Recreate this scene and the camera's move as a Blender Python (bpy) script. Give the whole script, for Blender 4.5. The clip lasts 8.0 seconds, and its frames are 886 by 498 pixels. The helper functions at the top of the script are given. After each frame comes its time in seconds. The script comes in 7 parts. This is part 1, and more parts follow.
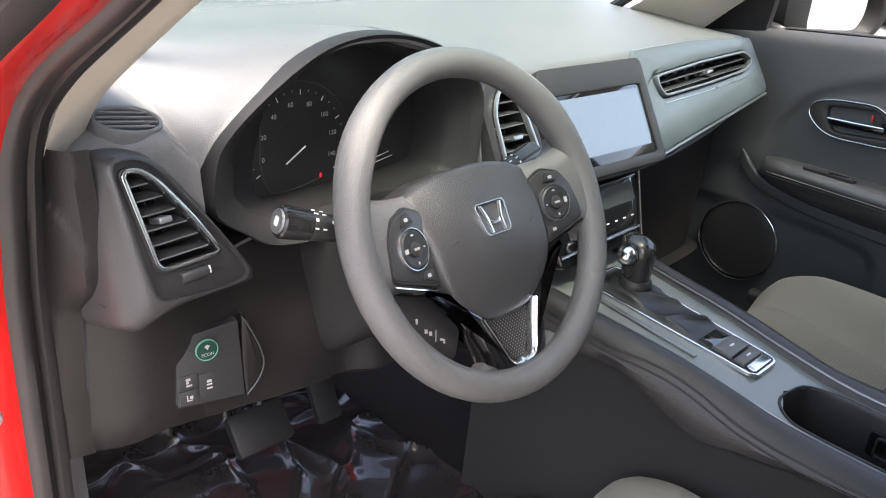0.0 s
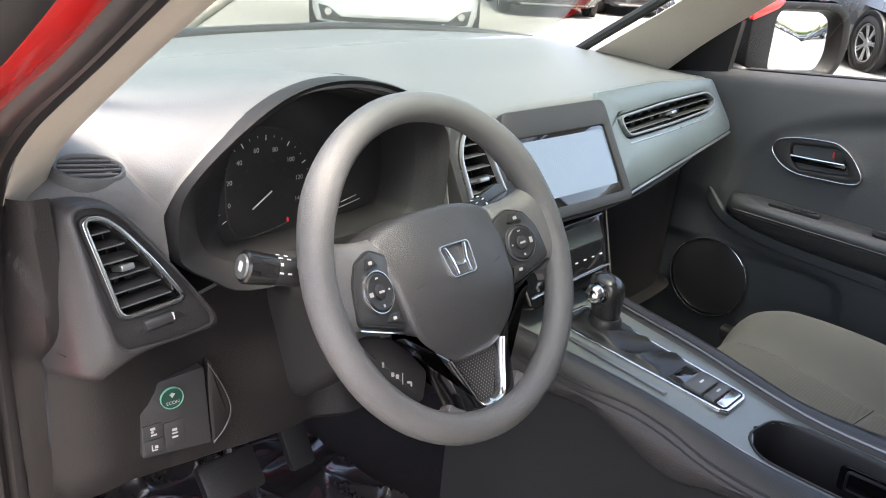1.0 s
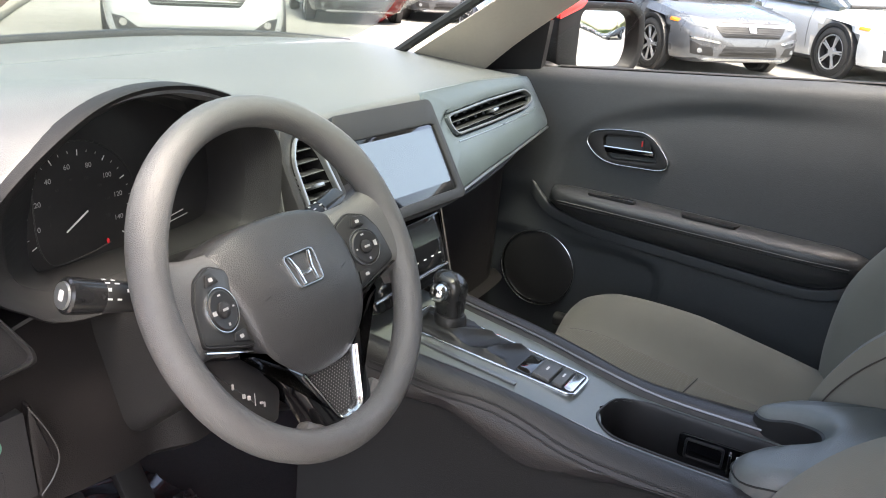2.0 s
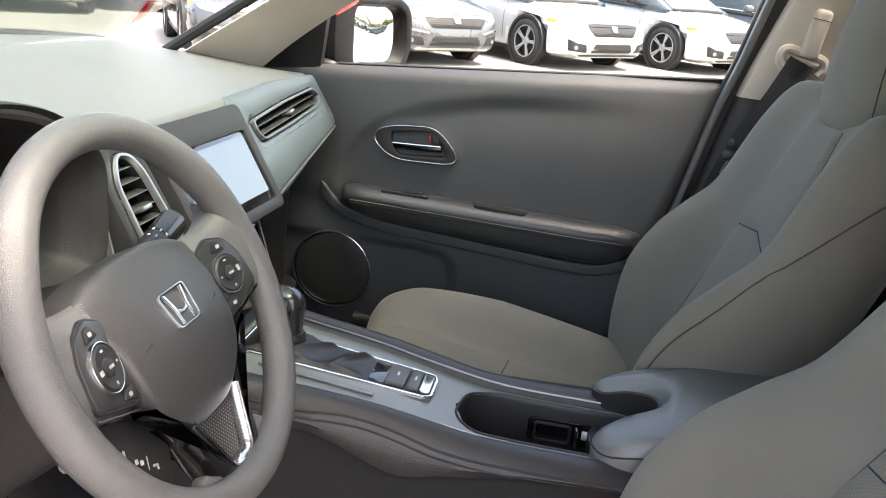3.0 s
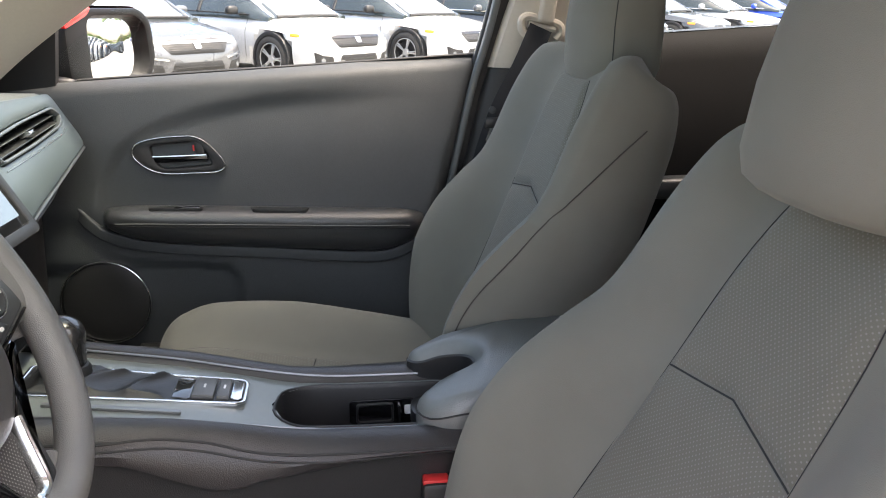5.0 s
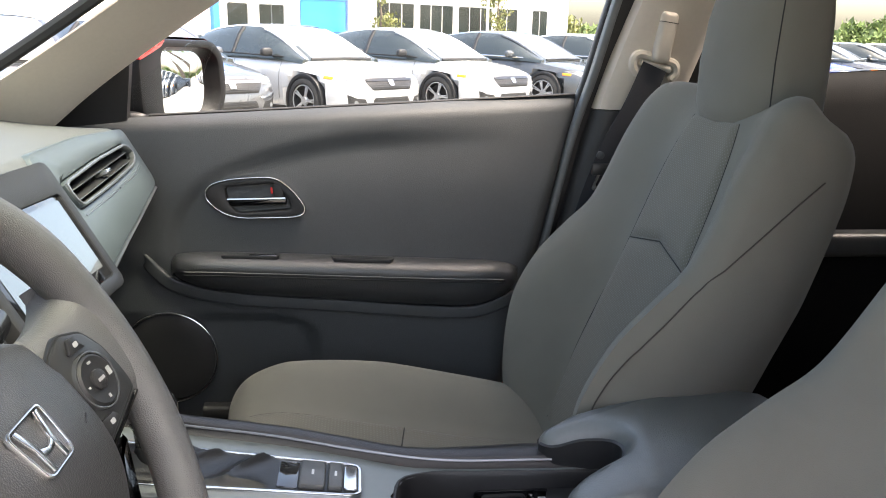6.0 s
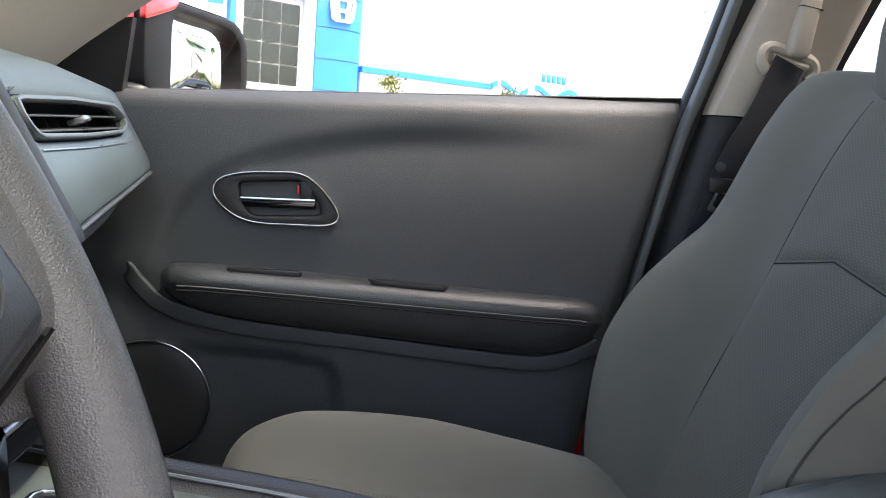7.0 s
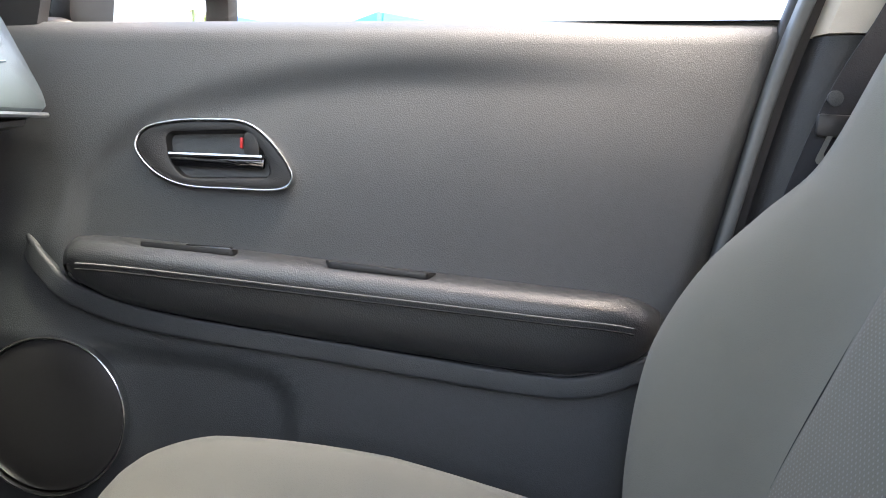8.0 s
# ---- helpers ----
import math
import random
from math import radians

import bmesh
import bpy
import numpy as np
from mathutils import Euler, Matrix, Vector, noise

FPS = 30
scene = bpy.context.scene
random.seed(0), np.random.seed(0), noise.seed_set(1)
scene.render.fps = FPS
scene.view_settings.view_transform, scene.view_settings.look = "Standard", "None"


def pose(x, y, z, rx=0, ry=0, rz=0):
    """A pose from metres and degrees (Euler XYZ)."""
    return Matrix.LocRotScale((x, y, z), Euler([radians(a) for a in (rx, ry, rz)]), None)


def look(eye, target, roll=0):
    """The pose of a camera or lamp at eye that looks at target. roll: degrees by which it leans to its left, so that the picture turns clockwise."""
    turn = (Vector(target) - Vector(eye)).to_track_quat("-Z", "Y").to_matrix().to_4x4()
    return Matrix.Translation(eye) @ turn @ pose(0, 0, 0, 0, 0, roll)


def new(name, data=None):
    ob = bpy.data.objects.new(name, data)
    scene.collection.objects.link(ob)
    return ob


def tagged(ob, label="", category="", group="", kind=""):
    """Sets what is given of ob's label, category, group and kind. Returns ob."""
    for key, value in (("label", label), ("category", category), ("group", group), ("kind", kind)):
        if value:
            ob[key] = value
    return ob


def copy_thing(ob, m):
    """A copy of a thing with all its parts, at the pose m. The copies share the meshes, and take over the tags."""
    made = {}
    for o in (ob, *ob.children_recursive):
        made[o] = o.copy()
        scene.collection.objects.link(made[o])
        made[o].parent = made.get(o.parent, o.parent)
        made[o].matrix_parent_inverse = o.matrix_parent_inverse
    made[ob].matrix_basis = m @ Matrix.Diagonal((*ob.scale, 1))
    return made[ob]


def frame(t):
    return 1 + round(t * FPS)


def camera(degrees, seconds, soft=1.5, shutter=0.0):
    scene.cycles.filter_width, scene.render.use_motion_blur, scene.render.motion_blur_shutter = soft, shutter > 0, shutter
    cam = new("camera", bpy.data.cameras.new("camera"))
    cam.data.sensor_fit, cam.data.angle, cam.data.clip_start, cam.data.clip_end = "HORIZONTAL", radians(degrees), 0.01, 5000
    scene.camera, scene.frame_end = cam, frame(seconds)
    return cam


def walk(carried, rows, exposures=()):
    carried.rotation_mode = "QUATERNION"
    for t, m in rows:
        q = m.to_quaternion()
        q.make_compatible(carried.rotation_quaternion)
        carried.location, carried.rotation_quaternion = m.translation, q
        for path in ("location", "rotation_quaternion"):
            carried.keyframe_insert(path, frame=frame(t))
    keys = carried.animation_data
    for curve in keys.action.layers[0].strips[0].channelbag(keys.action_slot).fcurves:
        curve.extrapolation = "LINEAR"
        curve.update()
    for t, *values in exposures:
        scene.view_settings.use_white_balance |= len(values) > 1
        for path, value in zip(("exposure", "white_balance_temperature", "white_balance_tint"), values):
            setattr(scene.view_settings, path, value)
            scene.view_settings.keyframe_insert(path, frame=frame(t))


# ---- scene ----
cam = camera(57.1, 8.0, 1.0)
PATH = [
    (0, (-0.961, -0.513, 1.263), (0.355, 0.754, 0.449), 3.8),
    (0.5, (-0.958, -0.524, 1.268), (0.391, 0.752, 0.526), 3.1),
    (1, (-0.953, -0.525, 1.266), (0.422, 0.737, 0.548), 3.3),
    (1.5, (-0.943, -0.52, 1.262), (0.511, 0.66, 0.56), 3.2),
    (2, (-0.95, -0.494, 1.253), (0.689, 0.43, 0.575), 3.4),
    (2.2, (-0.956, -0.479, 1.271), (0.732, 0.339, 0.578), 4.8),
    (3.3, (-0.981, -0.277, 1.25), (0.912, -0.184, 0.612), 4.0),
    (3.5, (-0.984, -0.252, 1.249), (0.912, -0.27, 0.613), 3.5),
    (4, (-0.99, -0.211, 1.243), (0.892, -0.453, 0.612), 1.9),
    (4.2, (-0.993, -0.202, 1.24), (0.877, -0.532, 0.61), 0.9),
    (5.3, (-0.941, -0.341, 1.193), (0.955, -0.535, 0.589), 0.4),
    (5.5, (-0.911, -0.296, 1.203), (0.973, -0.489, 0.561), 1.4),
    (6, (-0.801, -0.187, 1.177), (1.128, -0.383, 0.686), 1.1),
    (6.5, (-0.715, -0.119, 1.114), (1.226, -0.323, 0.677), 4.0),
    (7, (-0.485, -0.116, 0.991), (1.488, -0.315, 0.73), 4.3),
    (7.5, (-0.256, -0.23, 0.858), (1.742, -0.281, 0.775), 4.9),
    (8, (-0.17, -0.315, 0.868), (1.82, -0.166, 0.73), 4.1),
]
walk(cam, [(t, look(eye, target, roll)) for t, eye, target, roll in PATH],
     exposures=[(0, 2.84, 6950, 12), (2.0, 2.8, 7150, 12), (3.5, 3.02, 7550, 13), (5.5, 2.88, 7450, 13), (6.5, 2.78, 7300, 14), (7.0, 2.66, 7000, 14), (7.3, 2.74, 7000, 14), (7.6, 3.0, 7000, 14), (8.0, 3.8, 7250, 15)])

# ---- world, sun, exposure ----
world = bpy.data.worlds.new("sky")
scene.world = world
world.use_nodes = True
wn = world.node_tree
sky = wn.nodes.new("ShaderNodeTexSky")
sky.sky_type, sky.sun_disc = "NISHITA", False
sky.sun_elevation, sky.sun_rotation = radians(64), radians(209)
sky.air_density, sky.dust_density, sky.ozone_density = 0.95, 5.0, 1.0
wn.nodes["Background"].inputs["Strength"].default_value = 0.15
wn.links.new(sky.outputs[0], wn.nodes["Background"].inputs["Color"])
sun_data = bpy.data.lights.new("sun", "SUN")
sun_data.energy, sun_data.angle, sun_data.color = 1.5, radians(16), (1.0, 0.965, 0.92)
sun = new("sun", sun_data)
sun.matrix_world = look((-7.5, -13.5, 32.0), (0, 0, 0))

# ---- materials ----
def nodes_of(name):
    m = bpy.data.materials.new(name)
    m.use_nodes = True
    return m, m.node_tree.nodes, m.node_tree.links, m.node_tree.nodes["Principled BSDF"]


def surface(name, col, rough=0.5, metal=0.0, var=0.15, scale=6.0, grain=0.0, grain_scale=900.0, spec=0.5, rvar=0.08, cells=False, coat=0.0, sheen=0.0, dark=None):
    """A plain surface with two scales of variation, fine relief and uneven gloss."""
    m, n, l, b = nodes_of(name)
    co = n.new("ShaderNodeTexCoord")
    big = n.new("ShaderNodeTexNoise")
    big.inputs["Scale"].default_value, big.inputs["Detail"].default_value = scale, 6
    fine = n.new("ShaderNodeTexNoise")
    fine.inputs["Scale"].default_value, fine.inputs["Detail"].default_value = scale * 23, 3
    for t in (big, fine):
        l.new(co.outputs["Object"], t.inputs["Vector"])
    add = n.new("ShaderNodeMath")
    add.operation = "MULTIPLY_ADD"
    add.inputs[1].default_value = 0.4
    l.new(fine.outputs[0], add.inputs[0])
    l.new(big.outputs[0], add.inputs[2])
    ramp = n.new("ShaderNodeMapRange")
    ramp.inputs["From Min"].default_value, ramp.inputs["From Max"].default_value = 0.45, 0.95
    l.new(add.outputs[0], ramp.inputs["Value"])
    mix = n.new("ShaderNodeMix")
    mix.data_type = "RGBA"
    lo = dark or tuple(c * (1 - var) for c in col)
    hi = tuple(min(c * (1 + var), 1) for c in col)
    mix.inputs[6].default_value, mix.inputs[7].default_value = (*lo, 1), (*hi, 1)
    l.new(ramp.outputs[0], mix.inputs[0])
    l.new(mix.outputs[2], b.inputs["Base Color"])
    rr = n.new("ShaderNodeMapRange")
    rr.inputs["To Min"].default_value, rr.inputs["To Max"].default_value = max(rough - rvar, 0.02), min(rough + rvar, 1)
    l.new(big.outputs[0], rr.inputs["Value"])
    l.new(rr.outputs[0], b.inputs["Roughness"])
    b.inputs["Metallic"].default_value, b.inputs["Specular IOR Level"].default_value = metal, spec
    b.inputs["Coat Weight"].default_value, b.inputs["Coat Roughness"].default_value = coat, 0.03
    b.inputs["Sheen Weight"].default_value = sheen
    if grain:
        if cells:
            t = n.new("ShaderNodeTexVoronoi")
            t.inputs["Scale"].default_value = grain_scale
            h = t.outputs["Distance"]
        else:
            t = n.new("ShaderNodeTexNoise")
            t.inputs["Scale"].default_value, t.inputs["Detail"].default_value = grain_scale, 2
            h = t.outputs[0]
        l.new(co.outputs["Object"], t.inputs["Vector"])
        bump = n.new("ShaderNodeBump")
        bump.inputs["Strength"].default_value, bump.inputs["Distance"].default_value = grain, 0.0006
        l.new(h, bump.inputs["Height"])
        l.new(bump.outputs[0], b.inputs["Normal"])
    return m


def cloth(name, col, dots=0.0, pitch=0.0065):
    """Woven seat fabric; dots: how light the small woven dashes are."""
    m, n, l, b = nodes_of(name)
    co = n.new("ShaderNodeTexCoord")
    mp = n.new("ShaderNodeMapping")
    l.new(co.outputs["Object"], mp.inputs["Vector"])
    big = n.new("ShaderNodeTexNoise")
    big.inputs["Scale"].default_value, big.inputs["Detail"].default_value = 9, 5
    l.new(co.outputs["Object"], big.inputs["Vector"])
    mix = n.new("ShaderNodeMix")
    mix.data_type = "RGBA"
    mix.inputs[6].default_value, mix.inputs[7].default_value = (*[c * 0.85 for c in col], 1), (*[c * 1.15 for c in col], 1)
    l.new(big.outputs[0], mix.inputs[0])
    weave = n.new("ShaderNodeTexNoise")
    weave.inputs["Scale"].default_value, weave.inputs["Detail"].default_value = 1100, 1
    l.new(co.outputs["Object"], weave.inputs["Vector"])
    out = mix.outputs[2]
    height = weave.outputs[0]
    if dots:
        sep = n.new("ShaderNodeSeparateXYZ")
        l.new(co.outputs["Object"], sep.inputs[0])
        # rows run across the seat, the other way follows the panel's length
        ln = n.new("ShaderNodeMath")
        ln.operation = "SUBTRACT"
        l.new(sep.outputs[2], ln.inputs[0])
        l.new(sep.outputs[1], ln.inputs[1])
        waves = []
        for src, k in ((sep.outputs[0], 1.0), (ln.outputs[0], 0.75)):
            s = n.new("ShaderNodeMath")
            s.operation = "MULTIPLY"
            s.inputs[1].default_value = 2 * math.pi / pitch * k
            l.new(src, s.inputs[0])
            w = n.new("ShaderNodeMath")
            w.operation = "SINE"
            l.new(s.outputs[0], w.inputs[0])
            waves.append(w)
        mul = n.new("ShaderNodeMath")
        mul.operation = "MULTIPLY"
        l.new(waves[0].outputs[0], mul.inputs[0])
        l.new(waves[1].outputs[0], mul.inputs[1])
        gt = n.new("ShaderNodeMapRange")
        gt.inputs["From Min"].default_value, gt.inputs["From Max"].default_value = 0.55, 0.85
        l.new(mul.outputs[0], gt.inputs["Value"])
        m2 = n.new("ShaderNodeMix")
        m2.data_type = "RGBA"
        m2.inputs[7].default_value = (*[min(c + dots, 1) for c in col], 1)
        l.new(gt.outputs[0], m2.inputs[0])
        l.new(out, m2.inputs[6])
        out = m2.outputs[2]
    l.new(out, b.inputs["Base Color"])
    b.inputs["Roughness"].default_value, b.inputs["Specular IOR Level"].default_value = 0.95, 0.25
    b.inputs["Sheen Weight"].default_value, b.inputs["Sheen Roughness"].default_value = 0.12, 0.5
    bump = n.new("ShaderNodeBump")
    bump.inputs["Strength"].default_value, bump.inputs["Distance"].default_value = 0.5, 0.0006
    l.new(height, bump.inputs["Height"])
    l.new(bump.outputs[0], b.inputs["Normal"])
    return m


def glass(name, tint=(0.95, 0.97, 0.96), rough=0.0):
    """A thin clear pane."""
    m, n, l, b = nodes_of(name)
    n.remove(b)
    tr, gl, mx, fr = n.new("ShaderNodeBsdfTransparent"), n.new("ShaderNodeBsdfGlossy"), n.new("ShaderNodeMixShader"), n.new("ShaderNodeLayerWeight")
    tr.inputs[0].default_value = (*tint, 1)
    gl.inputs["Roughness"].default_value = rough
    fr.inputs["Blend"].default_value = 0.5
    pw = n.new("ShaderNodeMath")
    pw.operation = "POWER"
    pw.inputs[1].default_value = 4
    l.new(fr.outputs["Facing"], pw.inputs[0])
    mr = n.new("ShaderNodeMapRange")
    mr.inputs["To Min"].default_value, mr.inputs["To Max"].default_value = 0.03, 0.45
    l.new(pw.outputs[0], mr.inputs["Value"])
    l.new(mr.outputs[0], mx.inputs[0])
    l.new(tr.outputs[0], mx.inputs[1])
    l.new(gl.outputs[0], mx.inputs[2])
    l.new(mx.outputs[0], n["Material Output"].inputs[0])
    return m


def glow(name, col, strength):
    m, n, l, b = nodes_of(name)
    b.inputs["Base Color"].default_value = (*col, 1)
    b.inputs["Emission Color"].default_value, b.inputs["Emission Strength"].default_value = (*col, 1), strength
    return m


# Lighter than the real plastic; sky brightness on the top is in the colour.
DASH = surface("dash_soft_lit", (0.135, 0.138, 0.140), 0.46, spec=0.42, grain=0.5, grain_scale=700, cells=True, var=0.12)
HARD = surface("hard_plastic", (0.026, 0.0255, 0.0265), 0.46, spec=0.4, grain=0.45, grain_scale=800, cells=True, var=0.12)
POD = surface("soft_panel", (0.090, 0.110, 0.118), 0.36, spec=0.8, grain=0.3, grain_scale=900, cells=True)
# Both darkened: shade on the dash end and lower dash is painted in.
SIDESHADE = surface("side_plastic_shaded", (0.0125, 0.0108, 0.0114), 0.46, spec=0.35, grain=0.4, grain_scale=800, cells=True)
LOWSHADE = surface("lower_panel_shaded", (0.0130, 0.0114, 0.0120), 0.46, spec=0.4, grain=0.4, grain_scale=800, cells=True)
BLADE = surface("vent_blade", (0.040, 0.040, 0.042), 0.3)
DOORSKIN = surface("door_plastic", (0.046, 0.051, 0.055), 0.52, grain=0.45, grain_scale=800, cells=True, var=0.12)
BLACK = surface("black_plastic", (0.019, 0.019, 0.020), 0.45, grain=0.2)
GLOSS = surface("piano_black", (0.006, 0.006, 0.007), 0.08, coat=0.6, rvar=0.04, var=0.3)
CHROME = surface("satin_chrome", (0.72, 0.73, 0.74), 0.18, metal=1.0, var=0.06)
SILVER = surface("silver_trim", (0.5, 0.52, 0.54), 0.3, metal=0.9, var=0.05)
PODSKIN = surface("pod_plastic", (0.038, 0.0365, 0.0375), 0.38, spec=0.5, grain=0.35, grain_scale=800, cells=True)
SEALRUBBER = surface("seal_rubber", (0.020, 0.018, 0.019), 0.42, grain=0.2)
RUBBER = surface("rubber", (0.02, 0.02, 0.021), 0.65, grain=0.2)
WHEELSKIN = surface("wheel_urethane", (0.108, 0.108, 0.108), 0.36, grain=0.6, grain_scale=1100, cells=True, var=0.1)
HUB = surface("hub_plastic", (0.042, 0.042, 0.0435), 0.30, grain=0.5, grain_scale=900, cells=True, var=0.05, rvar=0.02)
# Far darker than the front door: the rear cabin's dimness is in the colour.
REARDIM = surface("rear_trim_dimmed", (0.009, 0.009, 0.0095), 0.75, spec=0.15, grain=0.4, grain_scale=800, cells=True)
KNOBSKIN = surface("knob_skin", (0.02, 0.02, 0.021), 0.22, coat=0.3)
PADBLACK = surface("pad_black", (0.030, 0.031, 0.032), 0.34, grain=0.2)
DARKRING = surface("dark_ring", (0.11, 0.115, 0.12), 0.25, metal=0.5)
ARMSKIN = surface("armrest_vinyl", (0.120, 0.129, 0.127), 0.34, spec=0.8, grain=0.5, grain_scale=650, cells=True)
PADDING = surface("console_vinyl", (0.030, 0.0275, 0.0285), 0.34, spec=0.45, grain=0.5, grain_scale=650, cells=True)
MESHED = cloth("woven_insert", (0.02, 0.02, 0.021), dots=0.16, pitch=0.0042)
LEATHER = surface("stitched_vinyl", (0.040, 0.042, 0.045), 0.34, spec=0.8, grain=0.5, grain_scale=650, cells=True)
PALETHREAD = surface("pale_thread", (0.17, 0.17, 0.165), 0.8)
BROWNTHREAD = surface("brown_thread", (0.05, 0.042, 0.035), 0.8)
THREAD = surface("thread", (0.022, 0.022, 0.022), 0.8)
CLOTH = cloth("seat_cloth", (0.168, 0.164, 0.139))
CLOTH_IN = cloth("seat_cloth_dotted", (0.150, 0.143, 0.117), dots=0.07)
BEIGE = surface("pillar_trim", (0.55, 0.5, 0.43), 0.7, var=0.06, grain=0.3)
HEADLINER = surface("headliner", (0.5, 0.47, 0.42), 0.9, var=0.06)
RED = surface("red_paint", (0.55, 0.012, 0.012), 0.25, coat=1.0, var=0.05, rvar=0.03)
CARPET = surface("carpet", (0.018, 0.018, 0.019), 0.95, grain=1.0, grain_scale=400, var=0.35)
WEBBING = surface("webbing", (0.016, 0.018, 0.024), 0.75, grain=0.6, grain_scale=700)
MARK = surface("white_print", (0.7, 0.7, 0.7), 0.6)
GLASS = glass("clear_glass")
WINDGLASS = glass("windscreen_glass", (0.70, 0.75, 0.72))
MIRROR = surface("mirror_glass", (0.85, 0.87, 0.88), 0.01, metal=1.0, var=0.0, rvar=0.005)
SCREEN = surface("screen_glass", (0.045, 0.060, 0.062), 0.09, coat=1.0, var=0.03, rvar=0.02, spec=0.8)
SCREEN.node_tree.nodes["Principled BSDF"].inputs["Coat IOR"].default_value = 1.9
PALE_PRINT = surface("pale_print", (0.36, 0.36, 0.36), 0.6)
TRIMLINE = surface("dull_silver", (0.22, 0.23, 0.235), 0.35, metal=0.6, var=0.05)
# Tint is made up, for unseen rear panes that hold light back.
DIMGLASS = glass("dimming_glass", (0.10, 0.115, 0.11))
FILM = surface("plastic_film", (0.020, 0.019, 0.020), 0.2, coat=0.35, spec=0.5, grain=0.5, grain_scale=70, var=0.4)
DEEPGREEN = surface("dark_green_button", (0.01, 0.045, 0.032), 0.3)
PANELGREY = surface("switch_panel_grey", (0.030, 0.030, 0.032), 0.42, grain=0.3, grain_scale=800, cells=True)
PANELBLACK = surface("panel_black", (0.022, 0.022, 0.023), 0.3, spec=0.3)
GREEN = surface("green_ring", (0.14, 0.36, 0.27), 0.4)
REDLAMP = glow("red_warning", (0.5, 0.02, 0.03), 0.06)
REDPLASTIC = surface("red_plastic", (0.6, 0.03, 0.03), 0.35)

# ---- mesh helpers ----
BASE = {}
PLACE = Vector((0, 0, 0))  # where a group of things is set in the car


class Geo:
    """A bag of vertices and faces."""

    def __init__(self, v=(), f=()):
        self.v, self.f = [Vector(p) for p in v], [tuple(a) for a in f]

    def add(self, other, m=None):
        n = len(self.v)
        self.v += [m @ p for p in other.v] if m else [p.copy() for p in other.v]
        self.f += [tuple(i + n for i in a) for a in other.f]
        return self

    def at(self, m):
        return Geo().add(self, m)


def compact(g):
    """The same faces without unused vertices."""
    used = sorted({i for f in g.f for i in f})
    to = {i: k for k, i in enumerate(used)}
    return Geo([g.v[i] for i in used], [[to[i] for i in f] for f in g.f])


def from_bm(bm):
    bm.verts.index_update()
    g = Geo([v.co for v in bm.verts], [[v.index for v in f.verts] for f in bm.faces])
    bm.free()
    return g


def thing(name, base=(0, 0, 0), label="", category="", group="", kind="", m=None):
    ob = new(name)
    ob.empty_display_size = 0.05
    ob.matrix_basis = m if m else Matrix.Translation(Vector(base) + PLACE)
    BASE[ob] = ob.matrix_basis.copy()
    return tagged(ob, label, category, group, kind)


def mesh_of(name, geo, material, sharp=40):
    me = bpy.data.meshes.new(name)
    me.from_pydata([tuple(p) for p in geo.v], [], geo.f)
    bm = bmesh.new()
    bm.from_mesh(me)
    bmesh.ops.recalc_face_normals(bm, faces=bm.faces)
    bm.to_mesh(me)
    bm.free()
    me.materials.append(material)
    me.polygons.foreach_set("use_smooth", [True] * len(me.polygons))
    me.set_sharp_from_angle(angle=radians(sharp))
    return me


def part(name, geo, material, parent=None, label="", sharp=40):
    """One mesh object, its points given in the world, under a thing or a part."""
    if parent is not None:
        geo = geo.at(BASE[parent].inverted() @ Matrix.Translation(PLACE))
    ob = new(name, mesh_of(name, geo, material, sharp))
    if parent is not None:
        ob.parent = parent
    BASE[ob] = BASE[parent].copy() if parent is not None else Matrix.Identity(4)
    return tagged(ob, label)


def solo(name, geo, material, label, category="", group="", kind="", sharp=40):
    """A thing that is one mesh, its origin at its base."""
    geo = geo.at(Matrix.Translation(PLACE))
    lo = [min(p[i] for p in geo.v) for i in range(3)]
    hi = [max(p[i] for p in geo.v) for i in range(3)]
    base = Vector(((lo[0] + hi[0]) / 2, (lo[1] + hi[1]) / 2, lo[2]))
    ob = new(name, mesh_of(name, geo.at(Matrix.Translation(-base)), material, sharp))
    ob.location = base
    BASE[ob] = Matrix.Translation(base)
    return tagged(ob, label, category, group, kind)


def basis(o, x, y):
    """A pose with its x and y along the given ways."""
    x = Vector(x).normalized()
    z = x.cross(Vector(y)).normalized()
    y = z.cross(x)
    m = Matrix.Identity(4)
    for i in range(3):
        m[i][0], m[i][1], m[i][2], m[i][3] = x[i], y[i], z[i], o[i]
    return m


def loft(rings, closed=True, caps=(True, True), loop=False):
    n, g = len(rings[0]), Geo()
    for r in rings:
        g.v += [Vector(p) for p in r]
    k = len(rings)
    for i in range(k if loop else k - 1):
        a, b = i * n, ((i + 1) % k) * n
        for j in range(n if closed else n - 1):
            q = (j + 1) % n
            g.f.append((a + j, a + q, b + q, b + j))
    if closed and not loop:
        if caps[0]:
            g.f.append(tuple(range(n - 1, -1, -1)))
        if caps[1]:
            g.f.append(tuple((k - 1) * n + j for j in range(n)))
    return g


def surf(fn, nu, nv):
    """An open sheet fn(u, v), u and v from 0 to 1."""
    return loft([[fn(i / nu, j / nv) for j in range(nv + 1)] for i in range(nu + 1)], closed=False)


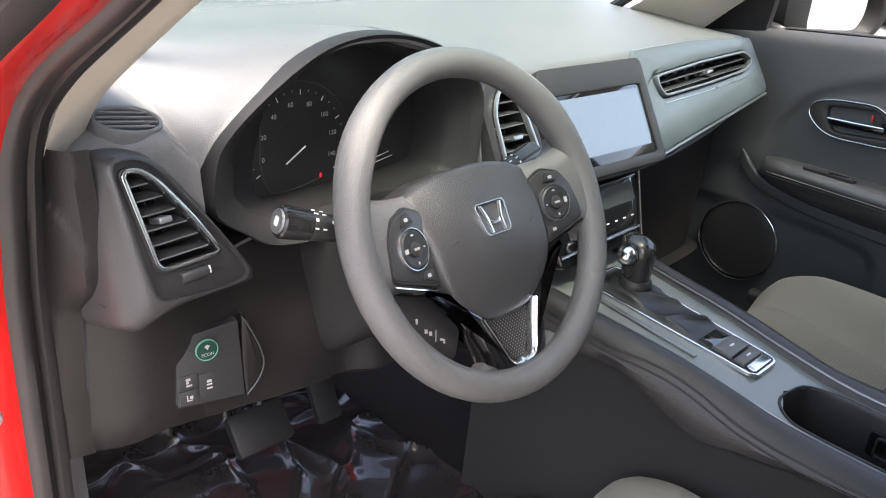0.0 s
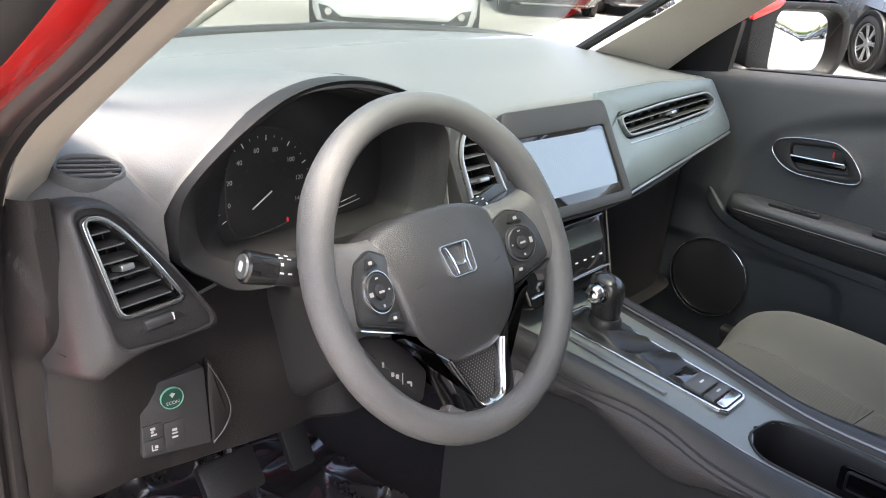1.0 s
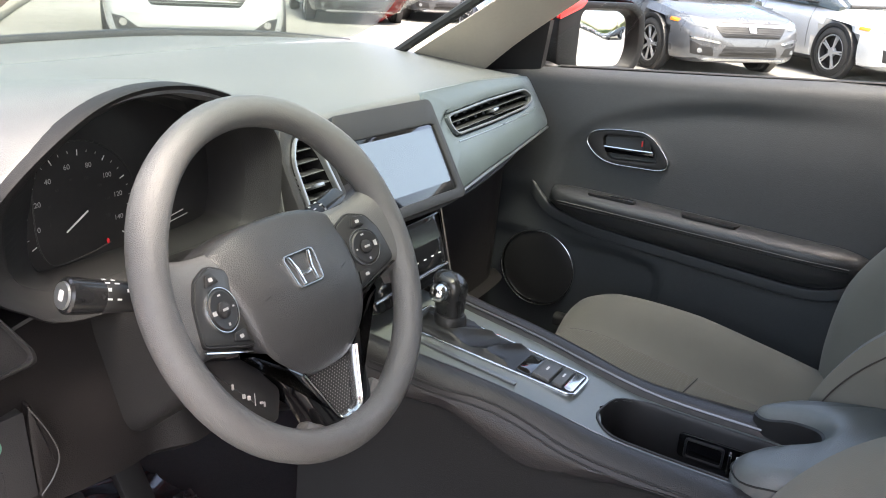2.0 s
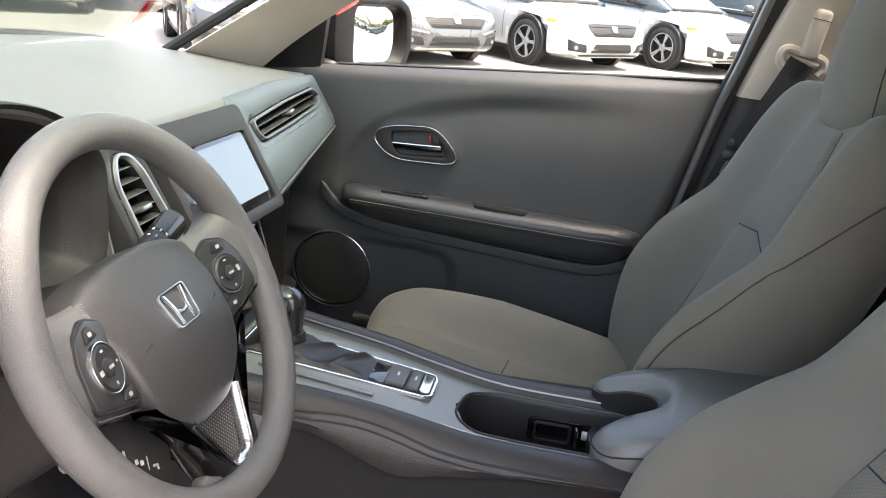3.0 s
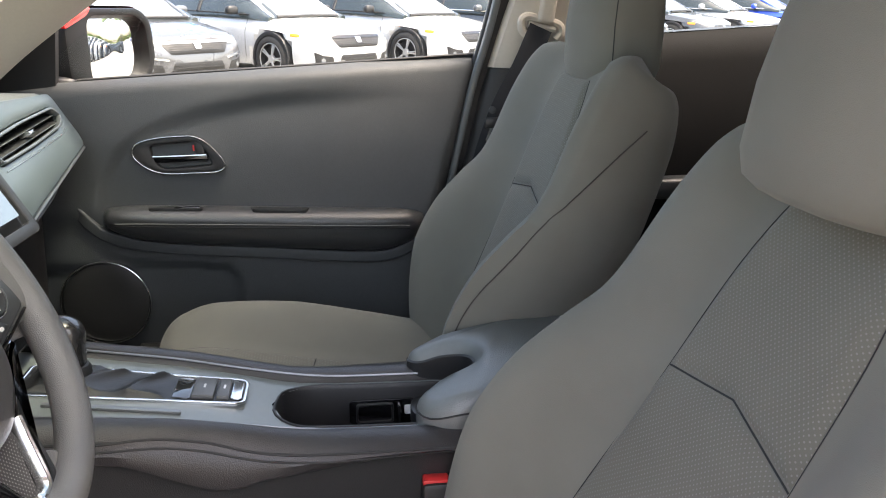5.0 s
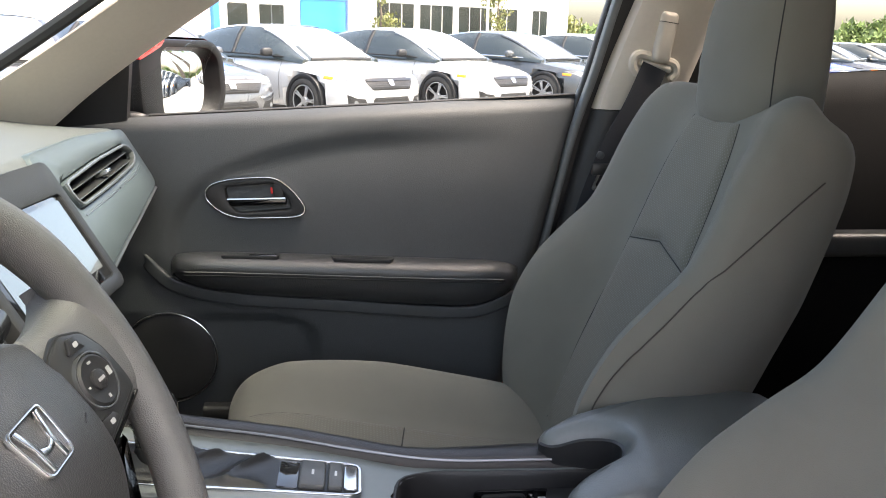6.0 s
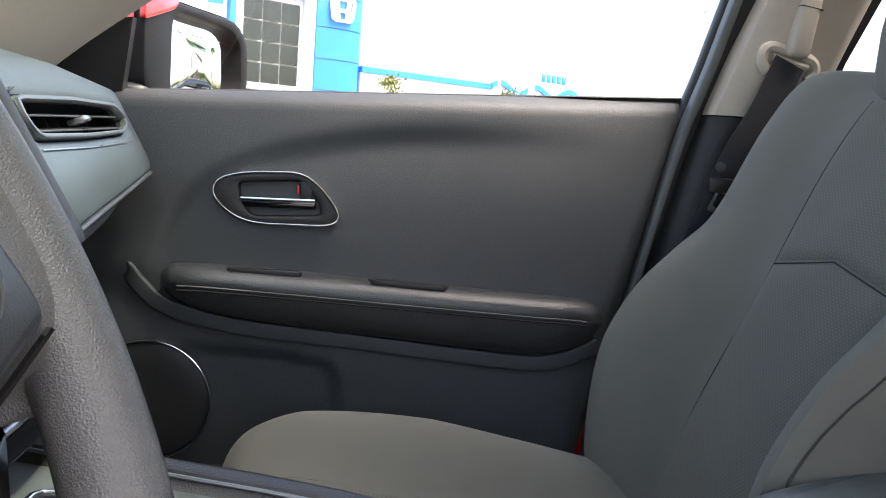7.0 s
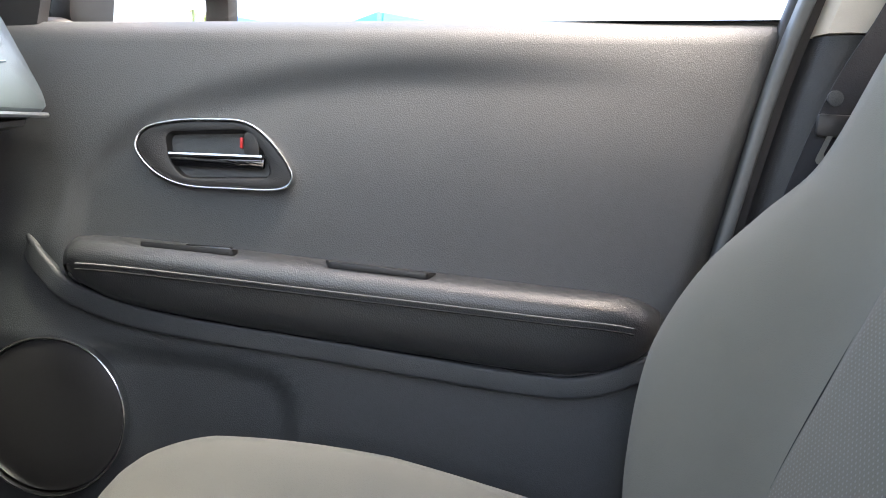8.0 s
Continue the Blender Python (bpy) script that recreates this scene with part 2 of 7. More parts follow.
def tube(path, r, n=8, closed=False, flat=1.0, up=None):
    path = [Vector(p) for p in path]
    k = len(path)
    rs = r if isinstance(r, (list, tuple)) else [r] * k
    rings, side = [], None
    for i, p in enumerate(path):
        a = path[(i - 1) % k] if closed or i else p
        b = path[(i + 1) % k] if closed or i < k - 1 else p
        d = (b - a).normalized()
        if side is None:
            ref = Vector(up) if up else (Vector((0, 0, 1)) if abs(d.z) < 0.9 else Vector((1, 0, 0)))
            side = d.cross(ref).normalized()
        side = (side - d * side.dot(d)).normalized()
        top = side.cross(d)
        rings.append([p + rs[i] * (math.cos(t) * side + flat * math.sin(t) * top) for t in (2 * math.pi * j / n for j in range(n))])
    return loft(rings, loop=closed)


def smooth_path(pts, n=8, closed=False):
    """A Catmull-Rom line through the points."""
    pts = [Vector(p) for p in pts]
    k, out = len(pts), []
    for i in range(k if closed else k - 1):
        p0 = pts[(i - 1) % k] if closed or i else 2 * pts[0] - pts[1]
        p1, p2 = pts[i], pts[(i + 1) % k]
        p3 = pts[(i + 2) % k] if closed or i < k - 2 else 2 * pts[-1] - pts[-2]
        for s in range(n):
            t = s / n
            out.append(0.5 * (2 * p1 + (p2 - p0) * t + (2 * p0 - 5 * p1 + 4 * p2 - p3) * t * t + (3 * p1 - p0 - 3 * p2 + p3) * t ** 3))
    return out if closed else out + [pts[-1]]


def smooth2(pts, n=6, closed=True):
    return [(p.x, p.y) for p in smooth_path([(x, y, 0) for x, y in pts], n, closed)]


def rrect(w, h, r, n=5):
    """A rounded rectangle about the origin."""
    out = []
    for cx, cy, a0 in ((w / 2 - r, h / 2 - r, 0), (r - w / 2, h / 2 - r, 90), (r - w / 2, r - h / 2, 180), (w / 2 - r, r - h / 2, 270)):
        out += [(cx + r * math.cos(radians(a0 + 90 * i / n)), cy + r * math.sin(radians(a0 + 90 * i / n))) for i in range(n + 1)]
    return out


def rpoly(pts, r, n=4):
    """A polygon with its corners rounded."""
    out, k = [], len(pts)
    for i in range(k):
        p, a, b = Vector(pts[i]), Vector(pts[i - 1]), Vector(pts[(i + 1) % k])
        ra = min(r, (a - p).length * 0.45, (b - p).length * 0.45)
        s, e = p + (a - p).normalized() * ra, p + (b - p).normalized() * ra
        for j in range(n + 1):
            t = j / n
            q = (1 - t) ** 2 * s + 2 * t * (1 - t) * p + t * t * e
            out.append((q.x, q.y))
    return out


def circle(r, n=24, cx=0, cy=0, ry=None):
    return [(cx + r * math.cos(2 * math.pi * i / n), cy + (ry or r) * math.sin(2 * math.pi * i / n)) for i in range(n)]


def area2(o):
    return sum(o[i - 1][0] * o[i][1] - o[i][0] * o[i - 1][1] for i in range(len(o))) / 2


def grow(o, d):
    """The outline pushed out by d."""
    s = 1 if area2(o) > 0 else -1
    out, k = [], len(o)
    for i in range(k):
        t = Vector(o[(i + 1) % k]) - Vector(o[i - 1])
        if t.length < 1e-9:
            t = Vector((1, 0))
        t.normalize()
        out.append((o[i][0] + s * d * t.y, o[i][1] - s * d * t.x))
    return out


def resample(o, n):
    """n points evenly along a closed outline, from its rightmost ray."""
    if area2(o) < 0:
        o = o[::-1]
    o = [Vector(p) for p in o]
    cx = (min(p.x for p in o) + max(p.x for p in o)) / 2
    cy = (min(p.y for p in o) + max(p.y for p in o)) / 2
    best = None
    for i in range(len(o)):
        p, q = o[i - 1], o[i]
        if (p.y - cy) * (q.y - cy) <= 0 and p.y != q.y:
            x = p.x + (q.x - p.x) * (cy - p.y) / (q.y - p.y)
            if best is None or x > best[0]:
                best = (x, i)
    start = Vector((best[0], cy))
    o = [start] + o[best[1]:] + o[:best[1]] + [start]
    d = [0]
    for a, b in zip(o, o[1:]):
        d.append(d[-1] + (b - a).length)
    out, j = [], 0
    for i in range(n):
        t = d[-1] * i / n
        while d[j + 1] < t:
            j += 1
        f = (t - d[j]) / max(d[j + 1] - d[j], 1e-9)
        q = o[j].lerp(o[j + 1], f)
        out.append((q.x, q.y))
    return out


def prism(o, z0, z1, bev=0.0, m=None):
    """An outline pushed from z0 to z1 along its z, its edges rounded by bev."""
    if area2(o) < 0:
        o = o[::-1]
    if bev:
        steps = [(-bev, z0), (-0.3 * bev, z0 + 0.3 * bev), (0, z0 + bev), (0, z1 - bev), (-0.3 * bev, z1 - 0.3 * bev), (-bev, z1)]
    else:
        steps = [(0, z0), (0, z1)]
    g = loft([[(x, y, z) for x, y in (grow(o, d) if d else o)] for d, z in steps])
    return g.at(m) if m else g


def ring(outer, inner, z0, z1, bev=0.002, m=None, n=96):
    """A plate with a hole, rounded edges."""
    a, b = resample(outer, n), resample(inner, n)
    steps = [(a, 0, z0), (a, 0, z1 - bev), (a, -0.3 * bev, z1 - 0.3 * bev), (a, -bev, z1), (b, bev, z1), (b, 0.3 * bev, z1 - 0.3 * bev), (b, 0, z1 - bev), (b, 0, z0)]
    g = loft([[(x, y, z) for x, y in (grow(o, d) if d else o)] for o, d, z in steps], loop=True)
    return g.at(m) if m else g


def box(sx, sy, sz, c=(0, 0, 0), bev=0.0, m=None, seg=2):
    bm = bmesh.new()
    bmesh.ops.create_cube(bm, size=1)
    bmesh.ops.scale(bm, vec=(sx, sy, sz), verts=bm.verts)
    if bev:
        bmesh.ops.bevel(bm, geom=bm.edges[:], offset=bev, segments=seg, profile=0.5, affect="EDGES")
    g = from_bm(bm).at(Matrix.Translation(c))
    return g.at(m) if m else g


def lathe(profile, n=32, m=None):
    """A profile of (radius, height) turned about z."""
    g = loft([[(r * math.cos(a), r * math.sin(a), z) for a in (2 * math.pi * j / n for j in range(n))] for r, z in profile], caps=(profile[0][0] < 0.02, profile[-1][0] < 0.02))
    return g.at(m) if m else g


def blob(w, d, h, m=None, p=2.6, nu=20, nv=12):
    """A rounded block (superellipsoid) about the origin."""
    def f(c, e):
        return math.copysign(abs(c) ** e, c)
    e = 2 / p
    rings = []
    for i in range(1, nv):
        b = math.pi * (i / nv - 0.5)
        rings.append([(w / 2 * f(math.cos(b), e) * f(math.cos(a), e), d / 2 * f(math.cos(b), e) * f(math.sin(a), e), h / 2 * f(math.sin(b), e)) for a in (2 * math.pi * j / nu for j in range(nu))])
    g = loft(rings)
    return g.at(m) if m else g


def interp(x, keys):
    """Smooth values between rows (x, value, ...)."""
    xs = [k[0] for k in keys]
    if x <= xs[0]:
        return list(keys[0][1:])
    if x >= xs[-1]:
        return list(keys[-1][1:])
    i = max(j for j in range(len(xs)) if xs[j] <= x)
    t = (x - xs[i]) / (xs[i + 1] - xs[i])
    out = []
    for c in range(1, len(keys[0])):
        p0, p1, p2, p3 = keys[max(i - 1, 0)][c], keys[i][c], keys[i + 1][c], keys[min(i + 2, len(xs) - 1)][c]
        x0, x1, x2, x3 = xs[max(i - 1, 0)], xs[i], xs[i + 1], xs[min(i + 2, len(xs) - 1)]
        h = x2 - x1
        m1 = (p2 - p0) / max(x2 - x0, 1e-9) * h
        m2 = (p3 - p1) / max(x3 - x1, 1e-9) * h
        d = p2 - p1
        m1 = 0 if m1 * d <= 0 else math.copysign(min(abs(m1), 2.5 * abs(d)), d)
        m2 = 0 if m2 * d <= 0 else math.copysign(min(abs(m2), 2.5 * abs(d)), d)
        out.append((2 * t ** 3 - 3 * t * t + 1) * p1 + (t ** 3 - 2 * t * t + t) * m1 + (3 * t * t - 2 * t ** 3) * p2 + (t ** 3 - t * t) * m2)
    return out


def sstep(a, b, x):
    t = min(max((x - a) / (b - a), 0), 1)
    return t * t * (3 - 2 * t)


def words(text, size, m, material, parent, name="lettering"):
    """Letters as a flat mesh."""
    cu = bpy.data.curves.new("words", "FONT")
    cu.body, cu.size, cu.extrude, cu.align_x, cu.align_y = text, size, size * 0.01, "CENTER", "CENTER"
    tmp = bpy.data.objects.new("words", cu)
    scene.collection.objects.link(tmp)
    me = tmp.to_mesh()
    g = Geo([v.co for v in me.vertices], [tuple(f.vertices) for f in me.polygons]).at(m)
    tmp.to_mesh_clear()
    bpy.data.objects.remove(tmp)
    bpy.data.curves.remove(cu)
    return part(name, g, material, parent)

# ---- ground and the car's shell ----
GROUND = surface("concrete_lot", (0.215, 0.207, 0.190), 0.9, var=0.25, scale=0.35, grain=0.5, grain_scale=60)
ground = solo("ground", Geo([(-900, -900, 0), (900, -900, 0), (900, 900, 0), (-900, 900, 0)], [(0, 1, 2, 3)]), GROUND, "pale grey concrete of the car lot", "ground", kind="structure")


def belt(y):
    """Height of the window sill along the car."""
    return 1.03 + (0.289 - y) * 0.0605


def pane(name, pts, label, thick=0.004):
    pts = [Vector(p) for p in pts]
    nrm = (pts[1] - pts[0]).cross(pts[2] - pts[0]).normalized() * thick
    k = len(pts)
    g = Geo(pts + [p + nrm for p in pts], [tuple(range(k)), tuple(range(2 * k - 1, k - 1, -1))] + [(i, (i + 1) % k, k + (i + 1) % k, k + i) for i in range(k)])
    ob = solo(name, g, GLASS, label, "window", kind="structure")
    ob.visible_shadow = False
    return ob


def bar(path, w, h, up):
    """A bar of rounded section along a path; w across, h along up."""
    path = [Vector(p) for p in path]
    o = rrect(w, h, min(w, h) * 0.35, 4)
    rings = []
    for i, p in enumerate(path):
        d = (path[min(i + 1, len(path) - 1)] - path[max(i - 1, 0)]).normalized()
        u = (Vector(up) - d * Vector(up).dot(d)).normalized()
        s = d.cross(u)
        rings.append([p + s * x + u * y for x, y in o])
    return loft(rings)


def a_pillar(sg):
    """Beige pillar trim from the dash to the roof."""
    inner = smooth_path([(sg * 0.69, 0.36, 1.01), (sg * 0.68, 0.262, 1.09), (sg * 0.665, 0.13, 1.182), (sg * 0.64, -0.05, 1.30), (sg * 0.60, -0.25, 1.45)], 6)
    outer = smooth_path([(sg * 0.73, 0.42, 1.0), (sg * 0.725, 0.32, 1.09), (sg * 0.71, 0.19, 1.19), (sg * 0.68, 0.01, 1.325), (sg * 0.635, -0.22, 1.48)], 6)
    front = smooth_path([(sg * 0.575, 0.51, 1.035), (sg * 0.57, 0.43, 1.085), (sg * 0.56, 0.30, 1.165), (sg * 0.545, 0.11, 1.29), (sg * 0.52, -0.16, 1.46)], 6)
    rings = []
    for a, b, c in zip(inner, outer, front):
        ring_pts = []
        for p, q in ((a, b), (b, c), (c, a)):
            ring_pts += [p.lerp(q, t) for t in (0.08, 0.3, 0.5, 0.7, 0.92)]
        rings.append(ring_pts)
    return loft(rings)


def screen_edge(sg):
    return tube(smooth_path([(sg * 0.572, 0.52, 1.04), (sg * 0.565, 0.44, 1.092), (sg * 0.555, 0.31, 1.174), (sg * 0.54, 0.12, 1.298), (sg * 0.515, -0.15, 1.466)], 6), 0.011, 8)


trim_right = solo("a_pillar_trim", a_pillar(1), BEIGE, "beige plastic trim on the windscreen pillar", "pillar trim", kind="structure")
near_edge = smooth_path([(-0.734, 0.178, 1.030), (-0.732, 0.152, 1.066), (-0.730, 0.108, 1.106), (-0.724, -0.030, 1.190), (-0.699, -0.158, 1.278), (-0.646, -0.30, 1.41), (-0.61, -0.45, 1.49)], 6)
far_edge = smooth_path([(-0.65, 0.302, 1.030), (-0.65, 0.268, 1.064), (-0.65, 0.225, 1.093), (-0.648, 0.092, 1.170), (-0.63, -0.06, 1.262), (-0.60, -0.25, 1.385), (-0.57, -0.42, 1.475)], 6)
left_rings = []
for a, b in zip(near_edge, far_edge):
    c = b + Vector((0.02, 0.07, 0.012))
    mid = a.lerp(b, 0.5) + Vector((0.010, -0.014, -0.006))
    left_rings.append([a.lerp(mid, t) for t in (0, 0.35, 0.7)] + [mid] + [mid.lerp(b, t) for t in (0.3, 0.65, 0.95)] + [b.lerp(c, 0.04), c, c.lerp(a, 0.5) + Vector((-0.01, 0.03, 0.01))])
trim_left = solo("a_pillar_trim", loft(left_rings), BEIGE, "beige plastic trim on the windscreen pillar", "pillar trim", kind="structure")

for sg in (1, -1):
    solo("screen_seal", screen_edge(sg), RUBBER, "black seal along the edge of the windscreen", "windscreen seal", kind="structure")


# roof, with its lining beneath
def roof_pt(u, v, dz):
    x = -0.60 + 1.2 * v
    y = -0.22 - 1.9 * u
    return (x, y, 1.50 + 0.06 * (1 - (x / 0.6) ** 2) + 0.03 * math.sin(u * math.pi) - 0.10 * u * u + dz)


headliner = solo("headliner", surf(lambda u, v: roof_pt(u, v, -0.03), 12, 12), HEADLINER, "beige woven lining under the car roof", "headliner", kind="structure")
roof = solo("roof", surf(lambda u, v: roof_pt(u, v, 0.02), 12, 12), RED, "red painted roof of the car", "roof", kind="structure")

# windscreen and its black lower edge
windscreen = pane("window_1", [(-0.56, 0.62, 1.075), (0.56, 0.62, 1.075), (0.50, -0.26, 1.525), (-0.50, -0.26, 1.525)], "clear sloping windscreen of the car")
windscreen.data.materials.clear()
windscreen.data.materials.append(WINDGLASS)
windscreen.visible_shadow = True
cowl = solo("cowl_strip", bar(smooth_path([(-0.60, 0.66, 1.047), (-0.45, 0.76, 1.06), (-0.2, 0.83, 1.07), (0, 0.84, 1.072), (0.2, 0.83, 1.07), (0.45, 0.76, 1.06), (0.60, 0.66, 1.047)], 6), 0.03, 0.030, (0, 0, 1)), BLACK, "black edge strip along the foot of the windscreen", "windscreen strip", kind="structure")

# bonnet outside
bonnet = solo("bonnet", surf(lambda u, v: ((v - 0.5) * (1.5 - 0.12 * u), 0.86 + 0.72 * u, 1.035 - 0.12 * u - 0.10 * u ** 3 - 0.11 * abs(2 * v - 1) ** 2.5), 14, 14), RED, "red painted bonnet of the car", "bonnet", kind="structure")

# right body side below the glass, sills, floor
floor_geo = Geo()
floor_geo.add(surf(lambda u, v: (-0.74 + 1.48 * v, 0.95 - 3.0 * u, 0.33 + 0.34 * sstep(0.14, 0.0, u)), 20, 6))
floor = solo("floor", floor_geo, CARPET, "black carpet on the floor of the car", "floor", kind="structure")
firewall = solo("wall_front", box(1.5, 0.04, 0.62, (0, 1.0, 0.62)), CARPET, "black lined bulkhead ahead of the pedals", "bulkhead", kind="structure")
outer = Geo()
for z0, z1, x0, x1 in ((0.2, 0.62, 0.84, 0.885), (0.62, 1.0, 0.885, 0.83)):
    outer.add(surf(lambda u, v: (x0 + (x1 - x0) * v, 0.9 - 2.9 * u, z0 + (z1 - z0) * v), 12, 5))
body_right = solo("body_side", outer, RED, "red painted flank of the car", "car flank", kind="structure")
outer_l = Geo().add(surf(lambda u, v: (-0.84 - 0.04 * math.sin(v * 3), -0.85 - 1.15 * u, 0.2 + 0.82 * v), 8, 6))
body_left = solo("body_side", outer_l, RED, "red painted flank of the car", "car flank", kind="structure")
tail = solo("wall_rear", box(1.5, 0.05, 0.95, (0, -2.14, 0.65), 0.02), HARD, "dark lining of the tailgate", "tailgate", kind="structure")
sill = solo("sill", bar([(-0.79, 0.6, 0.36), (-0.79, -0.9, 0.36)], 0.13, 0.10, (0, 0, 1)), BLACK, "black plastic cover on the door sill", "sill", kind="structure")

# left door opening: rubber seal in two folds, the red frame outside it
seal_in = smooth_path([(-0.722, 0.252, 0.36), (-0.725, 0.246, 0.52), (-0.725, 0.237, 0.67), (-0.725, 0.230, 0.768), (-0.725, 0.221, 0.887), (-0.725, 0.205, 0.962), (-0.725, 0.176, 1.054), (-0.722, 0.111, 1.110), (-0.715, -0.026, 1.190), (-0.69, -0.15, 1.276), (-0.65, -0.31, 1.405), (-0.615, -0.46, 1.485), (-0.595, -0.65, 1.515), (-0.595, -0.95, 1.50)], 8)
seal_out = smooth_path([(-0.767, 0.232, 0.36), (-0.77, 0.226, 0.52), (-0.77, 0.219, 0.67), (-0.77, 0.213, 0.765), (-0.77, 0.201, 0.880), (-0.77, 0.176, 0.972), (-0.77, 0.137, 1.056), (-0.768, 0.075, 1.122), (-0.757, -0.062, 1.198), (-0.735, -0.18, 1.285), (-0.695, -0.335, 1.42), (-0.655, -0.49, 1.505), (-0.64, -0.66, 1.54), (-0.64, -0.95, 1.525)], 8)


def folded(inner, outer, profile):
    """A strip lofted between two lines; profile: share of the way across, height towards the cabin."""
    rings = []
    for i, (p, q) in enumerate(zip(inner, outer)):
        d = (inner[min(i + 1, len(inner) - 1)] - inner[max(i - 1, 0)]).normalized()
        nrm = (q - p).cross(d).normalized()
        if nrm.y > 0 and abs(nrm.y) >= abs(nrm.z) or nrm.z > 0 and abs(nrm.z) > abs(nrm.y):
            nrm = -nrm
        rings.append([p.lerp(q, k) + nrm * h for k, h in profile])
    return loft(rings, closed=False)


seal = solo("door_seal", folded(seal_in, seal_out, [(0.10, -0.012), (0.10, -0.002), (0.18, 0.003), (0.28, 0.004), (0.40, 0.002), (0.47, -0.004), (0.53, -0.003), (0.62, 0.003), (0.76, 0.006), (0.90, 0.004), (0.97, 0.0), (1.0, -0.008)]), SEALRUBBER, "black rubber seal round the open door frame", "door seal", kind="structure")
jamb_in = [p + Vector((0.004, 0.008, -0.002)) for p in seal_out]
jamb_out = [p + Vector((-0.085, -0.004, 0.012)) for p in seal_out]
door_frame = solo("door_frame", folded(jamb_in, jamb_out, [(0.0, -0.010), (0.0, -0.004), (0.06, 0.0), (0.35, 0.0), (0.42, -0.004), (0.80, -0.006), (0.93, -0.010), (1.0, -0.020)]), RED, "red painted door frame of the open driver door", "door frame", kind="structure")
part("outer_strip", folded([p.lerp(q, 0.36) for p, q in zip(jamb_in, jamb_out)][44:], [p.lerp(q, 0.66) for p, q in zip(jamb_in, jamb_out)][44:], [(0, -0.012), (0.05, 0.002), (0.5, 0.006), (0.95, 0.002), (1, -0.012)]), RUBBER, door_frame, "dark weather strip")
for z in (0.58, 0.80):
    part("bolt", lathe([(0.001, 0.006), (0.007, 0.005), (0.009, 0.0)], 12, pose(-0.805, 0.185, z, 90)), SILVER, door_frame)


# end of the dashboard and the footwell's side
def cover_edge(z):
    return interp(z, [(0.66, 0.30), (0.70, 0.270), (0.74, 0.234), (0.811, 0.189), (0.881, 0.161), (0.93, 0.155), (0.985, 0.172), (1.005, 0.205), (1.03, 0.26)])[0]


def dash_end(u, v):
    z = 0.688 + 0.357 * v
    ys = interp(z, [(0.36, 0.252), (0.52, 0.246), (0.67, 0.237), (0.768, 0.230), (0.887, 0.221), (0.962, 0.205), (1.05, 0.178)])[0] - 0.002
    ye = min(interp(z, [(0.60, 0.25), (0.69, 0.226), (0.75, 0.218), (0.80, 0.212), (0.87, 0.198), (0.905, 0.165), (0.93, 0.154), (1.05, 0.150)])[0], ys - 0.004)
    y = ys + (ye - ys) * u
    xe = interp(z, [(0.60, -0.706), (0.86, -0.706), (0.90, -0.710), (0.95, -0.713), (1.0, -0.716), (1.05, -0.719)])[0]
    x = -0.733 + (xe + 0.733) * u - 0.004 * math.sin(u * math.pi)
    x += 0.014 * sstep(0.93, 1.0, u) * sstep(0.86, 0.92, z)
    x -= 0.0035 * sstep(-0.002, 0.002, y - cover_edge(z))
    return (x, y, z)


side_trim = solo("side_trim", surf(dash_end, 44, 60), SIDESHADE, "plastic trim at the end of the dashboard, shade painted in", "side trim", kind="structure")
footwell = solo("footwell_side", surf(lambda u, v: (-0.712, 0.25 + 0.76 * u, 0.33 + 0.46 * v), 4, 6), CARPET, "black carpet on the side of the footwell", "footwell", kind="structure")
wing = solo("front_wing", surf(lambda u, v: (-0.80 - 0.07 * math.sin(v * 2.6), 0.38 + 1.2 * u, 0.30 + 0.72 * v - 0.1 * u * v), 12, 10), RED, "red painted front wing of the car", "car wing", kind="structure")

# unseen driver's-side rear of the cabin, closed to keep light off the rear door
solo("door_3", surf(lambda u, v: (-0.72 - 0.02 * v, -0.66 - 1.1 * u, 0.36 + 0.73 * v), 8, 8).add(surf(lambda u, v: (-0.745 - 0.09 * v, -0.66 - 1.1 * u, 1.09), 4, 2)), HARD, "unseen rear door behind the driver, added to block light", "door", kind="structure")
solo("b_pillar_trim", bar(smooth_path([(-0.73, -0.70, 0.36), (-0.735, -0.70, 1.05), (-0.69, -0.74, 1.25), (-0.62, -0.80, 1.49)], 5), 0.13, 0.05, (-1, 0, 0)), BEIGE, "unseen beige pillar behind the driver, added to block light", "pillar trim", kind="structure")


def dark_pane(name, pts, label):
    ob = pane(name, pts, label)
    ob.data.materials.clear()
    ob.data.materials.append(DIMGLASS)
    ob.visible_shadow = True
    return ob


dark_pane("window_4", [(-0.765, -0.76, 1.09), (-0.765, -1.75, 1.12), (-0.63, -1.78, 1.44), (-0.63, -0.86, 1.47)], "unseen rear side window behind the driver, added to dim the cabin")
dark_pane("window_5", [(-0.62, -2.10, 1.12), (0.62, -2.10, 1.12), (0.56, -2.0, 1.42), (-0.56, -2.0, 1.42)], "unseen rear window of the car, added to dim the cabin")
solo("c_pillar_trim", loft([[(-0.66, -1.70, 1.02), (-0.78, -1.70, 1.02), (-0.78, -2.12, 1.02), (-0.60, -2.12, 1.02)], [(-0.60, -1.74, 1.46), (-0.66, -1.74, 1.46), (-0.66, -2.05, 1.42), (-0.55, -2.05, 1.42)]]), BEIGE, "beige trim on the rear pillar", "pillar trim", kind="structure")

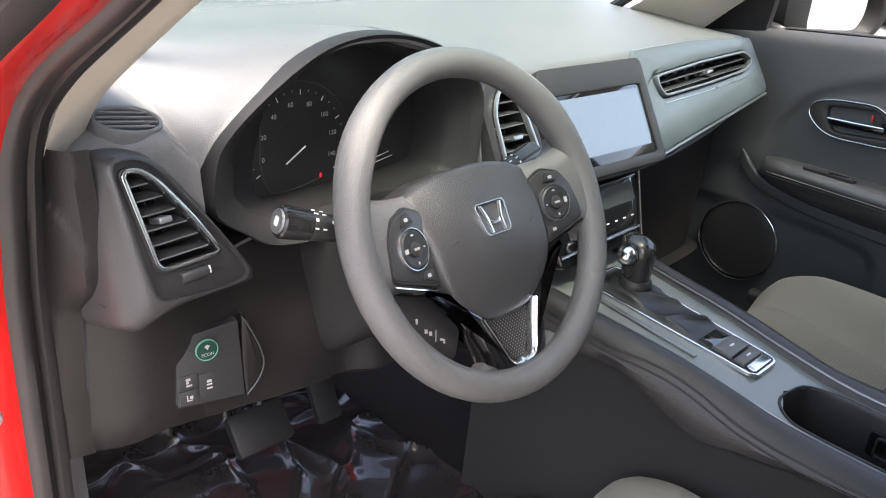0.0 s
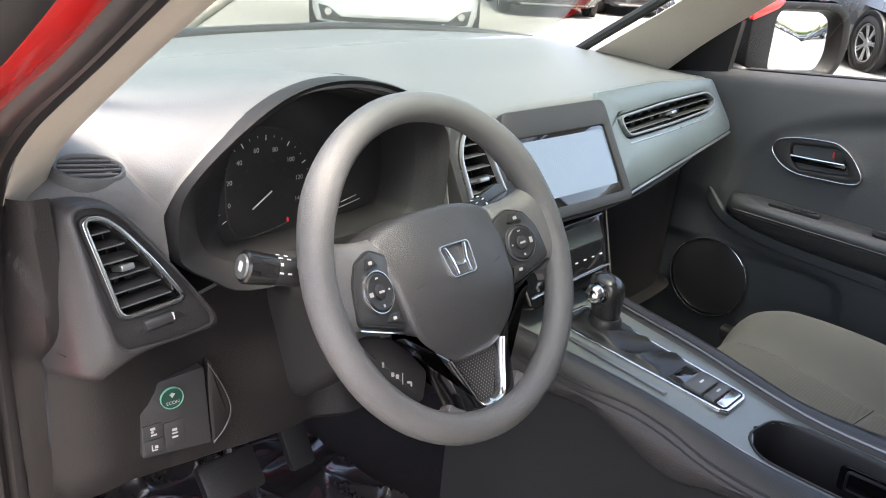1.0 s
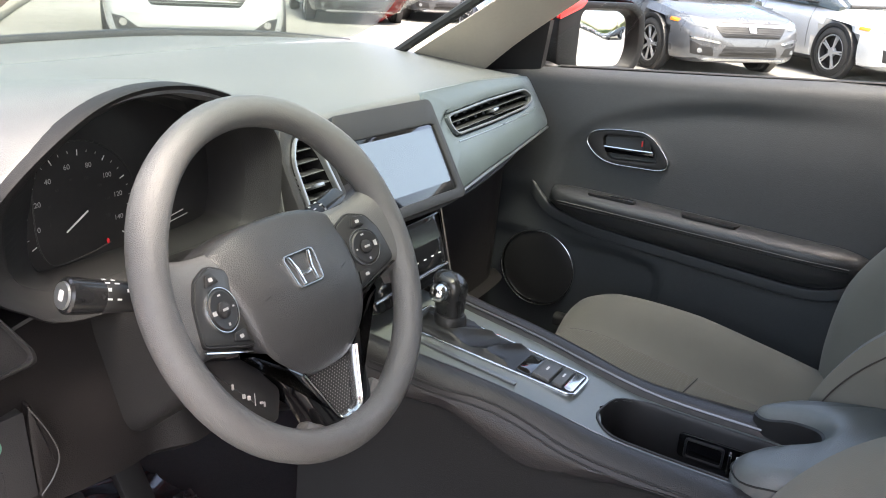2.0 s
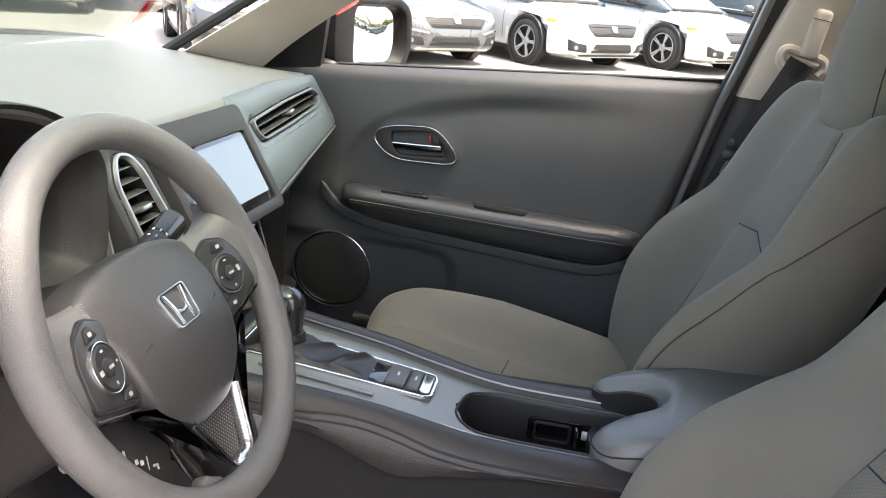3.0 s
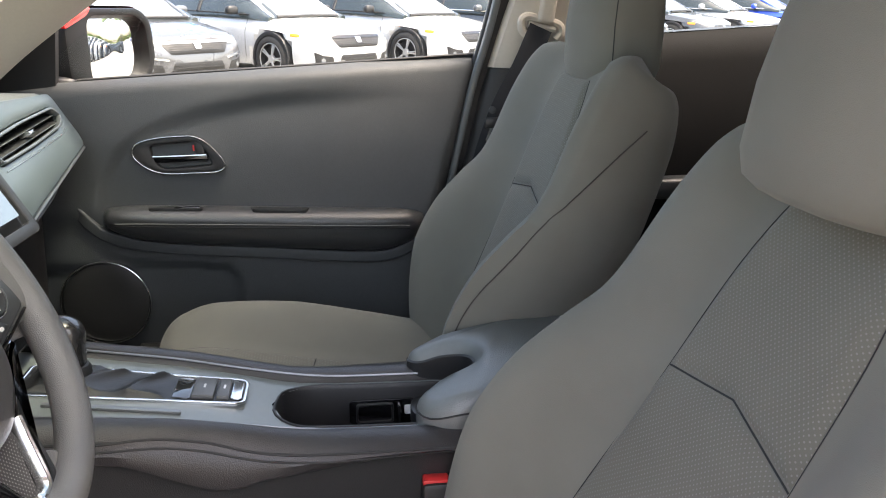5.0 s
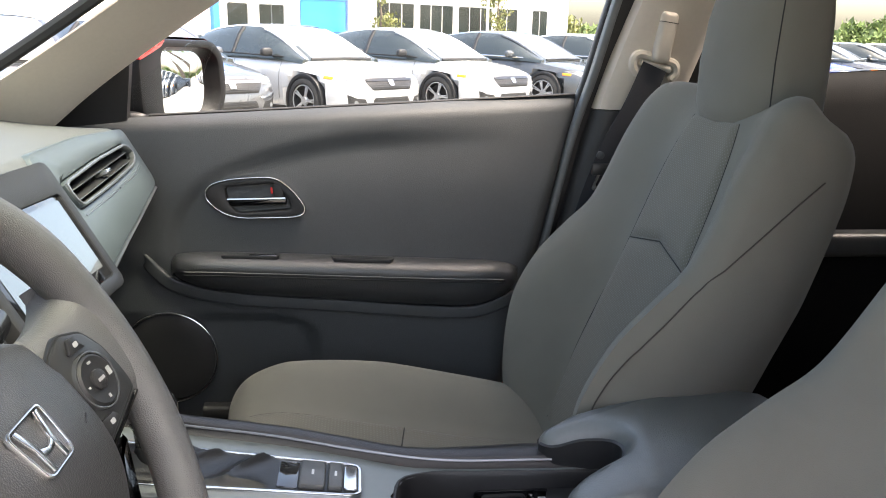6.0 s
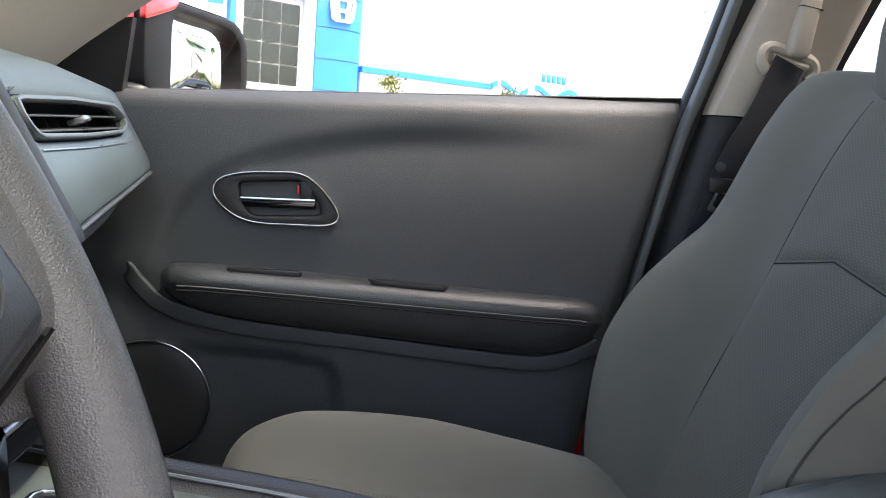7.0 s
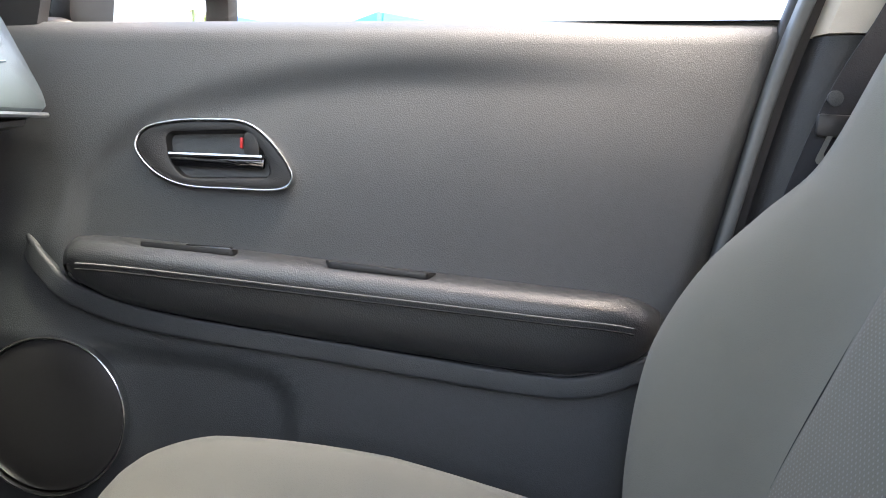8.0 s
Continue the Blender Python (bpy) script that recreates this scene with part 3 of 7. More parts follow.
# black mat under a glossy protective film
def mat_pt(u, v):
    x, y = -0.64 + 0.50 * v, 0.66 - 0.58 * u
    z = 0.352 + 0.10 * sstep(0.16, 0.0, u)
    f = 0.014 * (1 - abs(noise.noise(Vector((x * 5 + y * 4, y * 4 - x * 2, 2))))) ** 9 + 0.008 * (1 - abs(noise.noise(Vector((x * 9 - y * 5, y * 5 + x * 3, 9))))) ** 12 + 0.006 * noise.noise(Vector((x * 6, y * 5, 1))) + 0.0012 * noise.noise(Vector((x * 30, y * 24, 7)))
    return (x, y, z + f + 0.012)


solo("floor_mat", surf(mat_pt, 110, 110), FILM, "black floor mat under crumpled glossy plastic film", "floor mat")

# left wiper at rest and the bonnet's edge beside it
wiper = thing("wiper", (-0.2, 0.86, 1.03), "black windscreen wiper at rest on the glass", "wiper")
part("blade", tube(smooth_path([(-0.55, 0.80, 1.058), (-0.30, 0.845, 1.066), (-0.168, 0.855, 1.068), (-0.082, 0.86, 1.070), (-0.018, 0.862, 1.072)], 6), 0.005, 6), BLACK, wiper)
part("arm", tube(smooth_path([(-0.05, 0.89, 1.050), (-0.02, 0.87, 1.072), (-0.10, 0.868, 1.078), (-0.25, 0.855, 1.076)], 6), 0.006, 6), BLACK, wiper)

# ---- dashboard ----
# x: screen edge y, z | lip y, z | foot of the face y, z | foot of the lower panel y, z
DASHKEYS = [
    (-0.735, 0.52, 1.045, 0.22, 1.037, 0.15, 0.90, 0.212, 0.690),
    (-0.69, 0.62, 1.05, 0.205, 1.047, 0.155, 0.89, 0.206, 0.698),
    (-0.64, 0.70, 1.06, 0.19, 1.050, 0.155, 0.892, 0.196, 0.712),
    (-0.61, 0.735, 1.063, 0.186, 1.042, 0.16, 0.895, 0.192, 0.711),
    (-0.603, 0.740, 1.064, 0.184, 1.023, 0.163, 0.898, 0.191, 0.711),
    (-0.597, 0.745, 1.065, 0.182, 1.008, 0.165, 0.90, 0.190, 0.711),
    (-0.582, 0.752, 1.066, 0.176, 1.027, 0.17, 0.902, 0.188, 0.710),
    (-0.547, 0.772, 1.068, 0.172, 1.053, 0.18, 0.905, 0.184, 0.709),
    (-0.497, 0.792, 1.069, 0.172, 1.083, 0.195, 0.905, 0.178, 0.706),
    (-0.457, 0.803, 1.07, 0.172, 1.102, 0.20, 0.905, 0.178, 0.702),
    (-0.415, 0.811, 1.072, 0.172, 1.111, 0.20, 0.905, 0.183, 0.700),
    (-0.37, 0.82, 1.073, 0.172, 1.111, 0.20, 0.905, 0.160, 0.700),
    (-0.329, 0.827, 1.073, 0.172, 1.104, 0.20, 0.905, 0.165, 0.700),
    (-0.286, 0.832, 1.074, 0.174, 1.089, 0.19, 0.90, 0.180, 0.700),
    (-0.240, 0.836, 1.074, 0.180, 1.060, 0.185, 0.893, 0.210, 0.680),
    (-0.212, 0.838, 1.074, 0.190, 1.034, 0.18, 0.888, 0.230, 0.660),
    (-0.19, 0.84, 1.074, 0.205, 1.028, 0.17, 0.885, 0.22, 0.64),
    (-0.10, 0.84, 1.075, 0.225, 1.034, 0.17, 0.87, 0.20, 0.62),
    (0.15, 0.83, 1.074, 0.24, 1.036, 0.175, 0.862, 0.22, 0.60),
    (0.40, 0.78, 1.066, 0.275, 1.034, 0.22, 0.872, 0.27, 0.58),
    (0.58, 0.70, 1.058, 0.30, 1.026, 0.265, 0.892, 0.30, 0.57),
    (0.66, 0.62, 1.05, 0.33, 1.016, 0.285, 0.902, 0.32, 0.57),
    (0.70, 0.55, 1.04, 0.37, 1.00, 0.33, 0.90, 0.36, 0.57),
]


def face_back(x):
    """How far the face lies back: instruments, centre and glove side."""
    well = sstep(-0.594, -0.584, x) * (1 - sstep(-0.215, -0.203, x))
    side = sstep(0.13, 0.15, x) * (1 - sstep(0.64, 0.66, x))
    left = sstep(-0.70, -0.69, x) * (1 - sstep(-0.605, -0.597, x))
    mid = sstep(-0.165, -0.155, x) * (1 - sstep(0.135, 0.15, x))
    return well, side, left, mid


def set_back(x):
    """The dashboard sweeps towards the cabin on the passenger side."""
    return interp(x, [(-0.74, -0.009), (-0.385, -0.012), (-0.1, -0.030), (0.15, -0.044), (0.65, -0.087), (0.75, -0.095)])[0]


def dash_profile(x):
    yw, zw, yl, zl, yf, zf, yk, zk = interp(x, DASHKEYS)
    d = set_back(x)
    yl, yf, yk = yl + d, yf + d, yk + d
    zl, zf = zl + 0.005, zf + 0.005
    well, side, left, mid = face_back(x)
    pts = []
    rnd_r = sstep(-0.585, -0.61, x)
    start = interp(x, [(-0.70, 0.14), (-0.645, 0.24), (-0.61, 0.5), (-0.60, 0.7)])[0]
    reach = interp(x, [(-0.65, 0.45), (-0.615, 0.15), (-0.58, 0.15), (-0.545, 0.45)])[0]
    for i in range(15):
        t = i / 15
        y = yw + (yl + 0.012 + 0.03 * rnd_r - yw) * t
        base = zw + (zl - zw) * t
        s = sstep(reach, 0.0, y - yl)
        flat = zw + (1.045 - zw) * t + 0.012 * math.sin(t * math.pi)
        z = flat + (zl - flat) * s
        pts.append((y, z if t else base))
    pts = [(y, z - 0.004 * rnd_r * sstep(0.09, 0.0, y - yl)) for y, z in pts]
    pts += [(yl + 0.012 + 0.03 * rnd_r, zl - 0.004 * rnd_r), (yl + 0.006 + 0.014 * rnd_r, zl - 0.0015 - 0.0085 * rnd_r), (yl + 0.002 + 0.002 * rnd_r, zl - 0.005 - 0.0110 * rnd_r), (yl - 0.002 * rnd_r, zl - 0.010 - 0.018 * rnd_r)]
    # the face, pulled back where something is let into it
    back = 0.045 * side + 0.05 * mid
    for i in range(1, 11):
        t = i / 11
        z_top = zl - 0.010 - 0.018 * rnd_r
        y, z = yl + (yf - yl) * t, z_top + (zf + 0.006 - z_top) * t
        y += back * sstep(0, 0.12, t) * (1 - sstep(0.9, 1, t))
        y += 0.05 * left * sstep(start, start + 0.12, t) * (1 - sstep(0.9, 1, t))
        if well > 0:
            wy = -0.012 + interp(t, [(0, yl + 0.012), (0.10, 0.23), (0.22, 0.285), (0.5, 0.28), (0.8, 0.272), (0.9, 0.262), (1, yf + 0.012)])[0]
            wz = interp(t, [(0, zl - 0.01), (0.10, zl - 0.02), (0.22, zl - 0.034), (0.5, 0.5 * zl + 0.462), (0.8, 0.925), (0.9, 0.915), (1, zf + 0.006)])[0]
            y, z = y + (wy - y) * well, z + (wz - z) * well
        pts.append((y, z))
    under = 0.05 * sstep(0.1, 0.2, x)
    turn = 0.028 * max(0.0, (-0.655 - x) / 0.055) ** 2
    pts += [(yf, zf + 0.006), (yf + 0.003, zf), (yf + 0.02 + under + turn, zf - 0.006 - under * 0.3)]
    for i in range(1, 6):
        t = i / 5
        pts.append((yf + 0.02 + under + (yk - yf - 0.02 + 0.02 * under) * t + turn, zf - 0.006 - under * 0.3 + (zk - zf + 0.006) * t))
    pts += [(yk + 0.02 + turn, zk - 0.015), (yk + 0.12, zk - 0.02), (yk + 0.30, zk + 0.02)]
    return [(x, y, z) for y, z in pts]


dashboard = thing("dashboard", (0, 0.3, 0.62), "dark grey soft-touch dashboard with vents and a touch screen", "dashboard")
xs = sorted(set([round(-0.735 + 1.435 * i / 110, 4) for i in range(111)] + [-0.594, -0.591, -0.588, -0.584, -0.215, -0.211, -0.207, -0.203, 0.13, 0.14, 0.15, 0.64, 0.65, 0.66]))
body = loft([dash_profile(x) for x in xs], closed=False)
count = len(dash_profile(0.0))
skin, hollow, low = Geo(body.v), Geo(body.v), Geo(body.v)
for f in body.f:
    row, col = f[0] // count, f[0] % count
    if xs[row] < (-0.708 if col < 30 else -0.716) and col >= 18:
        continue
    inside = -0.592 < xs[row] < -0.207 and 19 <= col <= 28
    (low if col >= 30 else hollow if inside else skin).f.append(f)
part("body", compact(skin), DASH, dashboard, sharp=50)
part("lower_panel", compact(low), LOWSHADE, dashboard, "lower dash panel with shade painted into its colour", sharp=50)
part("instrument_well", compact(hollow), BLACK, dashboard, "black instrument well", sharp=50)


def vent(parent, m, outline, inset, depth, blades, tilt, rim_mat, wall_mat, name="air_vent", knob=True, posts=2, rim=0.004):
    """A vent let into the face: rim, box, blades, posts and a slider. m: pose, its z out of the face."""
    inner = grow(resample(outline, 64), -inset)
    v = part(name, ring(outline, inner, -0.008, rim, 0.002, m, 64), wall_mat, parent)
    part("vent_rim", ring(grow(resample(inner, 64), 0.0035), grow(resample(inner, 64), -0.001), -0.002, rim + 0.0025, 0.0012, m, 64), rim_mat, v)
    part("vent_box", loft([[(x, y, z) for x, y in inner] for z in (-0.001, -depth)], caps=(False, True)).at(m), BLACK, v)
    ys = [p[1] for p in inner]
    lo, hi = min(ys), max(ys)

    def span(y):
        hits = []
        for i in range(len(inner)):
            (x0, y0), (x1, y1) = inner[i - 1], inner[i]
            if (y0 - y) * (y1 - y) < 0:
                hits.append(x0 + (x1 - x0) * (y - y0) / (y1 - y0))
        return (min(hits), max(hits)) if hits else None
    for i in range(blades):
        y = lo + (hi - lo) * (i + 0.75) / (blades + 0.5)
        s = span(y)
        if s:
            at = m @ pose((s[0] + s[1]) / 2, y, -0.011, tilt)
            part("blade", box(s[1] - s[0] - 0.001, 0.0022, 0.018, (0, 0, 0), 0.0008, at), BLADE, v)
            part("blade_edge", box(s[1] - s[0] - 0.002, 0.0015, 0.0010, (0, 0.0002, 0.0093), 0.0004, at), TRIMLINE, v)
    s = span((lo + hi) / 2)
    for i in range(posts):
        x = s[0] + (s[1] - s[0]) * (i + 1) / (posts + 1)
        part("post", box(0.0016, (hi - lo) * 0.8, 0.012, (x, (lo + hi) / 2, -0.03), 0, m), BLACK, v)
    if knob:
        part("slider", box(min(0.022, (s[1] - s[0]) * 0.3), 0.006, 0.02, ((s[0] + s[1]) / 2, lo + (hi - lo) * 0.47, -0.003), 0.0015, m), SILVER, v)
    return v


# outer left vent in its own raised surround
LEFT_FACE = basis((-0.643, 0.141, 0.965), (1, 0.10, 0), (0, 0.30, 0.95))
pod_outline = rpoly([(-0.064, -0.079), (-0.048, -0.0900), (-0.034, -0.083), (-0.014, -0.0775), (0.036, -0.0765), (0.086, -0.0815), (0.054, -0.0269), (0.026, 0.0301), (0.004, 0.066), (-0.022, 0.078), (-0.061, 0.079), (-0.0600, 0.020)], 0.018, 6)
tray_outline = rpoly([(-0.034, -0.064), (0.030, -0.069), (0.066, -0.068), (0.044, -0.0230), (0.0215, 0.0120), (-0.002, 0.0480), (-0.019, 0.0640), (-0.047, 0.066), (-0.042, 0.0)], 0.013, 5)
vent_outline = rpoly([(-0.0295, -0.0395), (0.0445, -0.0395), (0.0190, 0.0075), (-0.0045, 0.0435), (-0.0210, 0.0590), (-0.0430, 0.0600)], 0.011, 5)
rings = []
po, to = resample(pod_outline, 128), resample(tray_outline, 128)
for k, d, z in ((0, 0.0, -0.085), (0, 0.0, -0.022), (0, -0.0015, -0.012), (0, -0.005, -0.003), (0.35, -0.004, 0.0055), (0.62, 0, 0.0105), (0.85, 0, 0.0130), (0.97, 0, 0.0128), (1.0, 0, 0.0105), (1.02, 0, 0.0060), (1.02, 0, -0.01)):
    o = grow(po, d) if d else po
    rings.append([(a[0] + (b[0] - a[0]) * k, a[1] + (b[1] - a[1]) * k, z) for a, b in zip(o, to)])
surround = part("vent_surround", loft(rings, caps=(False, False)).at(LEFT_FACE), PODSKIN, dashboard, "soft rounded vent surround", sharp=70)
part("tray_floor", ring(grow(to, 0.002), grow(resample(vent_outline, 128), -0.001), -0.004, 0.0072, 0.0006, LEFT_FACE, 128), HARD, dashboard)
vent(dashboard, LEFT_FACE @ Matrix.Translation((0, 0, 0.0065)), vent_outline, 0.0045, 0.05, 6, 20, CHROME, HARD, posts=3)
wheel_slot = part("thumb_slot", prism(rpoly([(-0.014, -0.0535), (0.040, -0.0545), (0.030, -0.0465), (-0.008, -0.0460)], 0.002), 0.0068, 0.0080, 0.0003, LEFT_FACE), BLACK, dashboard)
part("thumb_wheel", lathe([(0.001, -0.015), (0.0052, -0.015), (0.0060, -0.013), (0.0060, 0.013), (0.0052, 0.015), (0.001, 0.015)], 20, LEFT_FACE @ pose(0.008, -0.0495, 0.0072, 0, 90, 0)), BLADE, wheel_slot)
part("wheel_mark", box(0.0016, 0.007, 0.0012, (0.0215, -0.0485, 0.0125), 0, LEFT_FACE), MARK, wheel_slot)
part("symbol", prism(circle(0.0022, 12), 0.0072, 0.0076, 0, LEFT_FACE @ Matrix.Translation((-0.0225, -0.0535, 0))), HARD, surround)

# small oval demister vent on the shoulder
OVAL = basis((-0.6455, 0.2060, 1.0460), (1, -0.08, -0.13), (0, 0.955, 0.30))
demister = part("demister_vent", ring(circle(0.033, 48, ry=0.0255), circle(0.0285, 48, ry=0.0212), -0.012, 0.0048, 0.0028, OVAL, 64), DASH, dashboard, "oval demister vent")
part("vent_floor", prism(circle(0.030, 40, ry=0.0225), 0.0008, 0.0016, 0, OVAL), BLACK, demister)
for y in (-0.0128, -0.0045, 0.0040, 0.0122):
    part("blade", box(2 * 0.029 * math.sqrt(1 - (y / 0.0215) ** 2) - 0.002, 0.0022, 0.0028, (0, y, 0.0028), 0.0008, OVAL), DASH, demister)

# centre vent beside the screen
MID_FACE = basis((-0.148, 0.154, 0.968), (1, 0.02, 0), (0, 0.42, 0.9))
mid_out = rpoly([(-0.052, -0.072), (0.056, -0.078), (0.040, 0.050), (0.020, 0.080), (-0.028, 0.088), (-0.054, 0.050)], 0.016, 5)
mid_in = rpoly([(-0.038, -0.062), (0.042, -0.066), (0.024, 0.036), (0.010, 0.058), (-0.018, 0.064), (-0.038, 0.032)], 0.012, 5)
part("vent_surround", ring(mid_out, mid_in, -0.05, 0.006, 0.004, MID_FACE), HARD, dashboard)
vent(dashboard, MID_FACE @ Matrix.Translation((0, 0, 0.004)), mid_in, 0.0035, 0.045, 7, 20, SILVER, HARD)

# touch screen unit
SCR = basis((0.041, 0.137, 0.955), (1, -0.06, 0), (0, 0.50, 0.87))
part("screen_frame", ring([(x, y + (0.024 if y > 0.05 else 0.0)) for x, y in rrect(0.240, 0.142, 0.012)], rrect(0.205, 0.108, 0.003), -0.06, 0.004, 0.003, SCR), HARD, dashboard)
screen = part("touch_screen", prism(rrect(0.208, 0.126, 0.004), -0.01, 0.0015, 0.001, SCR), GLOSS, dashboard, "black glossy touch screen, switched on")
part("display", prism(rrect(0.186, 0.088, 0.002), 0.0015, 0.0022, 0, SCR @ Matrix.Translation((0, 0.004, 0))), SCREEN, screen)

# passenger side soft panel with its long vent
FP = basis((0.40, 0.181, 0.953), (1, 0.075, 0.012), (0, 0.42, 0.9))
panel_out = rpoly([(-0.250, -0.078), (-0.10, -0.066), (0.10, -0.052), (0.262, -0.040), (0.268, -0.02), (0.240, 0.074), (0.0, 0.094), (-0.225, 0.100)], 0.014, 4)
slot = rpoly([(-0.164, 0.012), (0.0, 0.010), (0.172, 0.012), (0.220, 0.026), (0.188, 0.051), (0.0, 0.054), (-0.180, 0.051)], 0.013, 5)
side_panel = part("soft_panel", ring(panel_out, slot, -0.04, 0.012, 0.008, FP, 128), POD, dashboard, "blue-grey soft panel")
vent(dashboard, FP @ Matrix.Translation((0, 0, 0.010)), slot, 0.0035, 0.04, 2, 25, TRIMLINE, POD, posts=9)
part("chrome_line", tube([FP @ Vector(p) for p in ((-0.160, 0.0020, 0.0125), (0.0, -0.0005, 0.0125), (0.165, 0.0, 0.0125), (0.205, 0.006, 0.0125))], 0.0012, 6), SILVER, dashboard)
part("edge_strip", tube(smooth_path([FP @ Vector(p) for p in ((-0.248, -0.080, 0.006), (-0.10, -0.069, 0.006), (0.10, -0.055, 0.006), (0.262, -0.043, 0.006))], 6), 0.003, 6), SILVER, dashboard)

# climate panel under the screen
CLIM = basis((0.022, 0.110, 0.822), (1, 0, 0), (0, 0.42, 0.9))
climate = part("climate_panel", prism(rpoly([(-0.11, -0.052), (0.085, -0.052), (0.118, 0.05), (-0.118, 0.05)], 0.008), -0.05, 0.0, 0.003, CLIM), GLOSS, dashboard, "glossy black climate panel")
part("chrome_rail", tube([CLIM @ Vector(p) for p in ((0.119, 0.052, 0.002), (0.086, -0.055, 0.002))], 0.0025, 6), CHROME, climate)
part("chrome_rail", tube([CLIM @ Vector(p) for p in ((-0.11, -0.035, 0.001), (0.09, -0.032, 0.001))], 0.0022, 6), CHROME, climate)
part("display", prism(rrect(0.15, 0.03, 0.004), 0.0, 0.001, 0, CLIM @ Matrix.Translation((0.02, 0.025, 0))), SCREEN, climate)
for i in range(6):
    part("symbol", prism(rrect(0.007, 0.002, 0.0008), 0.0, 0.0006, 0, CLIM @ Matrix.Translation((-0.03 + 0.022 * i, -0.012, 0))), MARK, climate)

# hood: a broad dark bevel round the mouth, then the well
MOUTH = [(-0.593, 0.968), (-0.589, 1.008), (-0.575, 1.031), (-0.543, 1.058), (-0.497, 1.088), (-0.457, 1.107), (-0.415, 1.116), (-0.37, 1.116), (-0.329, 1.109), (-0.286, 1.094), (-0.244, 1.068), (-0.216, 1.034), (-0.213, 0.993), (-0.222, 0.93), (-0.258, 0.905), (-0.40, 0.898), (-0.515, 0.905), (-0.560, 0.930), (-0.586, 0.950)]
THROAT = [(-0.547, 0.966), (-0.546, 1.000), (-0.536, 1.020), (-0.508, 1.046), (-0.467, 1.073), (-0.440, 1.086), (-0.405, 1.096), (-0.364, 1.098), (-0.325, 1.092), (-0.292, 1.078), (-0.258, 1.053), (-0.240, 1.025), (-0.236, 0.990), (-0.243, 0.945), (-0.268, 0.925), (-0.40, 0.920), (-0.490, 0.922), (-0.528, 0.936), (-0.541, 0.950)]
mouth, throat = smooth2(MOUTH, 4), smooth2(THROAT, 4)


def shrink(loop, cx, cz, k):
    return [(cx + (x - cx) * k, cz + (z - cz) * k) for x, z in loop]


HOODEDGE = surface("hood_edge", (0.020, 0.020, 0.021), 0.58, spec=0.3, grain=0.4, grain_scale=800, cells=True)
part("hood_bevel", loft([[(x, y, z) for x, z in lp] for lp, y in ((mouth, 0.175), (mouth, 0.155), (shrink(mouth, -0.40, 1.0, 0.988), 0.151), (shrink(mouth, -0.40, 1.0, 0.972), 0.152), ([((a[0] + b[0]) / 2, (a[1] + b[1]) / 2) for a, b in zip(mouth, throat)], 0.165), (shrink(throat, -0.40, 1.0, 1.02), 0.184), (throat, 0.192))], caps=(False, False)), HOODEDGE, dashboard, "dark bevelled edge of the instrument hood", sharp=60)
deep = [(max(x, -0.484 + 0.02 * sstep(0.95, 1.05, z)), z) for x, z in shrink(throat, -0.36, 0.995, 0.97)]
part("well_wall", loft([[(x, y, z) for x, z in lp] for lp, y in ((throat, 0.191), (shrink(throat, -0.40, 1.0, 0.985), 0.20), (deep, 0.252))], caps=(False, False)), BLACK, dashboard, "black wall of the instrument well", sharp=60)
IN = basis((-0.392, 0.250, 0.992), (1, 0, 0), (0, 0.06, 1))
cluster = part("instrument_panel", prism(rpoly([(-0.155, -0.085), (0.175, -0.085), (0.175, 0.05), (0.10, 0.11), (-0.04, 0.11), (-0.15, 0.05)], 0.02), -0.02, 0.0, 0.003, IN), PANELBLACK, dashboard, "black instrument panel with a speedometer")
part("panel_edge", tube([IN @ Vector((x, z, 0.001)) for x, z in smooth2([(-0.083, 0.02), (-0.086, -0.03), (-0.080, -0.058), (-0.066, -0.068), (-0.03, -0.066), (0.0, -0.060)], 4, False)], 0.0008, 5), HARD, cluster)
DIAL = IN @ Matrix.Translation((-0.033, -0.017, 0.0005))
part("dial", ring(circle(0.076, 48), circle(0.0745, 48), 0, 0.001, 0.0004, DIAL, 64), HARD, cluster)
part("needle", tube([DIAL @ Vector((-0.020, -0.018, 0.003)), DIAL @ Vector((0.008, -0.001, 0.003))], 0.0009, 6), MARK, cluster)
for i in range(25):
    a = radians(205 - 10 * i)
    c, q = math.cos(a), math.sin(a)
    k = 0.060 if i % 3 == 0 else 0.0635
    part("tick", tube([DIAL @ Vector((k * c, k * q, 0.001)), DIAL @ Vector((0.066 * c, 0.066 * q, 0.001))], 0.0006 if i % 3 == 0 else 0.0004, 4), MARK if i % 3 == 0 else PALE_PRINT, cluster)
for i, num in enumerate(("0", "20", "40", "60", "80", "100", "120", "140")):
    a = radians(190 - 30 * i)
    words(num, 0.0078, DIAL @ Matrix.Translation((0.050 * math.cos(a), 0.050 * math.sin(a), 0.001)), PALE_PRINT, cluster, "numeral")
    words(str(int(num) * 16 // 100 * 10), 0.0042, DIAL @ Matrix.Translation((0.036 * math.cos(a), 0.036 * math.sin(a), 0.001)), HARD, cluster, "numeral")
part("warning_lamp", prism([(-0.0012, -0.003), (0.0012, -0.003), (0.0016, 0.001), (0.0006, 0.003), (-0.0006, 0.003), (-0.0016, 0.001)], 0, 0.001, 0, DIAL @ Matrix.Translation((0.030, -0.041, 0))), REDLAMP, cluster)
for x0, z0, x1, z1 in ((0.062, -0.061, 0.112, -0.053), (0.080, -0.052, 0.106, -0.047)):
    part("level_line", tube([IN @ Vector((x0, z0, 0.001)), IN @ Vector((x1, z1, 0.001))], 0.0006, 4), PALE_PRINT, cluster)
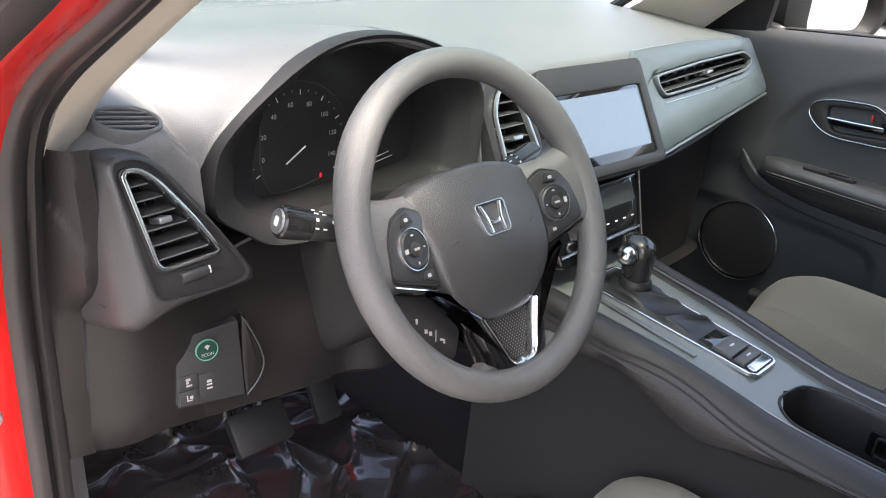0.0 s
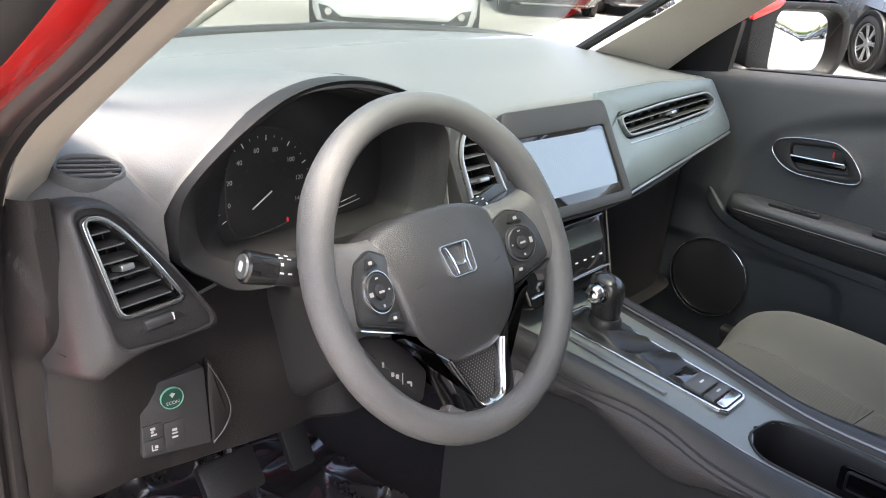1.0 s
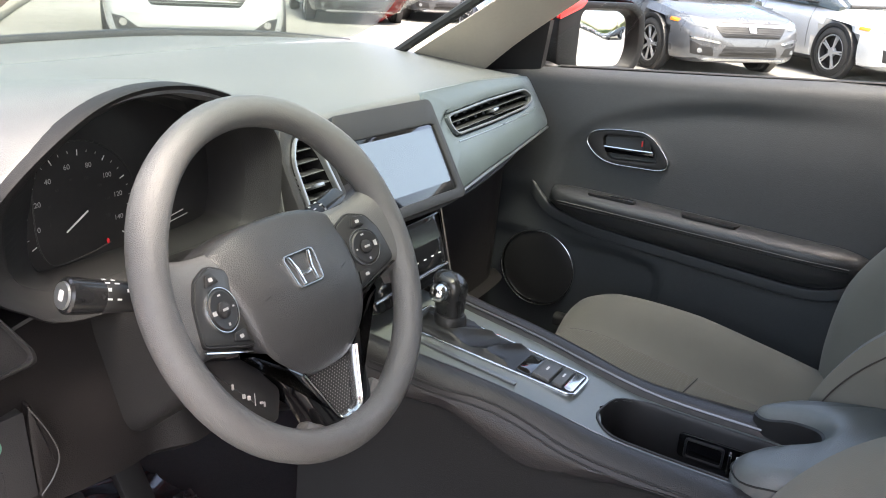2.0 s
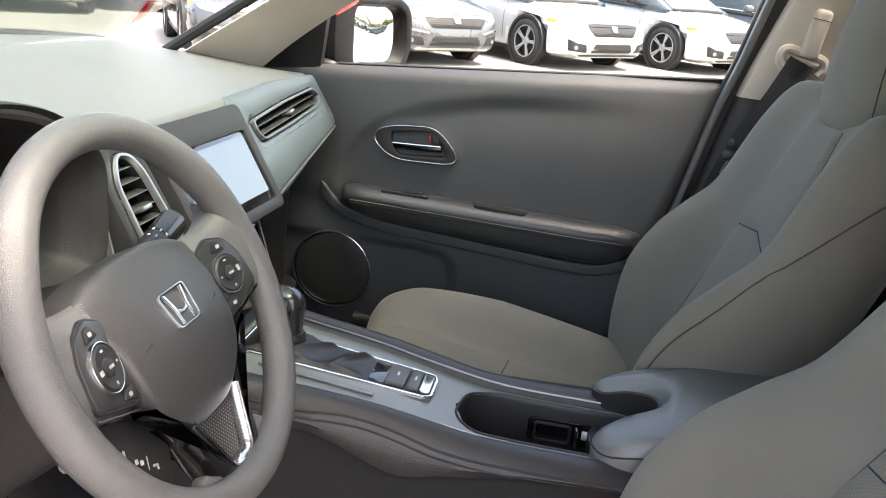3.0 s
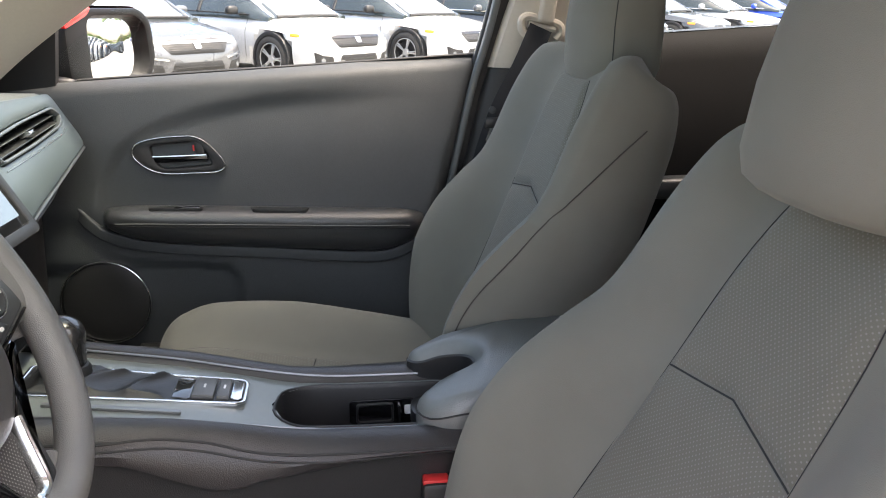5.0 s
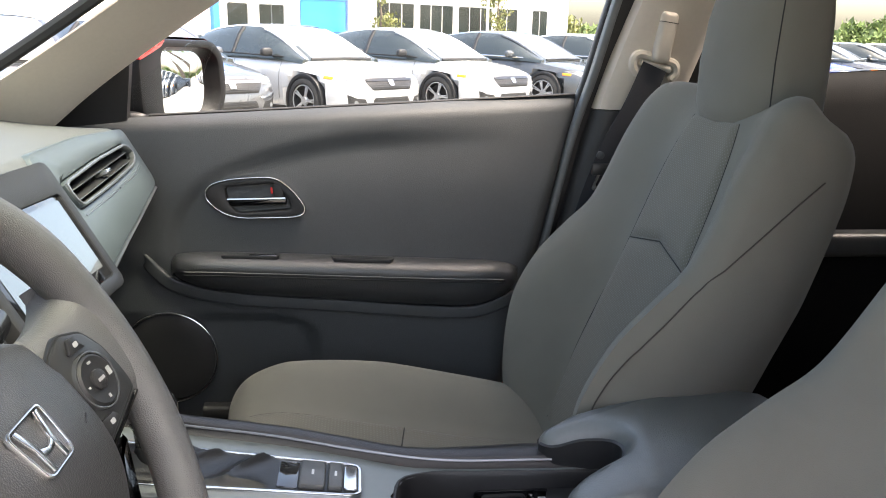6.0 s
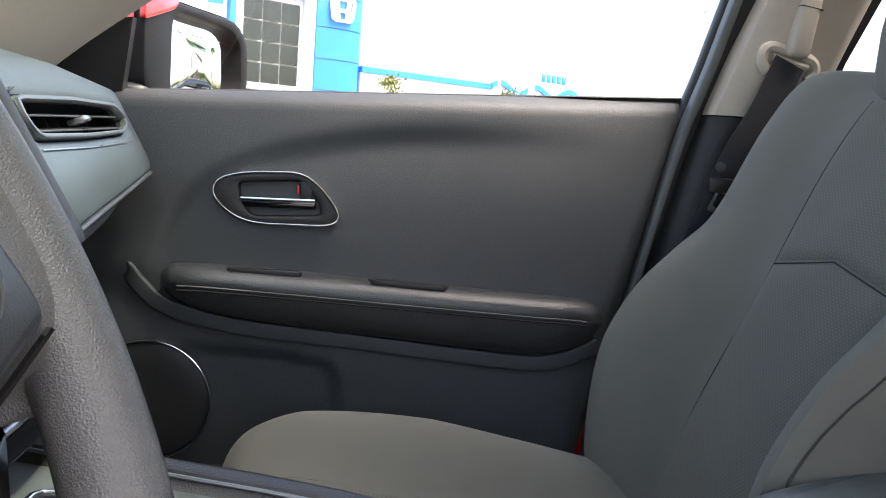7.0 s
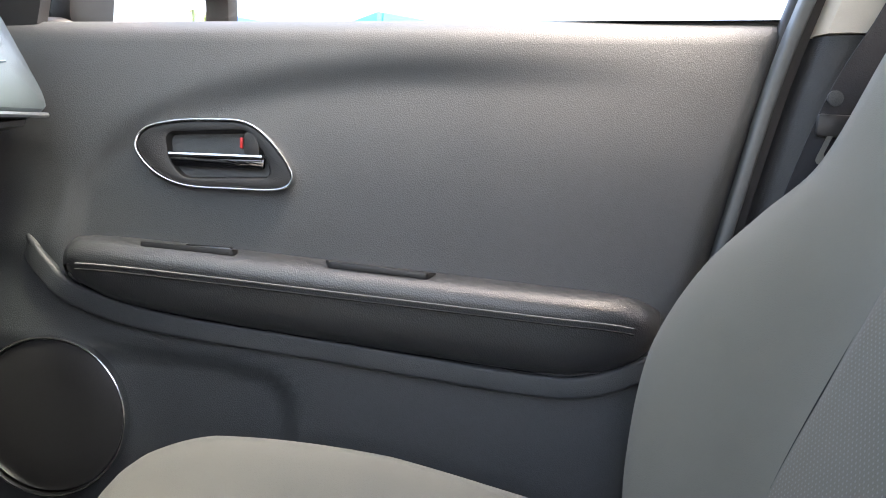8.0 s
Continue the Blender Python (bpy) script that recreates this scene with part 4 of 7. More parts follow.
# seam of the dash top, a sensor, and the defroster's edge
part("top_seam", tube(smooth_path([(-0.47, 0.555, 1.0665), (-0.40, 0.572, 1.068), (-0.31, 0.590, 1.0695), (-0.20, 0.605, 1.070)], 6), 0.0016, 5), BLACK, dashboard)
part("light_sensor", lathe([(0.001, 0.006), (0.008, 0.005), (0.012, 0.0)], 14, pose(-0.08, 0.62, 1.069)), BLACK, dashboard)

# switch panel at the driver's knee, turned a little towards the door
KNEE = basis((-0.612, 0.175, 0.792), (1, -0.16, 0), (0, 0.06, 0.95))
knee = part("switch_panel", prism(rpoly([(-0.022, -0.052), (0.052, -0.058), (0.050, 0.034), (-0.019, 0.028)], 0.003), -0.022, 0.0015, 0.001, KNEE), PANELGREY, dashboard)
EC = KNEE @ Matrix.Translation((0.0128, 0.0098, 0.001))
button = part("economy_button", lathe([(0.001, 0.0), (0.0118, 0.0), (0.0118, 0.003), (0.0108, 0.0045), (0.001, 0.005)], 28, EC), DEEPGREEN, knee, "green economy button")
part("button_ring", ring(circle(0.0122, 32), circle(0.0114, 32), 0.002, 0.0048, 0.0003, EC, 48), GREEN, button, "pale green ring")
part("symbol", prism(smooth2([(0, 0.0050), (0.0016, 0.0036), (0.0030, 0.0030), (0.0014, 0.0012), (0.0004, -0.0008), (-0.0004, -0.0008), (-0.0014, 0.0012), (-0.0030, 0.0030), (-0.0016, 0.0036)], 2), 0.0048, 0.0054, 0, EC @ Matrix.Translation((0.0, 0.002, 0))), PALE_PRINT, button)
words("ECON", 0.0050, EC @ Matrix.Translation((0.0, -0.0045, 0.0056)), PALE_PRINT, button)
for bx, by, bw, bh, marks in ((-0.0095, -0.0235, 0.0215, 0.0170, ((0.0, 0.0035, 0.0050, 0.0030), (-0.0008, 0.0, 0.0030, 0.0026), (0.0006, -0.0036, 0.0064, 0.0020))), (0.0128, -0.0330, 0.0215, 0.0300, ((0.0, 0.0050, 0.0052, 0.0030), (0.0, 0.0010, 0.0060, 0.0018), (0.0, -0.0035, 0.0064, 0.0020))), (-0.0095, -0.0415, 0.0215, 0.0170, ((-0.0024, 0.0, 0.0012, 0.0060), (0.0020, 0.0, 0.0034, 0.0034), (0.0, -0.0034, 0.0060, 0.0012)))):
    b = part("push_button", prism(rrect(bw, bh, 0.0015), 0.001, 0.0030, 0.0008, KNEE @ Matrix.Translation((bx, by, 0))), PANELGREY, knee)
    for dx, dy, w, h in marks:
        part("symbol", prism(rrect(w, h, 0.0006), 0.0030, 0.0034, 0, KNEE @ Matrix.Translation((bx + dx, by + dy, 0))), PALE_PRINT, b)
part("coin_tray", prism(smooth2([(0.054, -0.060), (0.070, -0.044), (0.077, -0.024), (0.070, 0.004), (0.055, 0.037)], 5), -0.014, 0.0005, 0.003, KNEE), LOWSHADE, dashboard)
part("tray_edge", tube(smooth_path([KNEE @ Vector((x, y, 0.0005)) for x, y in ((0.055, -0.060), (0.070, -0.044), (0.077, -0.024), (0.070, 0.004), (0.055, 0.037))], 6), 0.0010, 5), BLADE, dashboard)

# column shroud under the wheel
shroud = []
for t in range(7):
    s = t / 6
    c = Vector((-0.365, 0.06 + 0.20 * s, 0.905 - 0.075 * s))
    shroud.append([c + Vector((x, 0.15 * y, y)) for x, y in rpoly([(-0.078, -0.068 - 0.085 * s), (0.078, -0.068 - 0.085 * s), (0.095, 0.03), (0.05, 0.06), (-0.05, 0.06), (-0.095, 0.03)], 0.03, 4)])
column = solo("steering_column", loft(shroud), HARD, "dark plastic shroud round the steering column", "steering column")


def stalk(name, label, a, b, marks):
    st = thing(name, a, label, "stalk")
    a, b = Vector(a), Vector(b)
    d = (b - a).normalized()
    part("lever", tube([a, a.lerp(b, 0.30), a.lerp(b, 0.42), a.lerp(b, 0.46), a.lerp(b, 0.72), a.lerp(b, 0.735)], [0.009, 0.0095, 0.012, 0.0135, 0.0150, 0.0142], 20), BLACK, st)
    part("sleeve", tube([a.lerp(b, 0.735), a.lerp(b, 0.74), b - d * 0.010, b - d * 0.002, b], [0.0138, 0.0152, 0.0165, 0.0165, 0.0145], 20), KNOBSKIN, st, "turning sleeve")
    part("end_cap", tube([b - d * 0.001, b + d * 0.002], [0.0128, 0.0118], 20), TRIMLINE, st)
    side = d.cross(Vector((0, 0, 1))).normalized()
    up = side.cross(d)
    for k in range(marks):
        q = a.lerp(b, 0.50 + 0.075 * k)
        r = 0.0143 + 0.0004 * k
        for ang, ln, wd in ((8, 0.0040, 0.0016), (40, 0.0028, 0.0030), (68, 0.0044, 0.0014), (98, 0.0030, 0.0026)):
            if (k + ang) % 3 == 0:
                continue
            w = side * math.cos(radians(ang)) * (1 if side.y < 0 else -1) + up * math.sin(radians(ang))
            part("symbol", box(ln, wd, 0.0008, (0, 0, 0), 0, basis(q + w * r, d, w.cross(d))), MARK, st)
    q = b + d * 0.0022
    part("symbol", prism(rrect(0.008, 0.0095, 0.002), 0, 0.0006, 0, basis(q, side, up)), MARK, st)
    part("symbol", prism(rrect(0.0045, 0.0028, 0.0006), 0.0006, 0.0010, 0, basis(q + up * 0.0012, side, up)), BLACK, st)
    return st


stalk("indicator_stalk", "black light and indicator stalk with white symbols", (-0.44, 0.075, 0.925), (-0.557, 0.095, 0.963), 4)
stalk("wiper_stalk", "black wiper stalk with white symbols", (-0.33, 0.085, 0.93), (-0.165, 0.105, 0.958), 4)

# pedals and mat
pedal = thing("brake_pedal", (-0.36, 0.50, 0.40), "black rubber brake pedal on its arm", "pedal")
part("pad", box(0.10, 0.022, 0.068, (0, 0, 0), 0.008, pose(-0.398, 0.400, 0.475, -38)), HARD, pedal)
part("arm", tube(smooth_path([(-0.388, 0.415, 0.485), (-0.365, 0.46, 0.60), (-0.36, 0.48, 0.72)], 5), 0.009, 8), BLACK, pedal)
gas = thing("accelerator_pedal", (-0.235, 0.52, 0.38), "black rubber accelerator pedal by the brake", "pedal")
part("pad", box(0.05, 0.018, 0.15, (0, 0, 0), 0.007, pose(-0.235, 0.47, 0.46, -30)), RUBBER, gas)
part("arm", tube(smooth_path([(-0.235, 0.50, 0.53), (-0.235, 0.53, 0.62), (-0.25, 0.52, 0.70)], 5), 0.008, 8), BLACK, gas)

# ---- steering wheel ----
WB = basis((-0.3621, 0.0024, 0.9461), (1, 0, 0), (0, math.sin(radians(27.7)), math.cos(radians(27.7))))
WH = WB @ Matrix.Scale(1.053, 4)
wheel = thing("steering_wheel", label="grey steering wheel with gloss black lower spokes", category="steering wheel", m=WB)
RM, RT = 0.1615, 0.0155
rim_rings = []
for i in range(72):
    a = 2 * math.pi * i / 72
    fat = 1 + 0.10 * math.exp(-((abs(((math.degrees(a) + 180) % 360) - 180 - 35)) / 14) ** 2) + 0.10 * math.exp(-((abs(((math.degrees(a) + 180) % 360) - 180 - 145)) / 14) ** 2)
    c = Vector((RM * math.cos(a), RM * math.sin(a), 0))
    e = Vector((math.cos(a), math.sin(a), 0))
    rim_rings.append([c + RT * fat * (math.cos(b) * e + 1.08 * math.sin(b) * Vector((0, 0, 1))) for b in (2 * math.pi * j / 16 for j in range(16))])
part("rim", loft(rim_rings, loop=True).at(WH), WHEELSKIN, wheel, "grey urethane rim")
# hub pad: a shield that bulges along a ridge below its middle and falls back to the top corners
hub_o = resample(smooth2(rpoly([(-0.094, 0.043), (-0.062, 0.056), (-0.03, 0.0605), (0.03, 0.0605), (0.062, 0.056), (0.094, 0.043), (0.0825, 0.0), (0.079, -0.042), (0.064, -0.072), (0.030, -0.096), (-0.030, -0.096), (-0.064, -0.072), (-0.079, -0.042), (-0.0825, 0.0)], 0.016, 3), 2), 96)


def hub_z(x, y):
    """Height of the airbag cover over the plane of the rim."""
    t = y + 0.022
    z = 0.0125 - 0.28 * (math.sqrt(t * t + 0.0012) - 0.0346) - (1.0 * t * t if t > 0 else 0.3 * t * t)
    brow = sstep(0.035, 0.075, abs(x) - 0.35 * max(0.0, -0.02 - y)) * sstep(-0.07, 0.0, y)
    return z - 0.9 * x * x - 0.0025 * brow


rings = [[(x, y, -0.05) for x, y in hub_o]]
for k, drop in ((1.0, 0.018), (0.997, 0.010), (0.985, 0.0045), (0.96, 0.0016), (0.92, 0.0004), (0.86, 0), (0.78, 0), (0.70, 0), (0.6, 0), (0.5, 0), (0.4, 0), (0.3, 0), (0.2, 0), (0.1, 0), (0.03, 0)):
    rings.append([(x * k, (y + 0.015) * k - 0.015, hub_z(x * k, (y + 0.015) * k - 0.015) - drop) for x, y in hub_o])
part("airbag_cover", loft(rings).at(WH), HUB, wheel, "dark grained airbag cover", sharp=70)
# arrow marks moulded into the cover
for sg in (-1, 1):
    mx, my = sg * 0.056, -0.010
    part("moulded_mark", tube([WH @ Vector((mx - 0.005, my - 0.002, hub_z(mx - 0.005, my) + 0.0002)), WH @ Vector((mx + 0.005, my + 0.001, hub_z(mx + 0.005, my) + 0.0002))], 0.0006, 5), BLACK, wheel)
for sg in (-1, 1):
    # side arm in the rim's urethane, dished towards the hub
    cols = []
    for i in range(15):
        t = i / 14
        x = sg * (0.070 + 0.090 * t)
        hi = interp(t, [(0, 0.046), (0.35, 0.047), (0.6, 0.050), (0.8, 0.058), (1.0, 0.076)])[0]
        lo = interp(t, [(0, -0.048), (0.35, -0.043), (0.6, -0.037), (0.8, -0.040), (1.0, -0.060)])[0]
        top = interp(t, [(0, -0.0070), (0.35, -0.0012), (0.7, 0.0050), (0.85, 0.0085), (1.0, 0.0110)])[0]
        col = []
        for j in range(17):
            q = -1 + 2 * j / 16
            col.append((x, (hi + lo) / 2 + (hi - lo) / 2 * q, top - 0.012 * abs(q) ** 5))
        col += [(x, hi - 0.004, -0.030), (x, lo + 0.004, -0.030)]
        cols.append([(a, b, c) if math.hypot(a, b) < 0.160 else (a * 0.160 / math.hypot(a, b), b * 0.160 / math.hypot(a, b), c) for a, b, c in col])
    part("side_spoke", loft(cols).at(WH), WHEELSKIN, wheel, "grey urethane spoke", sharp=60)
    # button pad, leaning in towards the hub; x runs outwards
    PD = WH @ pose(sg * 0.1032, -0.003, 0.0015, 0, -11 * sg, 0) @ Matrix.Diagonal((sg, 1, 1, 1))
    pad_o = rpoly([(-0.026, 0.030), (-0.006, 0.0385), (0.016, 0.031), (0.027, 0.014), (0.0315, -0.006), (0.0330, -0.0215), (-0.026, -0.0395), (-0.031, -0.034), (-0.0285, 0.0)], 0.0045, 4)
    pad = part("button_pad", prism(pad_o, -0.010, 0.0005, 0.002, PD), PADBLACK, wheel, "satin black button pad")
    part("pad_gap", ring(grow(resample(pad_o, 64), 0.0016), grow(resample(pad_o, 64), -0.0004), -0.010, -0.001, 0.0004, PD, 64), BLACK, pad)
    part("button_ring", ring(circle(0.0205, 40), circle(0.0186, 40), 0.0, 0.0036, 0.0008, PD, 64), CHROME if sg < 0 else DARKRING, pad)
    part("rocker", lathe([(0.001, 0.0), (0.0185, 0.0), (0.0182, 0.0030), (0.0165, 0.0042), (0.0085, 0.0030), (0.001, 0.0030)], 32, PD), BLACK, pad)
    part("centre_button", lathe([(0.001, 0.002), (0.0072, 0.002), (0.0070, 0.0050), (0.0060, 0.0056), (0.001, 0.0058)], 24, PD), HARD, pad)
    for a, w, h in ((90, 0.0036, 0.0016), (0, 0.0050, 0.0040) if sg < 0 else (0, 0.0040, 0.0060), (270, 0.0022, 0.0026), (180, 0.0020, 0.0016)):
        part("symbol", prism(rrect(w, h, 0.0004), 0.0040, 0.0045, 0, PD @ Matrix.Translation((0.0130 * math.cos(radians(a)), 0.0130 * math.sin(radians(a)), 0))), PALE_PRINT, pad)
    part("symbol", prism(rrect(0.0072, 0.0022, 0.0005), 0.0058, 0.0062, 0, PD), PALE_PRINT, pad)
    for bx, by, shape in ((0.001, 0.0272, [(-0.0105, -0.0035), (0.0085, -0.0050), (0.0035, 0.0055), (-0.0045, 0.0065)]), (-0.0105, -0.0275, [(-0.0115, -0.0075), (0.0100, -0.0010), (0.0060, 0.0050), (-0.0085, 0.0060)])):
        BT = PD @ Matrix.Translation((bx, by, 0))
        b = part("small_button", prism(rpoly(shape, 0.002), 0.0, 0.0028, 0.0008, BT), BLACK, pad)
        part("symbol", prism(rrect(0.0050, 0.0034, 0.0010), 0.0028, 0.0032, 0, BT @ Matrix.Translation((0, 0.0005, 0))), PALE_PRINT, b)
    part("chrome_strip", tube([PD @ Vector(p) for p in ((0.034, -0.0265, -0.002), (0.006, -0.0355, -0.003), (-0.028, -0.0455, -0.005))], 0.0017, 6, flat=0.7), CHROME if sg < 0 else GLOSS, wheel)
    # lower spoke in gloss black; both meet in a V
    low = rpoly([(sg * 0.084, -0.049), (sg * 0.104, -0.044), (sg * 0.066, -0.060), (sg * 0.048, -0.096), (sg * 0.0375, -0.139), (sg * 0.026, -0.154), (0, -0.160), (0, -0.1455), (sg * 0.010, -0.1445), (sg * 0.0165, -0.138), (sg * 0.036, -0.090), (sg * 0.058, -0.070)], 0.006, 3)
    part("lower_spoke", prism(low, -0.034, -0.001, 0.003, WH), GLOSS, wheel, "gloss black lower spoke")
    inner = smooth_path([(sg * 0.038, -0.088, 0), (sg * 0.027, -0.113, 0), (sg * 0.0175, -0.136, 0), (sg * 0.0110, -0.1425, 0), (0, -0.1442, 0)], 5)
    part("chrome_bevel", loft([[WH @ Vector((p.x, p.y, -0.0005)), WH @ Vector((p.x * 0.93, p.y + 0.0035 * (1 - abs(p.x) / 0.05), -0.0045)), WH @ Vector((p.x * 0.93, p.y + 0.0035 * (1 - abs(p.x) / 0.05), -0.012)), WH @ Vector((p.x, p.y, -0.012))] for p in inner]), CHROME, wheel, "chrome bevel of the lower spokes")
    part("chrome_line", tube([WH @ Vector((p.x + sg * 0.0022, p.y - 0.0008, -0.0004)) for p in inner], 0.0019, 6, flat=0.6), CHROME, wheel)
    # grey web between the foot of the V and the rim
    web = smooth2([(sg * 0.020, -0.148), (sg * 0.040, -0.1365), (sg * 0.050, -0.129), (sg * 0.058, -0.133), (sg * 0.066, -0.142), (sg * 0.070, -0.158), (sg * 0.020, -0.170)], 4)
    part("lower_web", prism(web, -0.022, -0.004, 0.005, WH), WHEELSKIN, wheel)
insert = rpoly([(-0.040, -0.080), (0.040, -0.080), (0.0115, -0.143), (-0.0115, -0.143)], 0.004, 3)
part("mesh_insert", prism(insert, -0.024, -0.010, 0.001, WH), MESHED, wheel, "dark woven-look insert")
plate = part("phone_buttons", prism(rpoly([(-0.132, -0.034), (-0.080, -0.052), (-0.056, -0.092), (-0.072, -0.118), (-0.106, -0.100), (-0.126, -0.066)], 0.006, 3), -0.034, -0.018, 0.003, WH), BLACK, wheel)
for bx, by, w, h in ((-0.106, -0.069, 0.0024, 0.0052), (-0.0985, -0.081, 0.0034, 0.0040), (-0.0940, -0.0845, 0.0034, 0.0040), (-0.083, -0.094, 0.0040, 0.0022), (-0.0805, -0.0965, 0.0018, 0.0046)):
    part("symbol", prism(rrect(w, h, 0.0008), -0.018, -0.0175, 0, WH @ Matrix.Translation((bx, by, 0)) @ pose(0, 0, 0, 0, 0, -20)), PALE_PRINT, plate)
part("plate_line", tube([WH @ Vector((-0.0905, -0.0935, -0.0178)), WH @ Vector((-0.0865, -0.0835, -0.0178))], 0.0004, 4), PALE_PRINT, plate)
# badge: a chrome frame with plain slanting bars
BD = WH @ pose(0.0, 0.0025, hub_z(0, 0.0025) - 0.0006, -9)
badge = part("badge", ring(rpoly([(-0.0222, 0.0172), (0.0222, 0.0172), (0.0180, -0.0172), (-0.0180, -0.0172)], 0.006), rpoly([(-0.0200, 0.0152), (0.0200, 0.0152), (0.0160, -0.0154), (-0.0160, -0.0154)], 0.005), 0, 0.0026, 0.0008, BD), CHROME, wheel, "chrome badge")
for sg in (-1, 1):
    part("badge_bar", prism(rpoly([(sg * 0.0165, 0.0148), (sg * 0.0118, 0.0148), (sg * 0.0070, 0.0010), (sg * 0.0068, -0.0150), (sg * 0.0110, -0.0150), (sg * 0.0112, -0.0010)], 0.0010, 2), 0, 0.0026, 0.0007, BD), CHROME, badge)
part("badge_bar", prism(smooth2([(-0.0076, -0.0010), (0.0, -0.0034), (0.0076, -0.0010), (0.0074, -0.0052), (0.0, -0.0068), (-0.0074, -0.0052)], 3), 0, 0.0024, 0.0006, BD), CHROME, badge)

# ---- centre console ----
PLACE = Vector((0.003, -0.032, 0.003))
console = thing("centre_console", (0.01, -0.15, 0.35), "dark grey padded centre console with silver trim", "console")
LOWSIDE = surface("lower_side", (0.020, 0.020, 0.021), 0.55, grain=0.4, grain_scale=700, cells=True)
GAITER = surface("gaiter_skin", (0.012, 0.012, 0.0125), 0.4, grain=0.4, grain_scale=500, var=0.2)
SWITCHGREY = surface("switch_grey", (0.10, 0.10, 0.10), 0.4)
# y: middle, half width, top height of the edges, dip of the middle
CK = [(0.23, 0.005, 0.125, 0.762, 0.0), (0.13, 0.005, 0.118, 0.752, 0.0), (0.03, 0.006, 0.110, 0.739, 0.0), (-0.07, 0.006, 0.102, 0.727, 0.0), (-0.14, 0.004, 0.097, 0.715, 0.0), (-0.22, 0.002, 0.094, 0.701, 0.0), (-0.37, 0.002, 0.094, 0.696, 0.0), (-0.56, 0.003, 0.094, 0.694, 0.0)]
CUP = rpoly([(-0.058, -0.60), (0.050, -0.60), (0.052, -0.235), (0.034, -0.195), (-0.030, -0.187), (-0.058, -0.215)], 0.03, 6)


LOWS = [(-0.2, 0.070), (-0.044, 0.052), (0.008, 0.0435), (0.03, 0.046), (0.09, 0.066), (0.125, 0.0725), (0.15, 0.069), (0.187, 0.0515), (0.291, 0.028), (0.427, 0.018), (0.6, 0.018)]


def console_ring(y):
    mx, w, z, _ = interp(-y, [(-k[0], *k[1:]) for k in CK])
    pts = []
    for s in (-1, 1):
        low = interp(-y, LOWS)[0]
        w -= 0.016 * (s > 0)
        side = [(mx + s * (w + 0.040), 0.33), (mx + s * (w + 0.030), 0.50), (mx + s * (w + 0.018), z - low - 0.012), (mx + s * (w + 0.022), z - low - 0.004), (mx + s * (w + 0.034), z - low + 0.004), (mx + s * (w + 0.037), z - low * 0.62), (mx + s * (w + 0.030), z - min(0.022, low * 0.35)), (mx + s * (w + 0.014), z - min(0.005, low * 0.1)), (mx + s * (w + 0.0), z), (mx + s * (w - 0.009), z - 0.003), (mx + s * (w - 0.014), z - 0.012), (mx + s * (w - 0.018), z - 0.015)]
        pts += side if s < 0 else side[::-1]
    return [(x, y, zz) for x, zz in pts]


ys = [0.22 - 0.02 * i for i in range(41)]
rings = [console_ring(y) for y in ys]
# shell open on top between the two padded edges
for a, b in ((3, 12), (12, 21)):
    part("padded_side", loft([r[a:b] for r in rings], closed=False), PADDING, console, "stitched dark vinyl side")
for a, b in ((0, 4), (20, 24)):
    part("lower_side", loft([r[a:b] for r in rings], closed=False), LOWSIDE, console, "dark plain lower side")
# the silver-grey deck between the edges with the cup well cut out
deck = []
front = rpoly([(-0.10, 0.20), (0.11, 0.20), (0.085, -0.10), (0.08, -0.60), (-0.076, -0.60), (-0.079, -0.10)], 0.01, 3)


def deck_z(y):
    return interp(-y, [(-k[0], k[3]) for k in CK])[0] - 0.0145


g = Geo()
n = 48
for i in range(n):
    y0, y1 = 0.20 - 0.80 * i / n, 0.20 - 0.80 * (i + 1) / n
    row = []
    for y in (y0, y1):
        mx, w = interp(-y, [(-k[0], k[1], k[2]) for k in CK])
        row.append((mx - w + 0.016, mx + w - 0.032))

    def cut(y):
        hits = []
        for j in range(len(CUP)):
            (x0, a), (x1, b) = CUP[j - 1], CUP[j]
            if (a - y) * (b - y) < 0:
                hits.append(x0 + (x1 - x0) * (y - a) / (b - a))
        return (min(hits), max(hits)) if len(hits) > 1 else None
    c0, c1 = cut(y0), cut(y1)
    if c0 is None and c1 is None:
        spans = [((row[0][0], row[0][1]), (row[1][0], row[1][1]))]
    else:
        c0 = c0 or ((c1[0] + c1[1]) / 2,) * 2
        spans = [((row[0][0], c0[0]), (row[1][0], c1[0])), ((c0[1], row[0][1]), (c1[1], row[1][1]))]
    for (a0, a1), (b0, b1) in spans:
        k = len(g.v)
        g.v += [Vector((a0, y0, deck_z(y0))), Vector((a1, y0, deck_z(y0))), Vector((b1, y1, deck_z(y1))), Vector((b0, y1, deck_z(y1)))]
        g.f.append((k, k + 1, k + 2, k + 3))
DECK = surface("console_deck", (0.165, 0.182, 0.178), 0.32, spec=0.8, var=0.08, grain=0.15)
part("deck", g, DECK, console, "satin grey console deck")
well = resample(CUP, 80)
part("cup_well", loft([[(x, y, deck_z(y) - d) for x, y in (well if not s else grow(well, s))] for s, d in ((0.004, -0.0005), (0, -0.001), (-0.002, 0.004), (-0.003, 0.05), (-0.008, 0.105))], caps=(False, True)), BLACK, console, "black cup holder well")
part("well_edge", tube([(x, y, deck_z(y) + 0.0005) for x, y in grow(well, 0.002)], 0.002, 6, closed=True), HARD, console)
